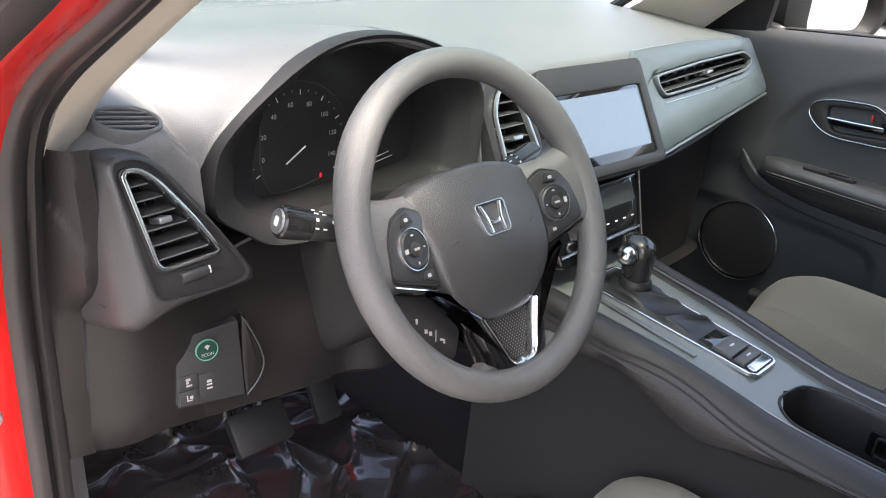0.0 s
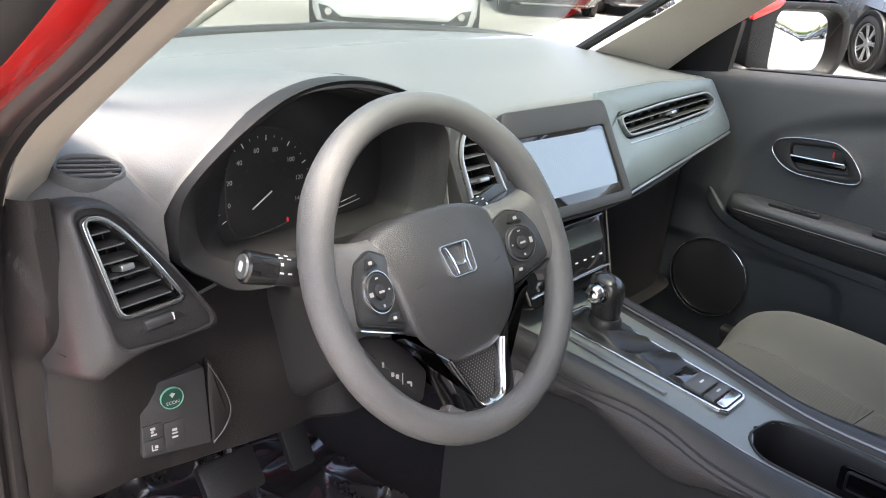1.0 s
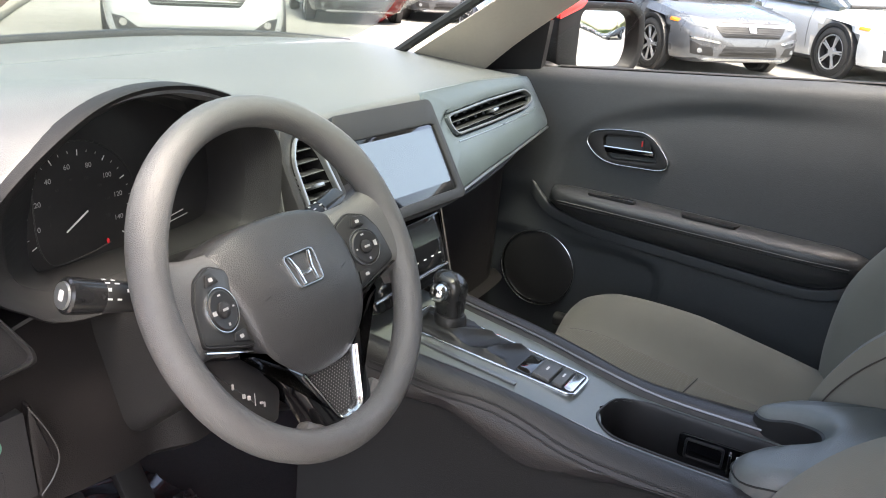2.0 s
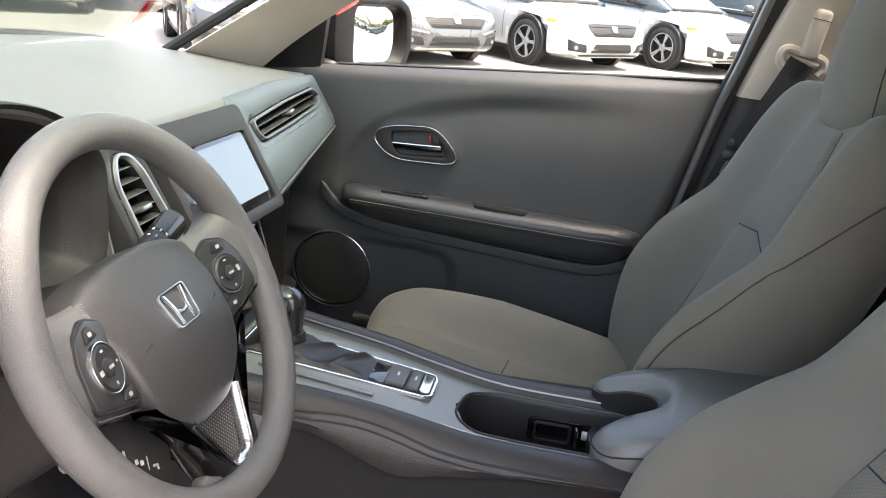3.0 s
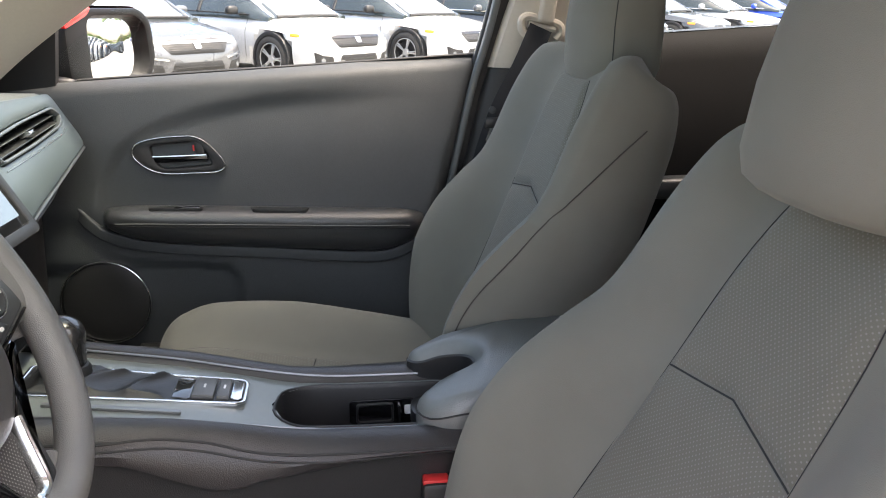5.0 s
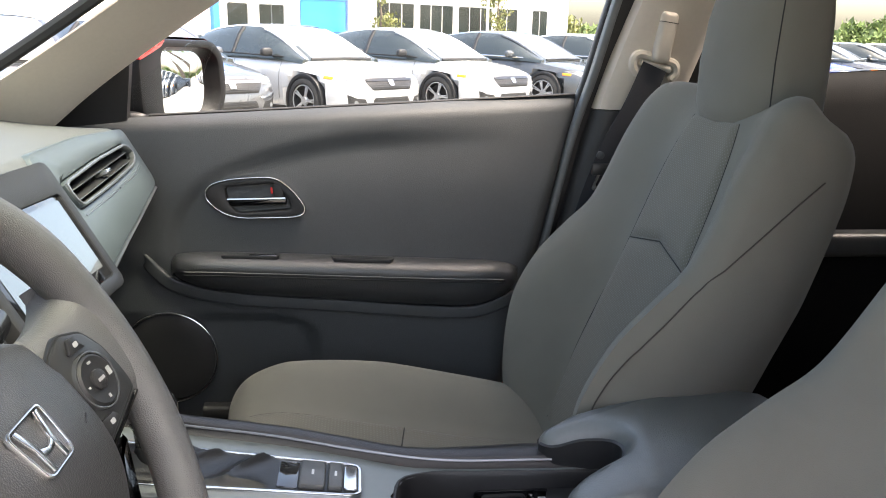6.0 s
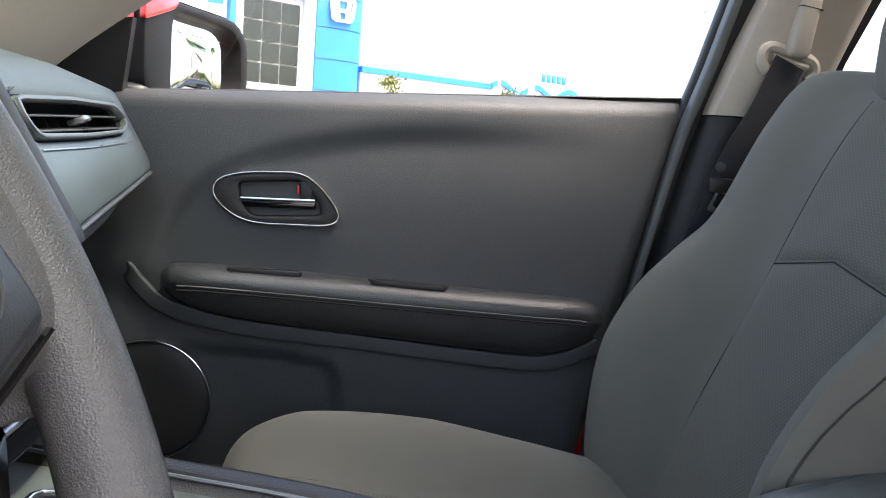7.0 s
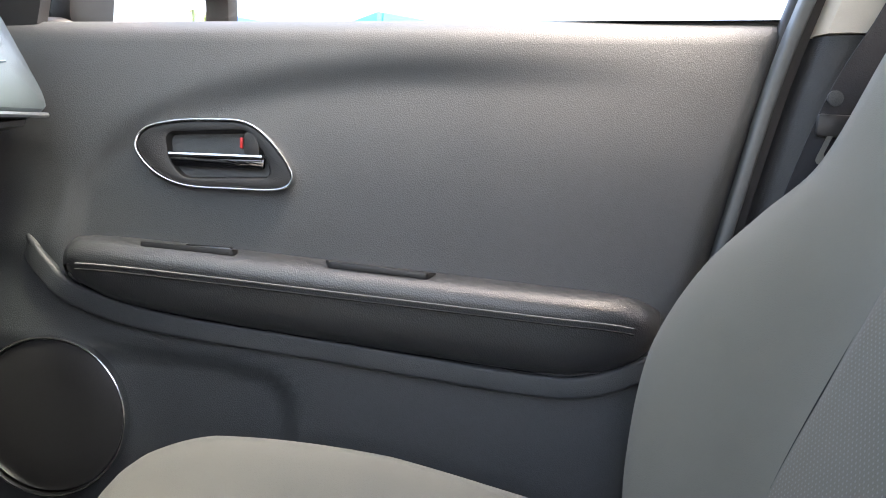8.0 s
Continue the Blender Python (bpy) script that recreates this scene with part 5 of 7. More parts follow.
# sockets on the wall of the well
SOCK = basis((0.0455, -0.330, 0.646), (0, -1, 0), (0, 0, 1))
tray = part("socket_panel", prism(rrect(0.09, 0.036, 0.006), -0.002, 0.002, 0.001, SOCK @ Matrix.Translation((-0.002, 0, 0))), GLOSS, console)
part("phone_slot", ring(rrect(0.052, 0.030, 0.004), rrect(0.046, 0.024, 0.003), 0.0, 0.006, 0.001, SOCK @ Matrix.Translation((-0.012, -0.001, 0)), 48), BLACK, tray)
part("socket", prism(rrect(0.010, 0.014, 0.002), 0.002, 0.0035, 0.0006, SOCK @ Matrix.Translation((0.034, 0.002, 0))), MARK, tray)
part("chrome_lever", box(0.004, 0.03, 0.01, (0.022, -0.003, 0.006), 0.0015, SOCK), CHROME, tray)
# double seams along the sides
def edge_at(y, s, out, down):
    mx, w, z = interp(-y, [(-k[0], k[1], k[2], k[3]) for k in CK])
    return (mx + s * (w - 0.016 * (s > 0) + out), y, z - down)


SEAMS = [(0.10, 0.020), (0.0, 0.016), (-0.06, 0.013), (-0.12, 0.014), (-0.165, 0.018), (-0.21, 0.016), (-0.35, 0.011), (-0.46, 0.009)]
for s in (-1, 1):
    for k, rad in ((0.0, 0.0019), (0.0075, 0.0016)):
        line = []
        for y in [0.10 - 0.02 * i for i in range(28)]:
            z = interp(-y, [(-q[0], q[3]) for q in CK])[0]
            down = interp(-y, [(-q[0], q[1]) for q in SEAMS])[0] + k
            side = console_ring(y)[3:9] if s < 0 else console_ring(y)[20:14:-1]
            i = max([j for j in range(5) if side[j][2] <= z - down] or [0])
            f = min(max((z - down - side[i][2]) / max(side[i + 1][2] - side[i][2], 1e-6), 0), 1)
            line.append((side[i][0] + (side[i + 1][0] - side[i][0]) * f, y, z - down))
        part("seam", tube(smooth_path(line, 2), rad, 5), THREAD, console)
    part("edge_line", tube(smooth_path([edge_at(y, s, -0.0125, 0.006) for y in (0.15, 0.05, -0.05, -0.15, -0.25, -0.38)], 4), 0.0017, 6), TRIMLINE, console)
# shifter plate with its silver frame, tilted along the deck
PL = basis((0.008, -0.020, deck_z(-0.020)), (1, 0, 0), (0, 1, 0.125))
plate_out = rpoly([(-0.036, -0.137), (0.036, -0.137), (0.048, 0.15), (-0.048, 0.15)], 0.012, 4)
plate_in = rpoly([(-0.030, -0.129), (0.030, -0.129), (0.040, 0.14), (-0.040, 0.14)], 0.008, 4)
part("plate_frame", ring(grow(resample(plate_in, 96), 0.0045), plate_in, -0.001, 0.004, 0.0015, PL), CHROME, console, "bright silver frame")
plate = part("shifter_plate", prism(plate_in, -0.002, 0.002, 0, PL), BLACK, console)
part("cubby", prism(rrect(0.056, 0.022, 0.004), 0.002, 0.003, 0.0005, PL @ Matrix.Translation((0.0, -0.053, 0))), GLOSS, plate)
part("end_plate", prism(rrect(0.050, 0.014, 0.004), 0.002, 0.005, 0.001, PL @ Matrix.Translation((0.0, -0.1205, 0))), CHROME, plate, "bright end plate")
for by, w in ((-0.079, 0.028), (-0.104, 0.016)):
    sw = part("brake_switch", box(0.052, w, 0.008, (0, by, 0.004), 0.003, PL), SWITCHGREY, plate)
    part("symbol", prism(rrect(0.010, 0.0028, 0.001), 0.008, 0.0085, 0, PL @ Matrix.Translation((0, by, 0))), MARK, sw)
part("side_strip", box(0.008, 0.16, 0.004, (-0.062, 0.02, 0.002), 0.001, PL), TRIMLINE, console)

# leather gaiter, lever and knob
gear = thing("gear_lever", PL @ Vector((0.004, 0.10, 0)), "black gear lever with a chrome button over a soft gaiter", "gear lever")
def gaiter_pt(u, v):
    x, y = -0.033 + 0.070 * v, 0.138 - 0.178 * u
    e = sstep(0, 0.12, min(u, 1 - u, v, 1 - v))
    d = math.hypot((x - 0.004) / 0.034, (y - 0.100) / 0.045)
    fold = (1 - abs(noise.noise(Vector((x * 16 + y * 9, y * 17, 3))))) ** 4
    return (x, y, 0.002 + e * (0.008 * math.exp(-d * d) + 0.009 * fold + 0.001))


part("gaiter", surf(gaiter_pt, 60, 30).at(PL), GAITER, gear, "soft folded black gaiter")
part("boot_collar", lathe([(0.024, 0.004), (0.026, 0.010), (0.024, 0.022), (0.021, 0.026), (0.001, 0.027)], 24, PL @ pose(0.004, 0.086, 0, 0, 0, 0)), BLACK, gear)
knob_rings = []
for z, w, d, oy in ((-0.0044, 0.034, 0.036, -0.010), (-0.0001, 0.037, 0.041, -0.010), (0.0064, 0.0375, 0.042, -0.010), (0.0302, 0.037, 0.043, -0.008), (0.0496, 0.039, 0.047, -0.005), (0.0626, 0.041, 0.051, -0.003), (0.0712, 0.041, 0.052, -0.001), (0.0777, 0.038, 0.048, 0.001), (0.0825, 0.031, 0.039, 0.002), (0.0858, 0.019, 0.024, 0.003), (0.0869, 0.006, 0.008, 0.003)):
    knob_rings.append([PL @ Vector((0.006 + w / 2 * math.copysign(abs(math.cos(a)) ** 0.8, math.cos(a)), 0.098 + oy + d / 2 * math.copysign(abs(math.sin(a)) ** 0.8, math.sin(a)), z)) for a in (2 * math.pi * j / 28 for j in range(28))])
part("knob", loft(knob_rings), KNOBSKIN, gear, "black moulded knob", sharp=70)
part("chrome_button", lathe([(0.0005, 0.022), (0.006, 0.0215), (0.011, 0.019), (0.0138, 0.014), (0.0145, 0.008), (0.0145, 0.0)], 24, PL @ pose(-0.010, 0.099, 0.062, 0, -90, 0)), CHROME, gear, "chrome release button")
part("knob_seam", ring(circle(0.0165, 32), circle(0.0145, 32), -0.002, 0.004, 0.0008, PL @ pose(-0.012, 0.099, 0.062, 0, -90, 0), 48), GLOSS, gear)

# armrest with a round bite at its front
arm_o = smooth2([(-0.098, -0.66), (-0.098, -0.45), (-0.090, -0.392), (-0.066, -0.372), (-0.044, -0.375), (-0.028, -0.392), (-0.018, -0.418), (-0.002, -0.446), (0.028, -0.458), (0.054, -0.446), (0.068, -0.412), (0.073, -0.382), (0.086, -0.371), (0.099, -0.384), (0.108, -0.43), (0.112, -0.50), (0.112, -0.66)], 4)


def arm_rise(x, y):
    """The lid climbs to the rear, and its near nose droops."""
    return 0.018 * sstep(-0.37, -0.52, y) - 0.008 * sstep(-0.42, -0.372, y)


arm = thing("armrest", (0.01, -0.55, 0.69), "dark grey padded armrest lid with a notch for cups", "armrest")
layers = []
for d, z in ((-0.006, 0.656), (0.0, 0.664), (0.004, 0.682), (0.005, 0.698), (0.0045, 0.708), (0.002, 0.717), (-0.002, 0.7235), (-0.007, 0.7275), (-0.012, 0.7295)):
    layers.append([(x, y, z + arm_rise(x, y) * (z - 0.656) / 0.06) for x, y in grow(arm_o, d)])
part("pad", loft(layers), ARMSKIN, arm)
wall = grow(arm_o, 0.0064)[18:48]
part("notch_liner", loft([[(x, y, z) for x, y in wall] for z in (0.650, 0.680)] + [[(x, y, 0.7125 + arm_rise(x, y)) for x, y in wall], [(x, y, 0.7140 + arm_rise(x, y)) for x, y in grow(arm_o, 0.003)[18:48]]], closed=False), BLACK, arm, "black wall of the cup notch")
part("notch_floor", prism([(0.024 + 0.050 * math.cos(radians(a)), -0.412 + 0.046 * math.sin(radians(a))) for a in range(0, 360, 12)], 0.640, 0.662, 0.001), BLACK, arm)
part("seam", tube([(x, y, 0.7100 + 0.9 * arm_rise(x, y)) for x, y in grow(arm_o, 0.0046)], 0.0012, 5, closed=True), THREAD, arm)

# ---- front seats ----
PLACE = Vector((0, 0, 0))
# along the back, from its foot: y, z of the middle, half width, bolster height, thickness
BK = [(0.0, -0.495, 0.49, 0.235, 0.050, 0.10), (0.13, -0.530, 0.60, 0.248, 0.092, 0.12), (0.30, -0.566, 0.70, 0.254, 0.115, 0.135), (0.44, -0.594, 0.778, 0.255, 0.104, 0.14), (0.56, -0.618, 0.844, 0.255, 0.076, 0.143), (0.66, -0.638, 0.90, 0.254, 0.049, 0.145), (0.83, -0.674, 1.00, 0.248, 0.039, 0.14), (0.90, -0.690, 1.042, 0.243, 0.032, 0.128), (0.94, -0.698, 1.062, 0.236, 0.026, 0.115), (0.97, -0.705, 1.078, 0.224, 0.020, 0.095), (0.988, -0.711, 1.087, 0.208, 0.012, 0.068), (1.0, -0.720, 1.093, 0.180, 0.004, 0.03)]
# along the cushion, from its front: y, z of the middle, half width, bolster height, thickness
CU = [(0.0, 0.028, 0.455, 0.22, 0.008, 0.03), (0.03, 0.042, 0.495, 0.23, 0.012, 0.06), (0.07, 0.036, 0.540, 0.24, 0.018, 0.10), (0.15, 0.004, 0.570, 0.246, 0.030, 0.14), (0.25, -0.055, 0.576, 0.25, 0.046, 0.15), (0.5, -0.22, 0.550, 0.25, 0.068, 0.15), (0.75, -0.36, 0.524, 0.25, 0.066, 0.15), (1.0, -0.50, 0.505, 0.245, 0.055, 0.12)]


def hump(u):
    """Height of the bolsters across the seat."""
    a = abs(u)
    return sstep(0.46, 0.90, a) * (1 - 0.50 * sstep(0.92, 1.0, a) ** 1.5)


def low_hump(u):
    """The same across the cushion."""
    a = abs(u)
    return sstep(0.38, 0.80, a) * (1 - 0.55 * sstep(0.84, 1.0, a) ** 1.5)


def seat_section(keys, s, x0):
    """One ring across the seat, and a function for points on its face."""
    y, z, w, b, t = interp(s, keys)
    y1, z1 = interp(min(s + 0.02, 1), keys)[:2]
    y0, z0 = interp(max(s - 0.02, 0), keys)[:2]
    d = Vector((0, y1 - y0, z1 - z0)).normalized()
    out = Vector((0, d.z, -d.y))

    wing = 0.036 * sstep(0.66, 0.98, s)

    def face(u, lift=0.0):
        return Vector((x0 + w * u, y, z)) + out * (b * hump(u) + lift) + d * wing * sstep(0.30, 0.88, abs(u))
    ring_pts = [face(-1 + 2 * i / 28) for i in range(29)]
    for i in range(1, 14):
        a = math.pi * i / 14
        e = math.copysign(abs(math.cos(a)) ** 0.35, math.cos(a))
        ring_pts.append(Vector((x0 + w * e * 1.0, y, z)) + d * wing * sstep(0.30, 0.88, abs(e)) + out * (b * hump(1) * (1 - math.sin(a)) - t * math.sin(a) ** 0.7))
    return ring_pts, face


def front_seat(name, x0, label, inner, lean=0.0, slide=(0, 0, 0), head_at=(0, 0, 0)):
    seat = thing(name, (x0, -0.2, 0.36), label, "car seat", "front seats")
    tip = Matrix.Translation((0, -0.48, 0.50)) @ Matrix.Rotation(radians(lean), 4, "X") @ Matrix.Translation((0, 0.48, -0.50))
    for pname, keys in (("backrest", BK), ("cushion", CU)):
        turn = tip if keys is BK else Matrix.Translation(slide)
        steps = [i / 80 for i in range(81)]
        secs = []
        for s in steps:
            r, f = seat_section(keys, s, x0)
            secs.append((r, f))
        if keys is CU:
            # face points up: mirror the sense of out
            secs = []
            for s in steps:
                y, z, w, b, t = interp(s, CU)
                y1, z1 = interp(min(s + 0.03, 1), CU)[:2]
                y0, z0 = interp(max(s - 0.03, 0), CU)[:2]
                d = Vector((0, y1 - y0, z1 - z0)).normalized()
                out = Vector((0, d.z, -d.y))
                if out.z < 0:
                    out = -out
                out = (out * 0.4 + Vector((0, 0.25 * max(0, 1 - s * 6), 1)) * 0.6).normalized()

                def face(u, lift=0.0, y=y, z=z, w=w, b=b, out=out):
                    return Vector((x0 + w * u, y, z)) + out * (b * low_hump(u) + lift)
                r = [face(-1 + 2 * i / 28) for i in range(29)]
                for i in range(1, 14):
                    a = math.pi * i / 14
                    e = math.copysign(abs(math.cos(a)) ** 0.5, math.cos(a))
                    r.append(Vector((x0 + w * e, y, z)) + out * (b * low_hump(1) * (1 - math.sin(a)) - t * math.sin(a) ** 0.7))
                secs.append((r, face))
        body = part(pname, loft([r for r, _ in secs]).at(turn), CLOTH, seat, sharp=60)
        # middle panels in dotted cloth, split by a cross seam
        cross = 0.61 if keys is BK else 0.56
        lo, hi = (0.06, 0.965) if keys is BK else (0.10, 0.99)

        def edge_u(s):
            return interp(s, [(0.06, 0.52), (0.33, 0.50), (0.61, 0.45), (0.80, 0.42), (0.965, 0.34)])[0] if keys is BK else 0.40

        def seam_s(u, a=cross):
            return a + (0.035 * (1 - abs(u) / 0.45) if keys is BK else -0.02 * (1 - abs(u) / 0.4))

        def at(u, s, lift):
            i = min(max(s, 0), 1) * 80
            k = min(int(i), 79)
            return secs[k][1](u, lift).lerp(secs[k + 1][1](u, lift), i - k)
        for a, b in ((lo, None), (None, hi)):
            def pt(p, q, a=a, b=b):
                u = edge_u(cross) * (2 * q - 1)
                s0 = a if a is not None else seam_s(u) + 0.006
                s1 = b if b is not None else seam_s(u) - 0.006
                e = min(p, 1 - p, q, 1 - q)
                s = s0 + (s1 - s0) * p
                return at(edge_u(s) * (2 * q - 1), s, 0.0005 + 0.0045 * sstep(0, 0.05, e))
            part("insert", surf(pt, 24, 20).at(turn), CLOTH_IN, body, "dotted grey insert")
        part("seam", tube([at(edge_u(cross) * (i / 10 - 1), seam_s(edge_u(cross) * (i / 10 - 1)), 0.0002) for i in range(21)], 0.0010, 6).at(turn), THREAD, body)
        for sg in (-1, 1):
            part("seam", tube([at(sg * (0.005 + edge_u(lo + (hi - lo) * i / 30)), lo + (hi - lo) * i / 30, 0.0002) for i in range(31)], 0.0007, 6).at(turn), THREAD, body)
            if keys is BK:
                # piping from the front edge of the bolster back over its side
                line = []
                for i in range(46):
                    s = 0.10 + 0.76 * i / 45
                    b, o = interp(s, BK)[3], interp(s, [(0.10, 0.075), (0.30, 0.100), (0.40, 0.090), (0.50, 0.066), (0.65, 0.030), (0.77, -0.014), (0.88, -0.060)])[0]
                    u = 1.0
                    while u > 0.93 and b * hump(u) < o:
                        u -= 0.005
                    line.append(at(sg * u, s, min(o - b * hump(u), 0.0) + 0.0002) + Vector((sg * 0.0008, 0, 0)))
                part("seam", tube(smooth_path(line, 2), 0.0011, 6).at(turn), BROWNTHREAD, body)
            else:
                part("seam", tube([at(sg * 0.955, 0.04 + 0.86 * i / 60, 0.0012) for i in range(61)], 0.0010, 6).at(turn), BROWNTHREAD, body)
    # head restraint
    crown = Matrix.Translation(head_at) @ tip
    rest = []
    for z, w, d, oy in ((0.0, 0.098, 0.036, 0.0), (0.008, 0.114, 0.046, 0.0), (0.03, 0.123, 0.052, 0.002), (0.09, 0.122, 0.053, 0.010), (0.15, 0.116, 0.050, 0.016), (0.19, 0.106, 0.046, 0.018), (0.21, 0.10, 0.044, 0.006), (0.218, 0.075, 0.03, 0.004)):
        c = Vector((x0, -0.748 - 0.16 * z + oy, 1.09 + z))
        ring_pts = []
        for j in range(32):
            a = 2 * math.pi * j / 32
            ex = math.copysign(abs(math.cos(a)) ** 0.42, math.cos(a))
            ey = math.copysign(abs(math.sin(a)) ** 0.55, math.sin(a))
            ring_pts.append(c + Vector((w * ex, d * ey - 0.022 * ex * ex, 0)))
        rest.append(ring_pts)
    head = part("head_restraint", loft(rest).at(crown), CLOTH, seat, sharp=60)
    for sg in (-1, 1):
        part("seam", tube([p[3 if sg > 0 else 13] + Vector((0, 0.0, 0)) for p in rest[1:-1]], 0.0010, 6).at(crown), THREAD, head)
    part("seat_base", box(0.42, 0.46, 0.12, (x0, -0.20, 0.395), 0.03), BLACK, seat)
    part("hinge_cover", box(0.03, 0.10, 0.10, (x0 + inner * -0.255, -0.44, 0.50), 0.012), BLACK, seat)
    return seat


passenger_seat = front_seat("passenger_seat", 0.36, "olive-grey cloth passenger seat with dotted inserts", -1, head_at=(0, 0.006, -0.022))
PLACE = Vector((0, 0.036, -0.005))
driver_seat = front_seat("driver_seat", -0.36, "olive-grey cloth driver seat with dotted inserts", 1, 8.0, (0, -0.15, -0.03), (0, 0.085, -0.006))
PLACE = Vector((0, 0, 0))


def buckle(x, y, z, label):
    b = thing("seat_buckle", (x, y, z - 0.1), label, "seat buckle")
    part("stem", box(0.02, 0.03, 0.12, (x, y - 0.01, z - 0.06), 0.006), BLACK, b)
    part("housing", box(0.028, 0.042, 0.06, (x, y, z), 0.007, None), BLACK, b)
    part("release", box(0.018, 0.032, 0.012, (x, y + 0.004, z + 0.027), 0.003), REDPLASTIC, b, "red release button")
    return b


buckle(-0.115, -0.42, 0.612, "black belt buckle with a red release button")
buckle(0.125, -0.56, 0.58, "black belt buckle with a red release button")

# rear bench, dimly seen
bench = thing("rear_seat", (0, -1.35, 0.36), "dark grey cloth rear bench", "car seat")
part("cushion", blob(1.25, 0.55, 0.24, pose(0, -1.30, 0.50), 5), CLOTH, bench)
part("backrest", blob(1.25, 0.18, 0.62, pose(0, -1.64, 0.82, -18), 5), CLOTH, bench)

# ---- passenger door ----
PLACE = Vector((0.008, -0.082, 0.006))


def sill_z(y):
    return belt(y - 0.082) - 0.006


door = thing("door_1", (0.72, -0.08, 0.36), "closed dark grey passenger door with a padded armrest", "door", kind="structure")
REAR = [(0.36, -0.36), (0.60, -0.415), (0.80, -0.468), (0.92, -0.510), (1.05, -0.562), (1.09, -0.575)]


def panel_x(y, z):
    """The inner face of the door: leaning out to the glass, with the soft crease round the handle."""
    x = interp(z, [(0.36, 0.700), (0.55, 0.690), (0.66, 0.690), (0.78, 0.700), (0.90, 0.712), (0.98, 0.728), (1.04, 0.742), (1.10, 0.76)])[0]
    arc = interp(y, [(-0.50, 1.02), (-0.30, 1.015), (-0.10, 1.005), (0.02, 0.985), (0.10, 0.962), (0.17, 0.93), (0.215, 0.895), (0.245, 0.84), (0.26, 0.78)])[0]
    d = z - arc
    s = sstep(-0.035, 0.012, d) * sstep(-0.45, -0.10, y)
    x -= 0.014 * s
    edge = interp(z, [(0.47, -0.018), (0.60, -0.017), (0.63, -0.008), (0.648, 0.02), (0.664, 0.14)])[0]
    x += 0.012 * sstep(edge, edge + 0.010, y) * (1 - sstep(0.650, 0.668, z))
    if y > 0.235:
        x -= 0.014 * sstep(0.235, 0.27, y) * sstep(0.72, 0.80, z) * (1 - s)
    return x


def door_pt(u, v):
    z = 0.36 + v * (1.0 - 0.36)
    yf = 0.47
    yr = interp(z, REAR)[0]
    y = yf + (yr - yf) * u
    z = 0.36 + v * (sill_z(y) - 0.36)
    x = panel_x(y, z)
    # rounded shoulder at the sill and at the rear edge
    x += 0.022 * sstep(0.97, 1.0, v) ** 2 + 0.03 * sstep(0.965, 1.0, u) ** 2
    return (x, y, z)


part("trim_panel", surf(door_pt, 90, 70), DOORSKIN, door, "dark grained door trim", sharp=70)
part("sill_top", surf(lambda u, v: (0.764 + 0.045 * v, 0.47 - 1.045 * u, sill_z(0.47 - 1.045 * u) + 0.001 - 0.004 * v), 30, 4), HARD, door)
part("glass_seal", bar([(0.776, 0.44, sill_z(0.44) - 0.003), (0.776, -0.57, sill_z(-0.57) - 0.003)], 0.012, 0.012, (0, 0, 1)), RUBBER, door)


def pod_section(y):
    top, bot, out = interp(-y, [(-0.250, 0.768, 0.756, 0.004), (-0.244, 0.780, 0.745, 0.028), (-0.225, 0.787, 0.733, 0.046), (-0.179, 0.789, 0.716, 0.056), (-0.064, 0.786, 0.702, 0.060), (0.064, 0.781, 0.692, 0.060), (0.193, 0.776, 0.683, 0.060), (0.29, 0.772, 0.678, 0.058), (0.35, 0.769, 0.686, 0.050), (0.385, 0.762, 0.702, 0.032), (0.403, 0.752, 0.722, 0.006)])
    h = top - bot
    prof = [(0.015, top - 0.01), (0.0, top - 0.004), (-0.35, top), (-0.75, top - 0.006), (-0.94, top - 0.013), (-1.0, top - 0.021), (-0.985, top - 0.028), (-0.90, bot + h * 0.45), (-0.72, bot + h * 0.2), (-0.45, bot + h * 0.05), (-0.15, bot), (0.02, bot + 0.004)]
    bx = 0.697
    return [(bx + o * out if o < 0 else bx + o, y, z) for o, z in prof]


yy = [0.250 - 0.653 * i / 60 for i in range(61)]
pod = part("armrest", loft([pod_section(y) for y in yy], closed=False), LEATHER, door, "padded stitched armrest", sharp=60)
for dz, th in ((0.0, PALETHREAD), (-0.006, THREAD)):
    part("seam", tube([Vector(pod_section(y)[6]) + Vector((-0.0008, 0, dz)) for y in yy[3:-3]], 0.0011, 5), th, pod)
part("window_switch", prism(rrect(0.105, 0.016, 0.007), -0.006, 0.0006, 0.0004, basis((0.662, 0.10, 0.7865), (0, 1, 0.012), (-1, 0, 0.02))), BLACK, pod)
part("switch_key", box(0.05, 0.009, 0.006, (0.022, 0, -0.001), 0.002, basis((0.662, 0.10, 0.7865), (0, -1, 0.0), (1, 0, 0))), GLOSS, pod)
part("pull_recess", prism(rpoly([(-0.06, -0.009), (0.06, -0.009), (0.052, 0.012), (-0.052, 0.012)], 0.004), -0.006, 0.0006, 0.0003, basis((0.664, -0.105, 0.7795), (0, 1, 0.04), (-1, 0, 0.02))), BLACK, pod)

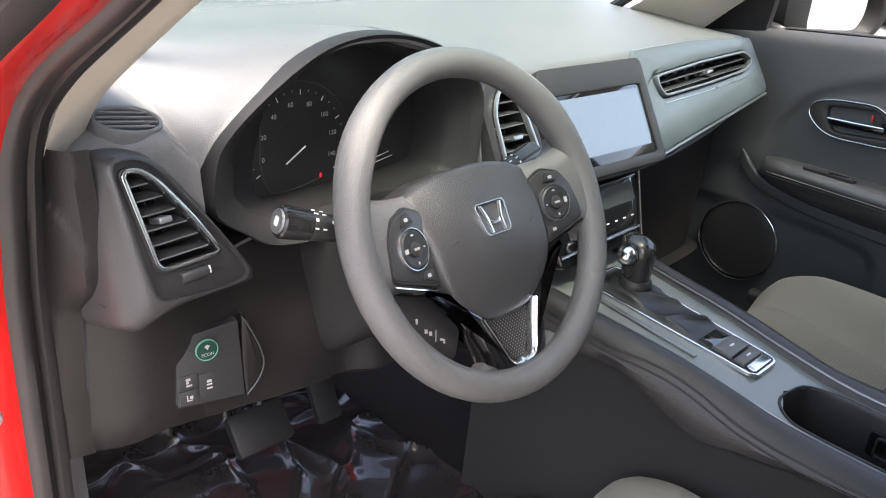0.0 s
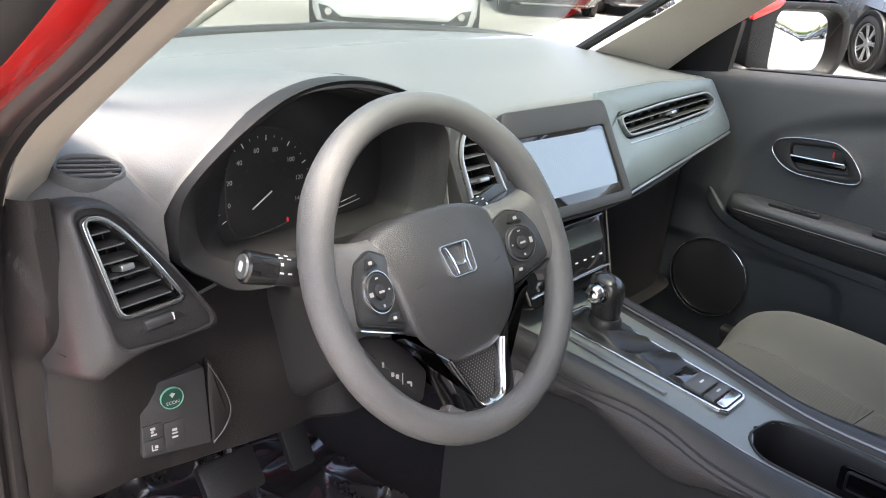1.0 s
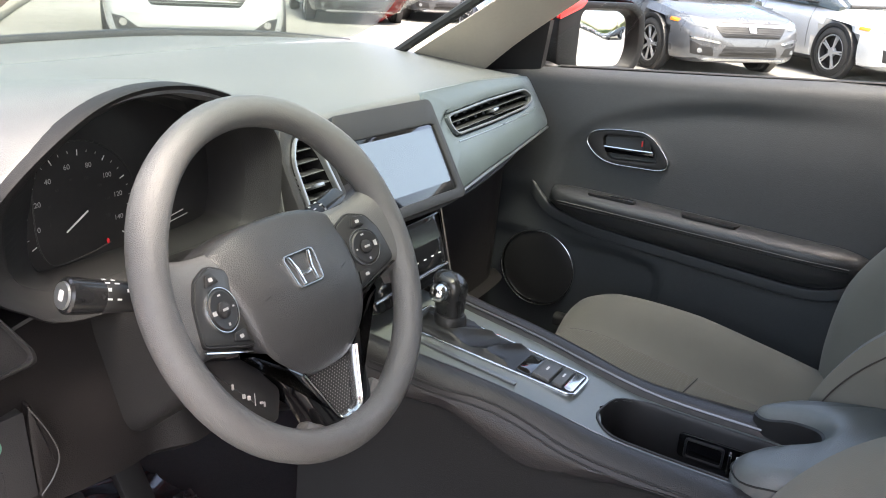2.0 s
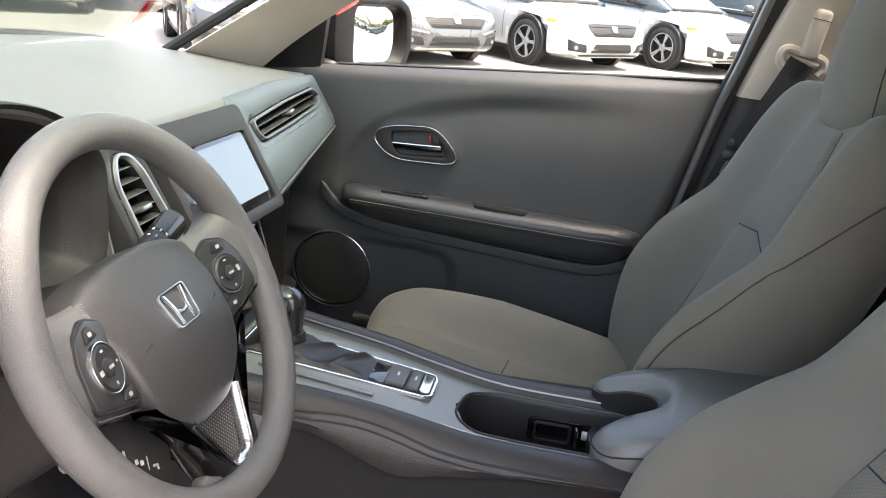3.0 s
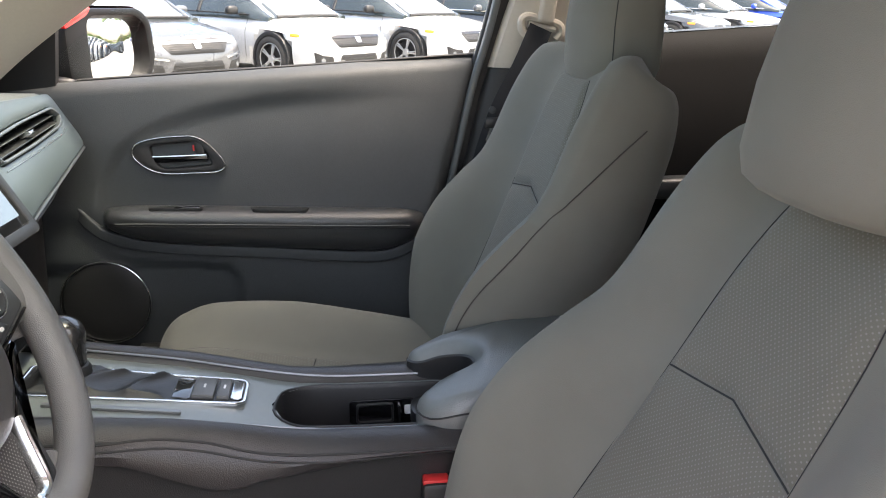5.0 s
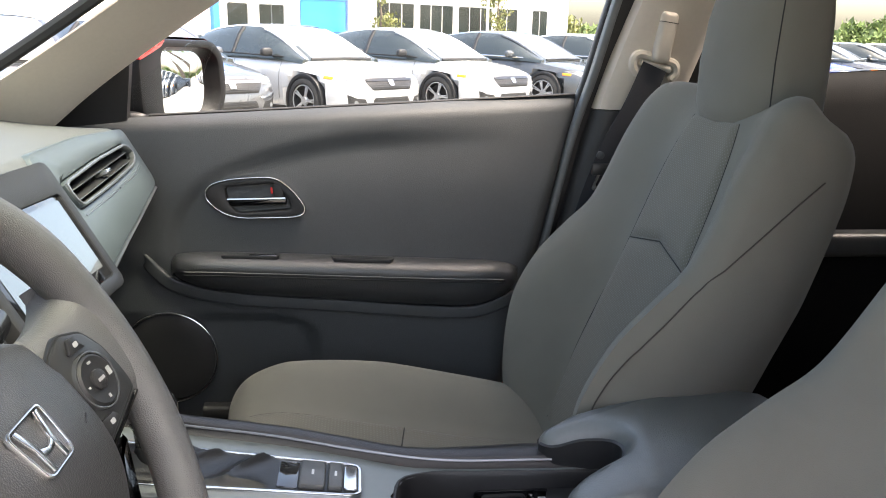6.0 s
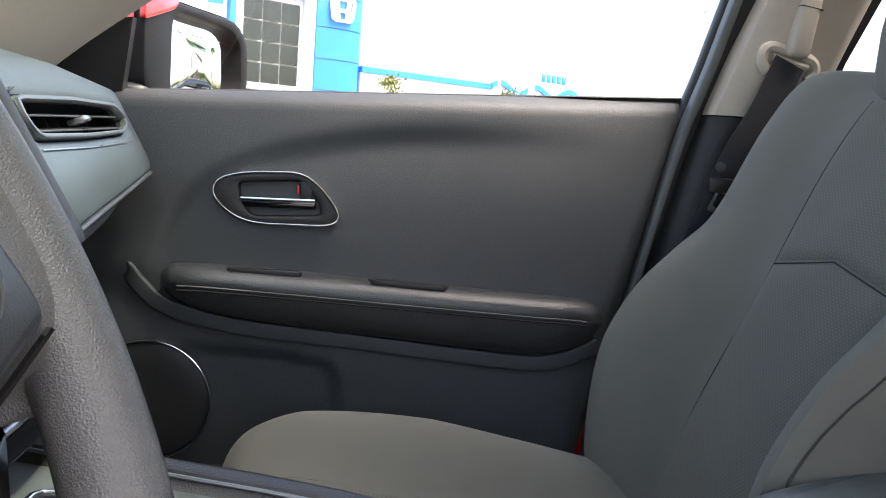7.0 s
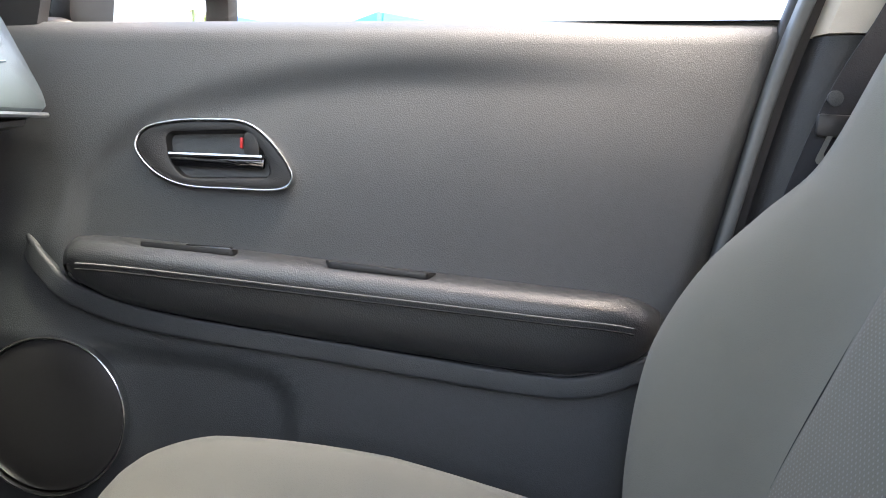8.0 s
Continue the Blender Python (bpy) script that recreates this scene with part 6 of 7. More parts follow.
# light rib under the armrest and the lower panel with its pocket
rib_line = smooth_path([(0.704, 0.298, 0.786), (0.692, 0.292, 0.770), (0.687, 0.273, 0.747), (0.684, 0.233, 0.720), (0.683, 0.134, 0.698), (0.682, -0.063, 0.682), (0.682, -0.262, 0.666), (0.684, -0.335, 0.669), (0.688, -0.400, 0.696)], 6)
part("rib", bar(rib_line, 0.012, 0.024, (0, 0, 1)), DOORSKIN, door)
part("pocket_lip", bar([(0.672, 0.20, 0.475), (0.670, -0.33, 0.47)], 0.03, 0.03, (0, 0, 1)), HARD, door)

# speaker
SPK = basis((0.690, 0.263, 0.580), (0, -1, 0), (0, 0, 1))
speaker = part("speaker_grille", lathe([(0.002, 0.006), (0.05, 0.006), (0.078, 0.004), (0.086, 0.001), (0.086, -0.008), (0.002, -0.008)], 48, SPK), BLACK, door, "round black speaker grille")
part("speaker_ring", ring(circle(0.0915, 64), circle(0.0885, 64), -0.006, 0.007, 0.0015, SPK, 96), CHROME, speaker, "thin chrome ring")

# inner handle: chrome bezel, cup, lever, lock
HM = basis((0.7005, 0.0915, 0.8865), (-0.02, -1, 0.065), (0.04, 0, 1))
bez = smooth2([(-0.092, 0.012), (-0.080, 0.030), (-0.045, 0.038), (0.0, 0.039), (0.035, 0.036), (0.062, 0.018), (0.086, -0.014), (0.088, -0.032), (0.070, -0.041), (0.02, -0.040), (-0.03, -0.037), (-0.062, -0.026), (-0.085, -0.006)], 5)
handle = part("handle_bezel", ring(bez, grow(resample(bez, 96), -0.0032), -0.012, 0.004, 0.002, HM), CHROME, door, "chrome handle surround")
cup = rpoly([(-0.056, 0.024), (0.036, 0.026), (0.060, -0.006), (0.064, -0.026), (-0.036, -0.026), (-0.052, -0.006)], 0.010, 5)
part("handle_plate", ring(grow(resample(bez, 96), -0.003), cup, -0.012, 0.002, 0.003, HM), HARD, handle)
part("cup", loft([[(x, y, z) for x, y in grow(resample(cup, 72), d)] for d, z in ((0, 0.0), (-0.003, -0.018), (-0.010, -0.030))], caps=(False, True)).at(HM), BLACK, handle)
part("lever", box(0.108, 0.014, 0.008, (0.002, -0.008, -0.004), 0.003, HM @ pose(0, 0, 0, 0, 0, -2)), GLOSS, handle)
part("lever_edge", tube([HM @ Vector(p) for p in ((-0.052, 0.0, 0.0), (0.0, -0.002, 0.0025), (0.054, -0.004, 0.001))], 0.0028, 8), CHROME, handle, "bright lever edge")
part("lock_tab", box(0.018, 0.028, 0.008, (0.042, 0.010, -0.002), 0.003, HM), HARD, handle)
part("lock_mark", box(0.0035, 0.012, 0.004, (0.030, 0.012, -0.001), 0.001, HM), REDPLASTIC, handle, "red lock mark")

# side glass, its frame, and the black corner piece
side_glass = pane("window_2", [(0.775, 0.40, sill_z(0.40)), (0.775, -0.575, sill_z(-0.575)), (0.66, -0.67, 1.46), (0.655, -0.20, 1.45)], "clear side window of the passenger door")
tri = [(0.722, 0.50, 0.985), (0.735, 0.322, sill_z(0.322) - 0.004), (0.735, 0.309, 1.128), (0.712, 0.325, 1.122), (0.695, 0.42, 1.060)]
corner_piece = solo("corner_trim", loft([[(x + d, y, z) for x, y, z in tri] for d in (0.0, 0.02)]), BLACK, "black triangular trim ahead of the side window", "corner trim", kind="structure")

# B pillar: grey door seal edge, beige upper, dark lower
post_line = smooth_path([(0.728, -0.430, 0.62), (0.73, -0.470, 0.80), (0.735, -0.515, 1.0), (0.725, -0.548, 1.12), (0.70, -0.585, 1.28), (0.65, -0.64, 1.47)], 6)
SEALGREY = surface("grey_seal", (0.10, 0.11, 0.115), 0.5, grain=0.2)
seal_r = solo("door_seal", bar([p + Vector((0.0, 0.008, 0)) for p in post_line], 0.014, 0.026, (-1, 0, 0)), SEALGREY, "grey rubber door seal on the middle pillar", "door seal", kind="structure")
frame_r = solo("door_frame", bar([p + Vector((0.03, 0.004, 0)) for p in post_line[8:]], 0.03, 0.024, (-1, 0, 0)), BLACK, "black upper frame of the passenger door", "door frame", kind="structure")


def pillar(y_f, z0, z1, x0, x1, wide):
    rings = []
    for i in range(9):
        t = i / 8
        z = z0 + (z1 - z0) * t
        x = x0 + (x1 - x0) * t
        yf = y_f(z)
        rings.append([(x + dx, yf - 0.012 - wide * dy, z) for dy, dx in ((0, 0.05), (0, 0.02), (0.04, 0.004), (0.15, -0.006), (0.5, -0.012), (0.85, -0.006), (0.96, 0.004), (1, 0.02), (1, 0.05))])
    return loft(rings)


def b_front(z):
    return interp(z, [(0.5, -0.42), (0.80, -0.474), (1.05, -0.530), (1.24, -0.585), (1.47, -0.66)])[0]


pillar_top = solo("b_pillar_trim", pillar(b_front, 1.055, 1.47, 0.705, 0.63, 0.165), BEIGE, "beige upper trim on the middle pillar", "pillar trim", kind="structure")
pillar_low = solo("b_pillar_trim", pillar(b_front, 0.36, 1.053, 0.712, 0.707, 0.20), HARD, "dark lower trim on the middle pillar", "pillar trim", kind="structure")

jamb = solo("door_jamb", loft([[(0.748 - 0.085 * sstep(1.0, 1.47, z), b_front(z) + 0.012, z), (0.748 - 0.085 * sstep(1.0, 1.47, z), b_front(z) - 0.20, z), (0.79 - 0.085 * sstep(1.0, 1.47, z), b_front(z) - 0.20, z), (0.79 - 0.085 * sstep(1.0, 1.47, z), b_front(z) + 0.012, z)] for z in (0.36, 0.6, 0.8, 1.0, 1.15, 1.3, 1.47)]), BLACK, "black door jamb of the middle pillar", "door jamb", kind="structure")

# seat belt on the pillar
beltset = thing("seat_belt", (0.665, -0.60, 0.70), "dark seat belt hanging from a beige pillar anchor", "seat belt")
part("slider_cover", box(0.026, 0.032, 0.090, (0, 0, 0), 0.009, pose(0.668, -0.651, 1.188, 8), 4), BEIGE, beltset)
part("cover_joint", box(0.0264, 0.0324, 0.0012, (0, 0, 0.026), 0, pose(0.668, -0.651, 1.188, 8)), BLACK, beltset)
ring_path = smooth_path([(0.678, y, z) for y, z in ((-0.609, 1.121), (-0.599, 1.135), (-0.601, 1.152), (-0.614, 1.158), (-0.640, 1.151), (-0.664, 1.146), (-0.678, 1.139), (-0.681, 1.125), (-0.671, 1.112))], 5)
part("anchor_loop", tube(ring_path, 0.0082, 8), BEIGE, beltset)
part("loop_bar", tube([(0.676, -0.612, 1.143), (0.676, -0.668, 1.131)], 0.006, 8), BEIGE, beltset)


def strap(path, w, side, th=0.0016):
    side = Vector(side).normalized()
    return loft([[p - side * w / 2, p + side * w / 2, p + side * w / 2 + Vector((th, 0, 0)), p - side * w / 2 + Vector((th, 0, 0))] for p in smooth_path(path, 6)])


part("webbing", strap([(0.667, -0.637, 1.136), (0.655, -0.602, 1.06), (0.640, -0.553, 0.97), (0.642, -0.51, 0.83), (0.652, -0.48, 0.68), (0.672, -0.46, 0.5)], 0.048, (0, 0.9, 0.38)), WEBBING, beltset, "dark woven webbing")
part("webbing", strap([(0.688, -0.652, 1.142), (0.690, -0.645, 1.04), (0.692, -0.63, 0.9), (0.692, -0.61, 0.6)], 0.046, (0, 0.95, 0.2)), WEBBING, beltset, "dark woven webbing")
part("stop_button", lathe([(0.001, 0), (0.0075, 0), (0.0075, 0.003), (0.001, 0.005)], 16, basis((0.6345, -0.536, 0.978), (0, 1, 0), (0, 0, 1)) @ pose(0, 0, 0, 180)), DOORSKIN, beltset)
part("tongue", ring(rrect(0.026, 0.040, 0.004), rrect(0.016, 0.022, 0.003), 0, 0.003, 0.001, basis((0.632, -0.541, 0.930), (0, 0.93, 0.36), (0, -0.36, 0.93)), 48), CHROME, beltset, "steel tongue")
part("tongue_grip", box(0.008, 0.05, 0.022, (0.634, -0.546, 0.952), 0.004), BLACK, beltset)

# rear right door
rear_door = thing("door_2", (0.72, -1.1, 0.36), "dark grey rear passenger door", "door", kind="structure")
part("trim_panel", surf(lambda u, v: (interp(v, [(0, 0.70), (0.6, 0.69), (1, 0.735)])[0] + 0.02 * sstep(0.97, 1, v), -0.70 - 1.0 * u, 0.36 + v * (sill_z(-0.70 - 1.0 * u) + 0.02 - 0.36)), 24, 24), REARDIM, rear_door)
part("sill_top", surf(lambda u, v: (0.753 + 0.05 * v, -0.70 - 1.0 * u, sill_z(-0.70 - 1.0 * u) + 0.021), 10, 2), HARD, rear_door)
part("armrest", blob(0.06, 0.45, 0.05, pose(0.68, -1.08, 0.80), 4), LEATHER, rear_door)
part("pull_handle", tube(smooth_path([(0.70, -0.86, 0.955), (0.682, -0.875, 0.945), (0.682, -0.90, 0.945), (0.70, -0.915, 0.955)], 5), 0.004, 8), CHROME, rear_door)
rear_glass = pane("window_3", [(0.765, -0.74, sill_z(-0.74) + 0.02), (0.765, -1.68, sill_z(-1.68) + 0.02), (0.64, -1.75, 1.45), (0.645, -0.84, 1.46)], "clear rear side window")
c_pillar = solo("c_pillar_trim", loft([[(0.66, -1.66, 1.02), (0.76, -1.66, 1.02), (0.76, -2.1, 1.02), (0.66, -2.1, 1.02)], [(0.60, -1.72, 1.46), (0.66, -1.72, 1.46), (0.66, -2.1, 1.42), (0.60, -2.1, 1.42)]]), BEIGE, "beige trim on the rear pillar", "pillar trim", kind="structure")

# ---- right wing mirror ----
PLACE = Vector((0, 0, 0))
wing = thing("wing_mirror", (0.80, 0.22, 1.0), "red and black wing mirror outside the passenger window", "wing mirror")
MM = basis((0.928, 0.168, 1.088), (1, -0.38, 0), (0, 0.03, 1))
mo = rpoly([(-0.168, -0.066), (0.104, -0.082), (0.140, -0.03), (0.134, 0.056), (0.096, 0.084), (-0.166, 0.088)], 0.032, 6)
mi = rpoly([(-0.100, -0.066), (0.090, -0.070), (0.114, -0.03), (0.110, 0.048), (0.076, 0.068), (-0.094, 0.070)], 0.030, 6)
DULLBLACK = surface("dull_black", (0.007, 0.007, 0.0075), 0.5, spec=0.2)
case = part("housing", ring(mo, mi, -0.02, 0.012, 0.006, MM), DULLBLACK, wing)
layers = []
for d, z in ((0.0, -0.018), (0.003, -0.04), (-0.002, -0.07), (-0.012, -0.10), (-0.028, -0.12), (-0.045, -0.13)):
    layers.append([(x, y, z) for x, y in grow(resample(mo, 48), d)])
part("shell", loft(layers).at(MM), GLOSS, case, "black lower shell")
cap_layers = []
for d, z in ((0.005, -0.004), (0.006, -0.045), (0.001, -0.072), (-0.009, -0.102), (-0.025, -0.123), (-0.042, -0.133)):
    cap_layers.append([(x, max(y, 0.045), z) for x, y in grow(resample(mo, 48), d)])
part("cap", loft(cap_layers, caps=(False, True)).at(MM), RED, case, "red painted cap")
part("cap_edge", prism(rpoly([(-0.170, 0.046), (-0.135, 0.058), (-0.095, 0.072), (-0.080, 0.089), (-0.168, 0.092)], 0.008, 4), 0.004, 0.0150, 0.002, MM), RED, case, "red painted edge")
part("glass", loft([[(0.006 + (x - 0.006) * k, y * k, -0.010 + 0.006 * (1 - k * k)) for x, y in resample(mi, 64)] for k in (1.0, 0.9, 0.8, 0.7, 0.6, 0.5, 0.4, 0.3, 0.2, 0.1, 0.01)], caps=(False, True)).at(MM), MIRROR, case, "slightly convex mirror glass", sharp=80)
part("foot", blob(0.12, 0.06, 0.045, pose(0.82, 0.235, 1.02, 0, 5, 0), 3.5), BLACK, wing, "black mirror foot")

# ---- the car lot ----
from mathutils.bvhtree import BVHTree

PLACE = Vector((0, 0, 0))
WHITE_PAINT = surface("white_paint", (0.55, 0.56, 0.57), 0.22, coat=0.8, var=0.03, rvar=0.03)
SILVER_PAINT = surface("silver_paint", (0.105, 0.11, 0.12), 0.28, metal=0.35, coat=0.8, var=0.04, rvar=0.03)
HATCH_PAINT = surface("pale_silver_paint", (0.52, 0.53, 0.535), 0.26, metal=0.15, coat=0.8, var=0.04, rvar=0.03)
DARK_PAINT = surface("dark_paint", (0.06, 0.065, 0.07), 0.22, coat=0.8, var=0.06, rvar=0.03)
BLUE_PAINT = surface("blue_paint", (0.02, 0.07, 0.5), 0.22, coat=0.8, var=0.05, rvar=0.03)
TYRE = surface("tyre", (0.02, 0.02, 0.02), 0.85, grain=0.5, grain_scale=200)
ALLOY = surface("alloy", (0.5, 0.51, 0.52), 0.35, metal=0.55, var=0.05)
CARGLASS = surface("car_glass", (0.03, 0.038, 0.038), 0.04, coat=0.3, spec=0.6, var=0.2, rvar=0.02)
# Pale base stands in for the bright sky mirrored in the windscreens.
SKYGLASS = surface("windscreen_sky_tone", (0.14, 0.155, 0.155), 0.06, coat=1.0, spec=0.9, var=0.25, scale=2)
LAMP = surface("lamp_lens", (0.16, 0.17, 0.18), 0.10, coat=0.6, var=0.3, scale=30)
DARKGREY = surface("dark_grey_plastic", (0.045, 0.047, 0.05), 0.5)
ORANGE = surface("orange_lens", (0.9, 0.22, 0.02), 0.25)

# y from the tail: half width, bottom, top
LOWER = [(-2.20, 0.60, 0.42, 0.78), (-2.14, 0.76, 0.30, 0.98), (-1.9, 0.86, 0.20, 1.03), (-1.3, 0.895, 0.17, 1.01), (0.0, 0.90, 0.16, 0.96), (0.85, 0.895, 0.16, 0.93), (1.3, 0.89, 0.16, 0.875), (1.75, 0.865, 0.17, 0.80), (2.0, 0.81, 0.18, 0.745), (2.14, 0.72, 0.20, 0.69), (2.21, 0.60, 0.24, 0.62), (2.235, 0.48, 0.32, 0.54)]


def lower_ring(y):
    w, b, t = interp(y, LOWER)
    h = t - b
    half = [(0.0, b), (w * 0.80, b), (w * 0.95, b + 0.05), (w * 0.985, b + 0.14), (w, b + h * 0.45), (w * 0.992, b + h * 0.68), (w * 0.965, b + h * 0.80), (w * 0.90, t - 0.045), (w * 0.78, t - 0.012), (w * 0.5, t + 0.004), (w * 0.25, t + 0.008)]
    return [(x, y, z) for x, z in half] + [(0, y, t + 0.009)] + [(-x, y, z) for x, z in half[:0:-1]]


def cabin_ring(y, keys):
    top, wr, wb, zb = interp(y, keys)
    pts = []
    for s in (1, -1):
        side = [(wb, zb - 0.06), (wb - 0.01, zb), (wb + (wr - wb) * 0.6, zb + (top - zb) * 0.62), (wr, top - 0.045), (wr * 0.86, top - 0.012), (wr * 0.5, top + 0.004)]
        side = [(s * x, y, z) for x, z in side]
        pts += side + [(0, y, top + 0.008)] if s > 0 else side[::-1]
    return pts


def patch(bvh, outline, d, off=0.006):
    """A thin shaped piece laid on a body: outline of two coordinates, seen along d."""
    d = Vector(d)
    loops = []
    o = resample(outline, 40)
    c = Vector((sum(p[0] for p in o) / 40, sum(p[1] for p in o) / 40))
    for k, up in ((1.0, -0.01), (1.0, off * 0.8), (0.96, off), (0.7, off), (0.35, off), (0.04, off)):
        lp = []
        for x, y in o:
            q = c + (Vector((x, y)) - c) * k
            if abs(d.y) > 0.5:
                start = Vector((q.x, -d.y * 6, q.y))
            elif abs(d.x) > 0.5:
                start = Vector((-d.x * 6, q.x, q.y))
            else:
                start = Vector((q.x, q.y, 6))
            hit = bvh.ray_cast(start, d)[0]
            if hit is None:
                hit = start + d * (6 - 0.3)
            lp.append(hit - d * up)
        loops.append(lp)
    return loft(loops, caps=(False, True))


def road_wheel(parent, x, y, r, spokes):
    s = 1 if x > 0 else -1
    m = basis((x, y, r), (0, s, 0), (0, 0, 1))
    w = part("wheel", lathe([(0.20, -0.10), (r - 0.03, -0.10), (r, -0.07), (r, 0.07), (r - 0.03, 0.10), (r - 0.085, 0.105), (r - 0.10, 0.085), (r - 0.10, -0.02), (0.19, -0.05)], 36, m), TYRE, parent)
    part("wheel_rim", lathe([(r - 0.100, 0.088), (r - 0.115, 0.090), (r - 0.125, 0.06), (r - 0.13, 0.0), (0.02, -0.01)], 36, m), BLACK, w)
    g = Geo()
    for i in range(spokes):
        a = 2 * math.pi * i / spokes
        for da in (-0.09, 0.09):
            g.add(box(r - 0.15, 0.022, 0.02, ((r - 0.11) / 2 + 0.02, 0, 0.07), 0.006, m @ pose(0, 0, 0, 0, 0, math.degrees(a + da))))
    g.add(lathe([(0.002, 0.085), (0.05, 0.085), (0.06, 0.07), (0.06, 0.04)], 20, m))
    g.add(ring(circle(r - 0.10, 36), circle(r - 0.118, 36), 0.05, 0.09, 0.005, m, 48))
    part("spokes", g, ALLOY, w, "grey alloy spokes")


def parked_car(label, paint, kind="hatch", face="sport"):
    car = thing("car", (0, 0, 0), label, "car", "parked cars")
    lower = loft([lower_ring(-2.20 + 4.435 * i / 46) for i in range(47)])
    bvh = BVHTree.FromPolygons(lower.v, lower.f)
    # wheel arches are scooped inwards
    for v in lower.v:
        for wy in (1.32, -1.33):
            d = math.hypot(v.y - wy, v.z - 0.33)
            if d < 0.40 and abs(v.x) > 0.5:
                v.x *= 1 - 0.25 * sstep(0.40, 0.33, d)
    part("body", lower, paint, car, sharp=35)
    tall = 0.20 if kind == "suv" else 0.0
    keys = [(-2.08, 1.02, 0.62, 0.76, 0.99), (-1.75, 1.17 + tall, 0.585, 0.80, 1.0), (-1.2, 1.335 + tall, 0.585, 0.83, 0.995), (-0.5, 1.41 + tall, 0.60, 0.85, 0.98), (0.1, 1.40 + tall, 0.60, 0.85, 0.965), (0.55, 1.26 + tall * 0.7, 0.62, 0.85, 0.95), (1.05, 1.01, 0.66, 0.83, 0.93), (1.22, 0.915, 0.68, 0.80, 0.90)]
    if kind == "sedan":
        keys[0], keys[1] = (-1.86, 1.04, 0.62, 0.78, 0.99), (-1.55, 1.17, 0.585, 0.80, 1.0)
    y0, y1 = keys[0][0], keys[-1][0]
    cab = loft([cabin_ring(y0 + (y1 - y0) * i / 36, keys) for i in range(37)])
    side_glass, screen_g = Geo(cab.v), Geo(cab.v)
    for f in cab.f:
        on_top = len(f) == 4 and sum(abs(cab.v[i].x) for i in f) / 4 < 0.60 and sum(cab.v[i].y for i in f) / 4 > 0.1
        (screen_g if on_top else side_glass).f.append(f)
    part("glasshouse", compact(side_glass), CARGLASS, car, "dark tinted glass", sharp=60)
    part("windscreen", compact(screen_g), SKYGLASS, car, "windscreen with the sky's reflection painted pale into its colour", sharp=60)
    # roof skin, pillars and window frames over the glass
    top_g = Geo()
    top_g.add(loft([[Vector(p) + Vector((0, 0, 0.006)) for p in cabin_ring(y, keys)[3:10]] for y in [-1.5 + 1.68 * i / 18 for i in range(19)]], closed=False))
    part("roof", top_g, paint, car)
    for s in (0, 1):
        idx = 3 if s == 0 else 9
        bel = 1 if s == 0 else 11
        mid = 2 if s == 0 else 10
        front = [Vector(cabin_ring(y, keys)[idx]) for y in (1.18, 1.0, 0.8, 0.6, 0.4, 0.2)]
        part("pillar", tube(front, 0.035, 8, flat=0.8), paint, car)
        back = [Vector(cabin_ring(y, keys)[idx]) for y in (-1.4, -1.55, -1.7, y0 + 0.03)]
        part("pillar", tube(back, [0.05, 0.08, 0.11, 0.11], 8, flat=0.7), paint, car)
        post = [Vector(cabin_ring(-0.32, keys)[i]) for i in (bel, mid, idx)]
        part("pillar", tube(post, 0.035, 8, flat=0.8), BLACK, car)
        rail = [Vector(cabin_ring(y, keys)[bel]) + Vector((0, 0, 0.0)) for y in (0.85, 0.4, 0.0, -0.5, -1.0, -1.45)]
        part("sill_trim", tube(rail, 0.012, 6), CHROME if face != "sport" else BLACK, car)
        sg = 1 if s == 0 else -1
        # door seams, handles, mirror
        for y in (0.80, -0.28, -1.12):
            part("door_seam", patch(bvh, [(y - 0.004, 0.34), (y + 0.004, 0.34), (y + 0.004, 0.90), (y - 0.004, 0.90)], (-sg, 0, 0), 0.002), BLACK, car)
        for y in (-0.12, -1.0):
            part("door_handle", patch(bvh, rrect_at(y, 0.80, 0.17, 0.032, 0.012), (-sg, 0, 0), 0.018), paint, car)
        part("mirror", blob(0.20, 0.12, 0.13, pose(sg * 0.96, 0.62, 1.0), 3), BLACK if face == "sport" else paint, car)
        for wy in (1.32, -1.33):
            part("wheel_arch", ring(circle(0.378, 40), circle(0.325, 40), -0.10, 0.004, 0.003, basis((sg * 0.885, wy, 0.335), (0, sg, 0), (0, 0, 1)), 64), BLACK, car)
            road_wheel(car, sg * 0.80, wy, 0.33, 5 if face == "sport" else 7)
        part("side_skirt", patch(bvh, [(-0.95, 0.17), (0.95, 0.17), (0.95, 0.24), (-0.95, 0.24)], (-sg, 0, 0), 0.012), BLACK, car)
        # front lamps and fog surrounds, wrapped round the corners
        lamp = part("headlight", patch(bvh, [(sg * 0.44, 0.615), (sg * 0.60, 0.595), (sg * 0.76, 0.63), (sg * 0.815, 0.725), (sg * 0.70, 0.725), (sg * 0.50, 0.672)], (0, -1, 0), 0.006), LAMP, car, "clear headlight")
        for hx, hz in ((0.55, 0.637), (0.64, 0.652), (0.72, 0.675)):
            part("lamp_unit", patch(bvh, circle(0.024, 14, sg * hx, hz), (0, -1, 0), 0.012), CHROME, lamp)
        part("side_marker", patch(bvh, [(1.70, 0.655), (1.86, 0.645), (1.86, 0.685), (1.70, 0.695)], (-sg, 0, 0), 0.006), ORANGE, car, "orange side marker")
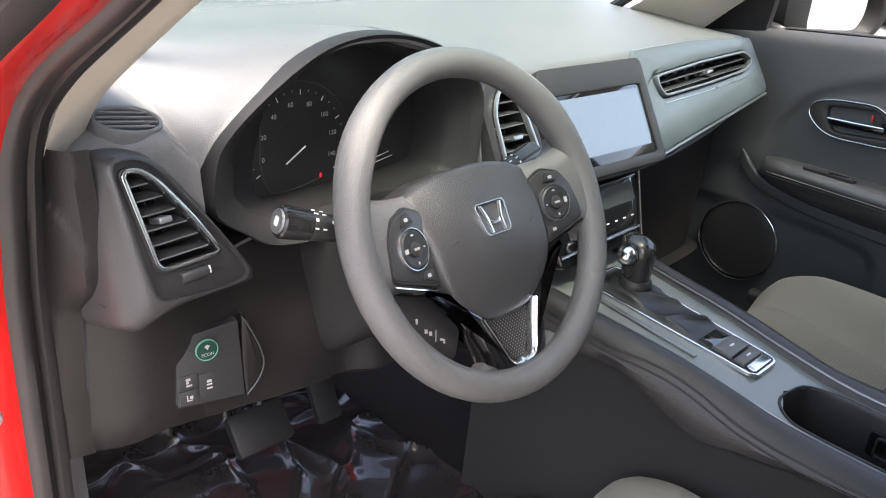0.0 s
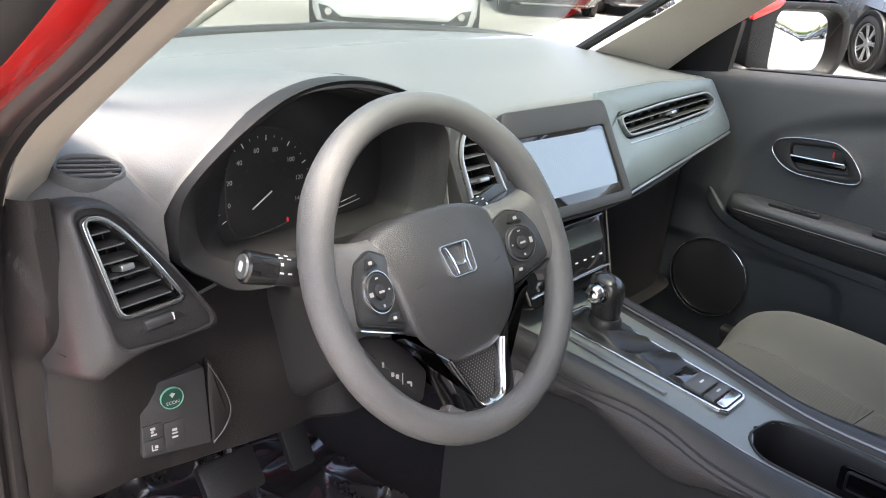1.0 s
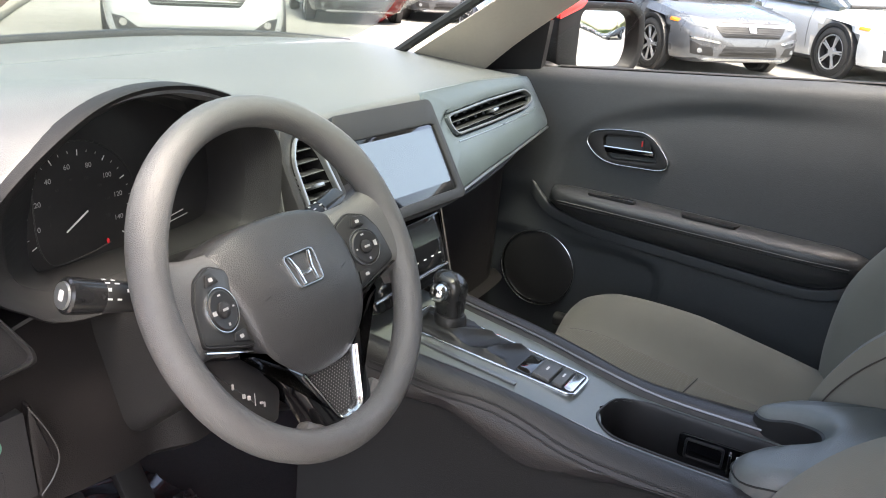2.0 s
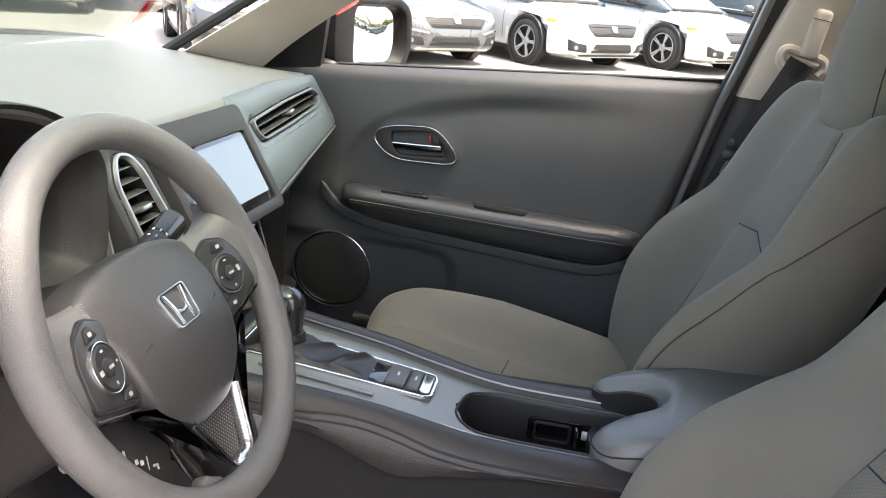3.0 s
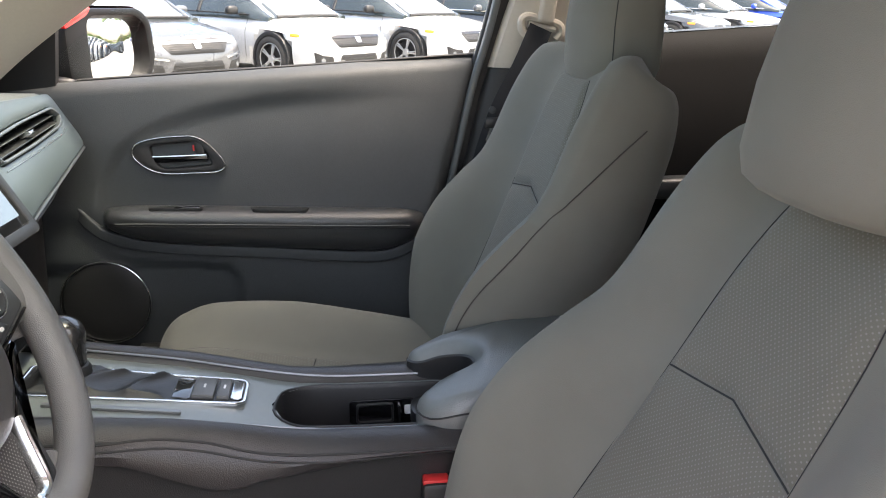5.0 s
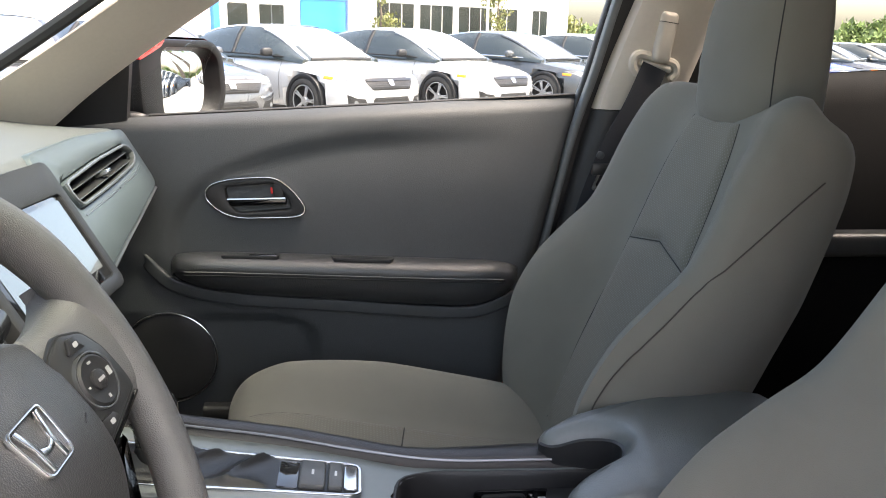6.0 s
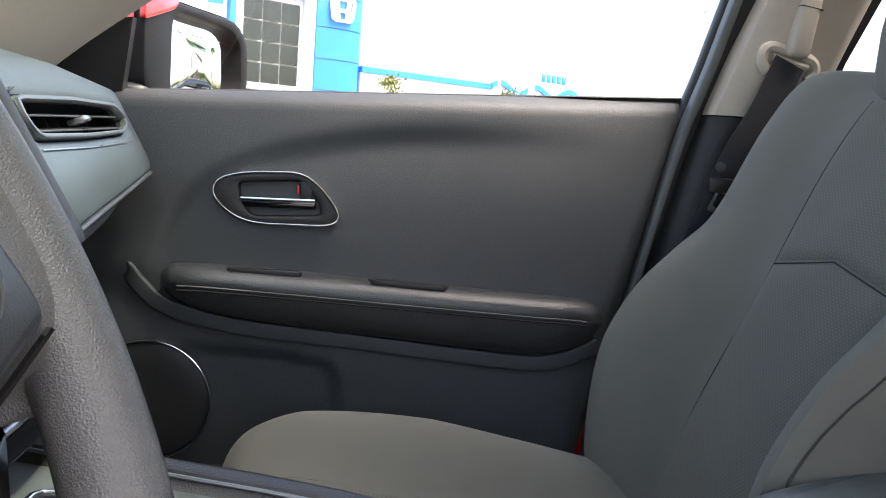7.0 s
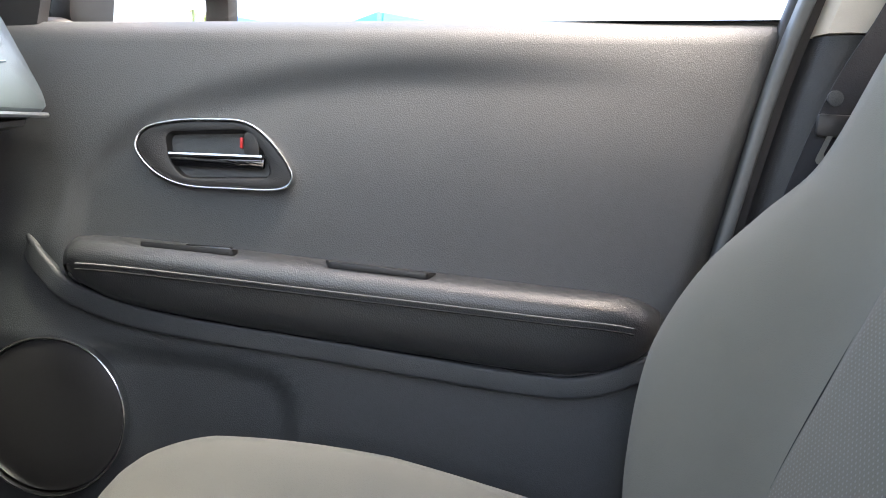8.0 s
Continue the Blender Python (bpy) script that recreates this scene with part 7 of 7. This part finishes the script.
        if face != "wide":
            fog = [(sg * 0.48, 0.27), (sg * 0.74, 0.29), (sg * 0.765, 0.45), (sg * 0.66, 0.40), (sg * 0.52, 0.385)]
            part("fog_surround", patch(bvh, fog, (0, -1, 0), 0.006), BLACK, car)
            part("fog_lamp", patch(bvh, circle(0.030, 20, sg * 0.66, 0.335), (0, -1, 0), 0.012), LAMP, car)
        else:
            part("fog_lamp", patch(bvh, circle(0.036, 20, sg * 0.66, 0.335), (0, -1, 0), 0.022), CHROME, car)
        if face == "chrome":
            part("chrome_line", patch(bvh, [(sg * 0.44, 0.425), (sg * 0.76, 0.47), (sg * 0.77, 0.50), (sg * 0.44, 0.45)], (0, -1, 0), 0.016), CHROME, car)
        part("tail_lamp", patch(bvh, [(sg * 0.42, 0.84), (sg * 0.74, 0.80), (sg * 0.76, 0.92), (sg * 0.42, 0.90)], (0, 1, 0), 0.006), REDPLASTIC, car)
    grille = part("grille", patch(bvh, [(-0.40, 0.50), (0.40, 0.50), (0.50, 0.62), (0.42, 0.675), (-0.42, 0.675), (-0.50, 0.62)], (0, -1, 0), 0.008), BLACK, car, "black front grille")
    part("grille_bar", patch(bvh, [(-0.50, 0.63), (0.50, 0.63), (0.50, 0.665), (-0.50, 0.665)], (0, -1, 0), 0.02), CHROME if face == "chrome" else GLOSS, grille)
    for gz in (0.525, 0.55, 0.575, 0.60):
        part("grille_slat", patch(bvh, [(-0.42, gz - 0.004), (0.42, gz - 0.004), (0.42, gz + 0.004), (-0.42, gz + 0.004)], (0, -1, 0), 0.014), TRIMLINE if face == "wide" else HARD, grille)
    part("badge", patch(bvh, [(-0.045, 0.565), (0.045, 0.565), (0.055, 0.645), (-0.055, 0.645)], (0, -1, 0), 0.03), CHROME, grille, "chrome badge")
    if face == "wide":
        part("lower_bumper", patch(bvh, [(-0.60, 0.232), (0.60, 0.232), (0.56, 0.292), (-0.56, 0.292)], (0, -1, 0), 0.010), DARKGREY, car, "dark grey lower bumper")
        for sg in (-1, 1):
            part("fog_surround", patch(bvh, [(sg * 0.50, 0.240), (sg * 0.73, 0.255), (sg * 0.765, 0.40), (sg * 0.66, 0.385), (sg * 0.54, 0.30)], (0, -1, 0), 0.008), DARKGREY, car, "dark grey fog lamp surround")
    else:
        part("lower_intake", patch(bvh, [(-0.42, 0.27), (0.42, 0.27), (0.36, 0.40), (-0.36, 0.40)], (0, -1, 0), 0.006), BLACK, car)
        for gz in (0.30, 0.335, 0.37):
            part("intake_slat", patch(bvh, [(-0.38, gz - 0.004), (0.38, gz - 0.004), (0.38, gz + 0.004), (-0.38, gz + 0.004)], (0, -1, 0), 0.012), HARD, car)
    part("chin", patch(bvh, [(-0.62, 0.215), (0.62, 0.215), (0.60, 0.245), (-0.60, 0.245)], (0, -1, 0), 0.02), BLACK if face == "sport" else SILVER, car)
    part("wiper_tray", tube([(-0.62, 1.22, 0.915), (0, 1.28, 0.925), (0.62, 1.22, 0.915)], 0.02, 6), BLACK, car)
    return car


def rrect_at(cx, cy, w, h, r):
    return [(cx + x, cy + y) for x, y in rrect(w, h, r, 3)]


def nose_at(x, y, deg):
    """The pose of a car whose nose stands at (x, y) and points deg from the x axis."""
    a = radians(deg)
    return pose(x - 2.235 * math.cos(a), y - 2.235 * math.sin(a), 0, 0, 0, deg - 90)


hatch_white = parked_car("pale silver hatchback with gloss black trim, parked in a row", HATCH_PAINT, "hatch", "sport")
sedan_silver = parked_car("metallic grey saloon with chrome grille bar, parked in a row", SILVER_PAINT, "sedan", "chrome")
dark_car = parked_car("dark grey saloon with chrome trim, parked in a row", DARK_PAINT, "sedan", "chrome")
blue_car = parked_car("bright blue saloon parked in a row", BLUE_PAINT, "sedan", "chrome")
sedan_white = parked_car("white saloon with chrome trim, parked in a row", WHITE_PAINT, "sedan", "chrome")
HEAD = 226.0
STEP = (1.38, -2.05)
ROW0 = (11.25, -0.62)  # nose of the first white hatchback


def in_row(k):
    return nose_at(ROW0[0] + STEP[0] * k, ROW0[1] + STEP[1] * k, HEAD)


for ob, first, more in ((hatch_white, 0, (1, 10, 16)), (sedan_silver, -1, (7, 12, 15)), (dark_car, 2, (4, 8, 13)), (blue_car, 6, (18,)), (sedan_white, 3, (5, 9, 11, 14, 17))):
    ob.matrix_basis = in_row(first)
    for k in more:
        copy_thing(ob, in_row(k))
# cars ahead of the bonnet
wide_white = parked_car("white crossover with a dark grey lower bumper, facing the bonnet", WHITE_PAINT, "suv", "wide")
wide_white.matrix_basis = nose_at(5.90, 6.75, 227) @ Matrix.Scale(1.16, 4)
copy_thing(dark_car, nose_at(7.5, 3.0, 212))
copy_thing(dark_car, nose_at(11.2, 8.3, 226))
copy_thing(dark_car, nose_at(13.3, 7.6, 226))
copy_thing(sedan_silver, nose_at(15.6, 9.8, 226))
# a second row far behind, seen past the rear window
for k in range(9):
    src = (sedan_white, sedan_silver, dark_car)[k % 3]
    copy_thing(src, nose_at(33 + 1.5 * k, -14 - 2.4 * k, 210))
# a row behind our own car, seen in the mirror
for k in range(12):
    src = (sedan_silver, dark_car, sedan_white)[k % 3]
    copy_thing(src, nose_at(12.5 + 0.25 * k, -21 - 2.9 * k, 200))

# planter with bark mulch and a concrete kerb, ahead on the left
MULCH = surface("bark_mulch", (0.075, 0.050, 0.036), 0.95, var=0.7, scale=9, grain=1.0, grain_scale=40)
KERB = surface("kerb_concrete", (0.27, 0.25, 0.215), 0.9, var=0.25, scale=3, grain=0.6, grain_scale=90)
kerb_line = smooth_path([(-1.0, 7.9, 0.06), (1.6, 7.65, 0.06), (3.0, 7.85, 0.06), (3.95, 8.45, 0.06), (5.5, 10.3, 0.06), (8.7, 14.2, 0.06), (11.5, 17.5, 0.06)], 8)
kerb = solo("kerb", bar(kerb_line, 0.20, 0.14, (0, 0, 1)), KERB, "pale concrete kerb round a planting bed", "kerb", kind="structure")
bed = Geo([(p.x, p.y, 0.09) for p in kerb_line] + [(11.5, 24, 0.09), (-1.0, 24, 0.09)], [tuple(range(len(kerb_line) + 2))])
solo("planting_bed", bed, MULCH, "planting bed of brown bark mulch", "planting bed", kind="structure")
rng = random.Random(4)
chips = Geo()
for i in range(1500):
    y = rng.uniform(7.9, 13.5)
    x = rng.uniform(-0.8, 6.0)
    if x > interp(y, [(7.9, 2.4), (8.6, 3.7), (10.3, 5.2), (14.2, 8.4)])[0]:
        continue
    chips.add(box(rng.uniform(0.03, 0.10), rng.uniform(0.015, 0.04), 0.012, (0, 0, 0), 0, pose(x, y, 0.097, rng.uniform(-25, 25), rng.uniform(-25, 25), rng.uniform(0, 180))))
solo("bark_chips", chips, MULCH, "loose brown bark chips in the bed", "bark", kind="stuff")

# ---- showroom across the lot ----
WALLW = surface("white_render", (0.78, 0.78, 0.76), 0.8, var=0.05, scale=1.5)
BLUEW = surface("blue_cladding", (0.02, 0.20, 0.72), 0.45, var=0.06, scale=0.8)
TINT = surface("tinted_panes", (0.022, 0.028, 0.028), 0.08, var=0.3, scale=0.6, spec=0.5)
UF = Matrix.Translation((45.0, 0.5, 0)) @ Matrix.Rotation(math.atan2(-0.832, 0.555), 4, "Z")  # x runs along the front, y to its back
shop = thing("showroom", label="white showroom with blue tower and wavy blue roof edge", category="building", m=UF)


def wallbox(u0, u1, z0, z1, depth, mat_, name, parent=shop, proud=0.0, bev=0.0, label=""):
    return part(name, box(u1 - u0, depth, z1 - z0, ((u0 + u1) / 2, depth / 2 - proud, (z0 + z1) / 2), bev, UF), mat_, parent, label)


low = wallbox(0.0, 17.3, 0, 4.55, 14, WALLW, "wall")
band = wallbox(0.0, 9.6, 4.40, 4.72, 14.2, BLUEW, "roof_edge", proud=0.12)
wave = []
for i in range(41):
    u = 9.5 + 7.9 * i / 40
    z = 4.60 + 0.28 * math.sin((u - 9.5) / 7.9 * 2.5 * 2 * math.pi)
    wave.append((u, z))
part("wavy_roof_edge", loft([[(u, -0.16, z - 0.16), (u, -0.16, z + 0.16), (u, 0.05, z + 0.16), (u, 0.05, z - 0.16)] for u, z in wave]).at(UF), BLUEW, shop, "blue wavy roof edge")
part("upper_wall", loft([[(u, 0.0, 4.5), (u, 0.0, z), (u, 0.3, z), (u, 0.3, 4.5)] for u, z in wave]).at(UF), WALLW, shop)


def window(u0, u1, z0, z1, cols, rows):
    w = part("window", ring([(u0 - 0.07, z0 - 0.07), (u1 + 0.07, z0 - 0.07), (u1 + 0.07, z1 + 0.07), (u0 - 0.07, z1 + 0.07)], [(u0, z0), (u1, z0), (u1, z1), (u0, z1)], -0.05, 0.06, 0.01, UF @ pose(0, 0, 0, 90), 48), WALLW, shop)
    for i in range(cols):
        for j in range(rows):
            a, b = u0 + (u1 - u0) * i / cols, u0 + (u1 - u0) * (i + 1) / cols
            c, d = z0 + (z1 - z0) * j / rows, z0 + (z1 - z0) * (j + 1) / rows
            part("pane", box(b - a - 0.08, 0.03, d - c - 0.08, ((a + b) / 2, -0.02, (c + d) / 2), 0, UF), TINT, w)


for u0, u1, cols in ((1.8, 4.4, 3), (4.8, 7.3, 3), (7.7, 10.4, 3), (10.8, 12.6, 2), (13.9, 15.3, 2)):
    window(u0, u1, 0.8, 3.3, cols, 1)
# blue curved tower
tower_rings = []
for z in (0, 3.3, 6.6, 9.6):
    tower_rings.append([(u, y, z) for u, y in [(-3.1, 0.2), (-3.1, -0.35), (-2.2, -0.55), (-1.3, -0.55), (-0.5, -0.30), (0.05, 0.30), (0.3, 1.3), (0.3, 5), (-3.1, 5)]])
tower = part("tower", loft([smooth for smooth in tower_rings]).at(UF), BLUEW, shop, "blue clad tower", sharp=60)
for z in (1.6, 3.2, 4.8, 6.4, 8.0):
    part("joint", tube([(UF @ Vector(p)) for p in ((-3.1, -0.36, z), (-2.2, -0.56, z), (-1.3, -0.56, z), (-0.5, -0.31, z), (0.05, 0.29, z))], 0.015, 4), HARD, tower)
sign = part("sign", ring(rpoly([(-0.80, 0.62), (0.80, 0.62), (0.62, -0.62), (-0.62, -0.62)], 0.28), rpoly([(-0.62, 0.46), (0.62, 0.46), (0.47, -0.48), (-0.47, -0.48)], 0.2), 0, 0.16, 0.03, UF @ pose(-1.75, -0.56, 7.35, 90)), WALLW, tower, "white emblem frame")
for s in (-1, 1):
    part("sign_bar", prism([(s * 0.50, 0.5), (s * 0.26, 0.5), (s * 0.16, -0.52), (s * 0.38, -0.52)], 0, 0.14, 0.02, UF @ pose(-1.75, -0.56, 7.35, 90)), WALLW, sign)
part("sign_bar", prism([(-0.3, -0.12), (0.3, -0.12), (0.3, 0.06), (-0.3, 0.06)], 0, 0.14, 0.02, UF @ pose(-1.75, -0.56, 7.35, 90)), WALLW, sign)
# window wall with a white column beside the tower
wallbox(-3.7, -3.1, 0, 9.6, 4, WALLW, "column", proud=0.25)
wallbox(-7.4, -3.7, 7.6, 9.6, 5, BLUEW, "parapet", proud=0.2)
wallbox(-7.4, -3.7, 0, 7.6, 4.8, WALLW, "wall", proud=-0.1)
window(-7.0, -3.9, 3.2, 7.3, 3, 4)
window(-7.0, -5.9, 0.2, 2.9, 1, 1)
window(-5.3, -3.9, 0.2, 2.9, 2, 1)
wallbox(-7.7, -7.4, 0, 9.6, 4, BLUEW, "column", proud=0.1)
wallbox(-30, -7.7, 0, 7.9, 8, WALLW, "wall", proud=-0.3)
wallbox(-30, -7.7, 7.9, 8.25, 8.2, BLUEW, "roof_edge", proud=-0.2)
window(-12.0, -10.2, 0.6, 3.0, 2, 1)
# sign writing as plain blue bars
for i in range(5):
    wallbox(-12.6 + 0.98 * i, -11.85 + 0.98 * i, 6.75, 7.35, 0.1, BLUEW, "sign_bar", proud=-0.25)
for i in range(5):
    part("roof_sign_bar", box(0.34, 0.08, 0.5, (14.0 + 0.48 * i, -0.1, 5.55), 0.02, UF), BLUEW, shop)

# lamp posts and a flagpole
POLE = surface("pole_paint", (0.62, 0.62, 0.60), 0.6, var=0.08)
for px, py, h, r in ((37.0, -7.4, 13.0, 0.16), (60, -24.5, 12.0, 0.10), (26.0, -4.2, 9.5, 0.05)):
    lp = thing("street_lamp", (px, py, 0), "tall pale lot lamp post with a flat head", "lamp post", "lot lamps")
    part("pole", tube([(px, py, 0), (px, py, h)], [r, r * 0.7], 12), POLE, lp)
    part("lamp_head", box(1.6, 0.35, 0.12, (px, py, h), 0.04), POLE, lp)

# ---- trees ----
BARK = surface("bark", (0.16, 0.12, 0.09), 0.9, var=0.3, scale=12, grain=1.0, grain_scale=60)


def leaf_material(name, col):
    m, n, l, b = nodes_of(name)
    info = n.new("ShaderNodeNewGeometry")
    mix = n.new("ShaderNodeMix")
    mix.data_type = "RGBA"
    mix.inputs[6].default_value, mix.inputs[7].default_value = (*[c * 0.6 for c in col], 1), (*[c * 1.5 for c in col], 1)
    l.new(info.outputs["Random Per Island"], mix.inputs[0])
    l.new(mix.outputs[2], b.inputs["Base Color"])
    b.inputs["Roughness"].default_value = 0.6
    return m


LEAF = leaf_material("leaves", (0.11, 0.16, 0.045))
LEAF2 = leaf_material("young_leaves", (0.16, 0.17, 0.05))


def tree(x, y, h, spread, count, leafmat, leaf, trunk_share, label, seed, name="tree"):
    rnd = random.Random(seed)
    t = thing(name, (x, y, 0), label, "tree", "trees")
    base, r = Vector((x, y, 0)), h * 0.018
    top = base + Vector((rnd.uniform(-0.1, 0.1) * h, rnd.uniform(-0.1, 0.1) * h, h * 0.92))
    trunk = [base.lerp(top, s) + Vector((rnd.uniform(-1, 1), rnd.uniform(-1, 1), 0)) * h * 0.012 for s in (0, 0.2, 0.4, 0.6, 0.8, 1)]
    part("trunk", tube(trunk, [r * k for k in (1.3, 1, 0.85, 0.65, 0.4, 0.15)], 8), BARK, t)
    tips, limbs = [], Geo()
    for i in range(12):
        s = rnd.uniform(trunk_share, 0.92)
        a = rnd.uniform(0, 2 * math.pi)
        start = base.lerp(top, s)
        reach = spread * (1.15 - 0.6 * s) * rnd.uniform(0.6, 1.0)
        end = start + Vector((math.cos(a) * reach, math.sin(a) * reach, reach * rnd.uniform(0.2, 0.7)))
        mid = start.lerp(end, 0.5) + Vector((0, 0, 0.08 * reach))
        limbs.add(tube([start, mid, end], [r * 0.4, r * 0.25, r * 0.08], 5))
        tips += [mid, end, start.lerp(end, 0.75)]
    part("limb", limbs, BARK, t)
    g = Geo()
    for i in range(count):
        c = rnd.choice(tips) + Vector((rnd.gauss(0, 1), rnd.gauss(0, 1), rnd.gauss(0, 0.8))) * spread * 0.22
        m = Matrix.Translation(c) @ Euler((rnd.uniform(0, 6), rnd.uniform(0, 6), rnd.uniform(0, 6))).to_matrix().to_4x4()
        q = leaf * rnd.uniform(0.6, 1.3)
        k = len(g.v)
        g.v += [m @ Vector(p) for p in ((-q, 0, 0), (0, -q * 0.5, 0.1 * q), (q, 0, 0), (0, q * 0.5, 0.1 * q))]
        g.f.append((k, k + 1, k + 2, k + 3))
    part("crown", g, leafmat, t)
    return t


for i, (u, h) in enumerate(((0.7, 4.6), (9.0, 4.4))):
    p = UF @ Vector((u, -2.2, 0))
    tree(p.x, p.y, h, 1.0, 900, LEAF2, 0.10, 0.35, "young slender tree with sparse leaves before the showroom", 20 + i)
rnd = random.Random(9)
for i in range(14):
    a = radians(-14 - 3.6 * i + rnd.uniform(-1, 1))
    d = rnd.uniform(85, 110)
    tree(d * math.cos(a), d * math.sin(a), rnd.uniform(3.2, 5.0), 2.6, 1500, LEAF if i % 2 else LEAF2, 0.32, 0.2, "leafy green tree at the far edge of the lot", 40 + i)
for i, (x, y) in enumerate(((38, -50), (43, -55), (40, -60), (52, -57))):
    t = thing("palm_tree", (x, y, 0), "tall palm tree beyond the lot", "palm tree", "palms")
    h = 15 + 1.5 * (i % 3)
    part("trunk", tube([(x, y, 0), (x + 0.3, y, h * 0.5), (x, y + 0.2, h)], [0.26, 0.2, 0.16], 8), BARK, t)
    g = Geo()
    for k in range(26):
        a, e = k * 2.4, rnd.uniform(-0.9, 0.8)
        d = Vector((math.cos(a), math.sin(a), 0))
        s = Vector((-d.y, d.x, 0))
        prev = []
        for q in range(7):
            f = q / 6
            p = Vector((x, y + 0.2, h)) + d * 2.6 * f * math.cos(e * 0.6) + Vector((0, 0, 2.2 * f * math.sin(e) - 1.9 * f * f))
            w = 0.34 * (1 - abs(2 * f - 0.8) * 0.7)
            prev.append([p - s * w - Vector((0, 0, 0.15)), p, p + s * w - Vector((0, 0, 0.15))])
        g.add(loft(prev, closed=False))
    part("crown", g, LEAF, t)

# low line of far trees round the horizon
g = Geo()
rnd = random.Random(3)
for i in range(9000):
    a = rnd.uniform(0, 2 * math.pi)
    d = rnd.uniform(170, 200)
    hmax = 5 + 2.0 * noise.noise(Vector((a * 9, 0.3, 0))) + 2.0 * noise.noise(Vector((a * 41, 2.3, 0)))
    c = Vector((d * math.cos(a), d * math.sin(a), rnd.uniform(0, 1) ** 0.7 * hmax))
    m = Matrix.Translation(c) @ Euler((rnd.uniform(0, 6), rnd.uniform(0, 6), rnd.uniform(0, 6))).to_matrix().to_4x4()
    q = rnd.uniform(0.8, 2.0)
    k = len(g.v)
    g.v += [m @ Vector(p) for p in ((-q, 0, 0), (0, -q * 0.8, 0), (q, 0, 0), (0, q * 0.8, 0))]
    g.f.append((k, k + 1, k + 2, k + 3))
solo("far_trees", g, LEAF, "distant belt of green trees on the horizon", "trees", kind="stuff")
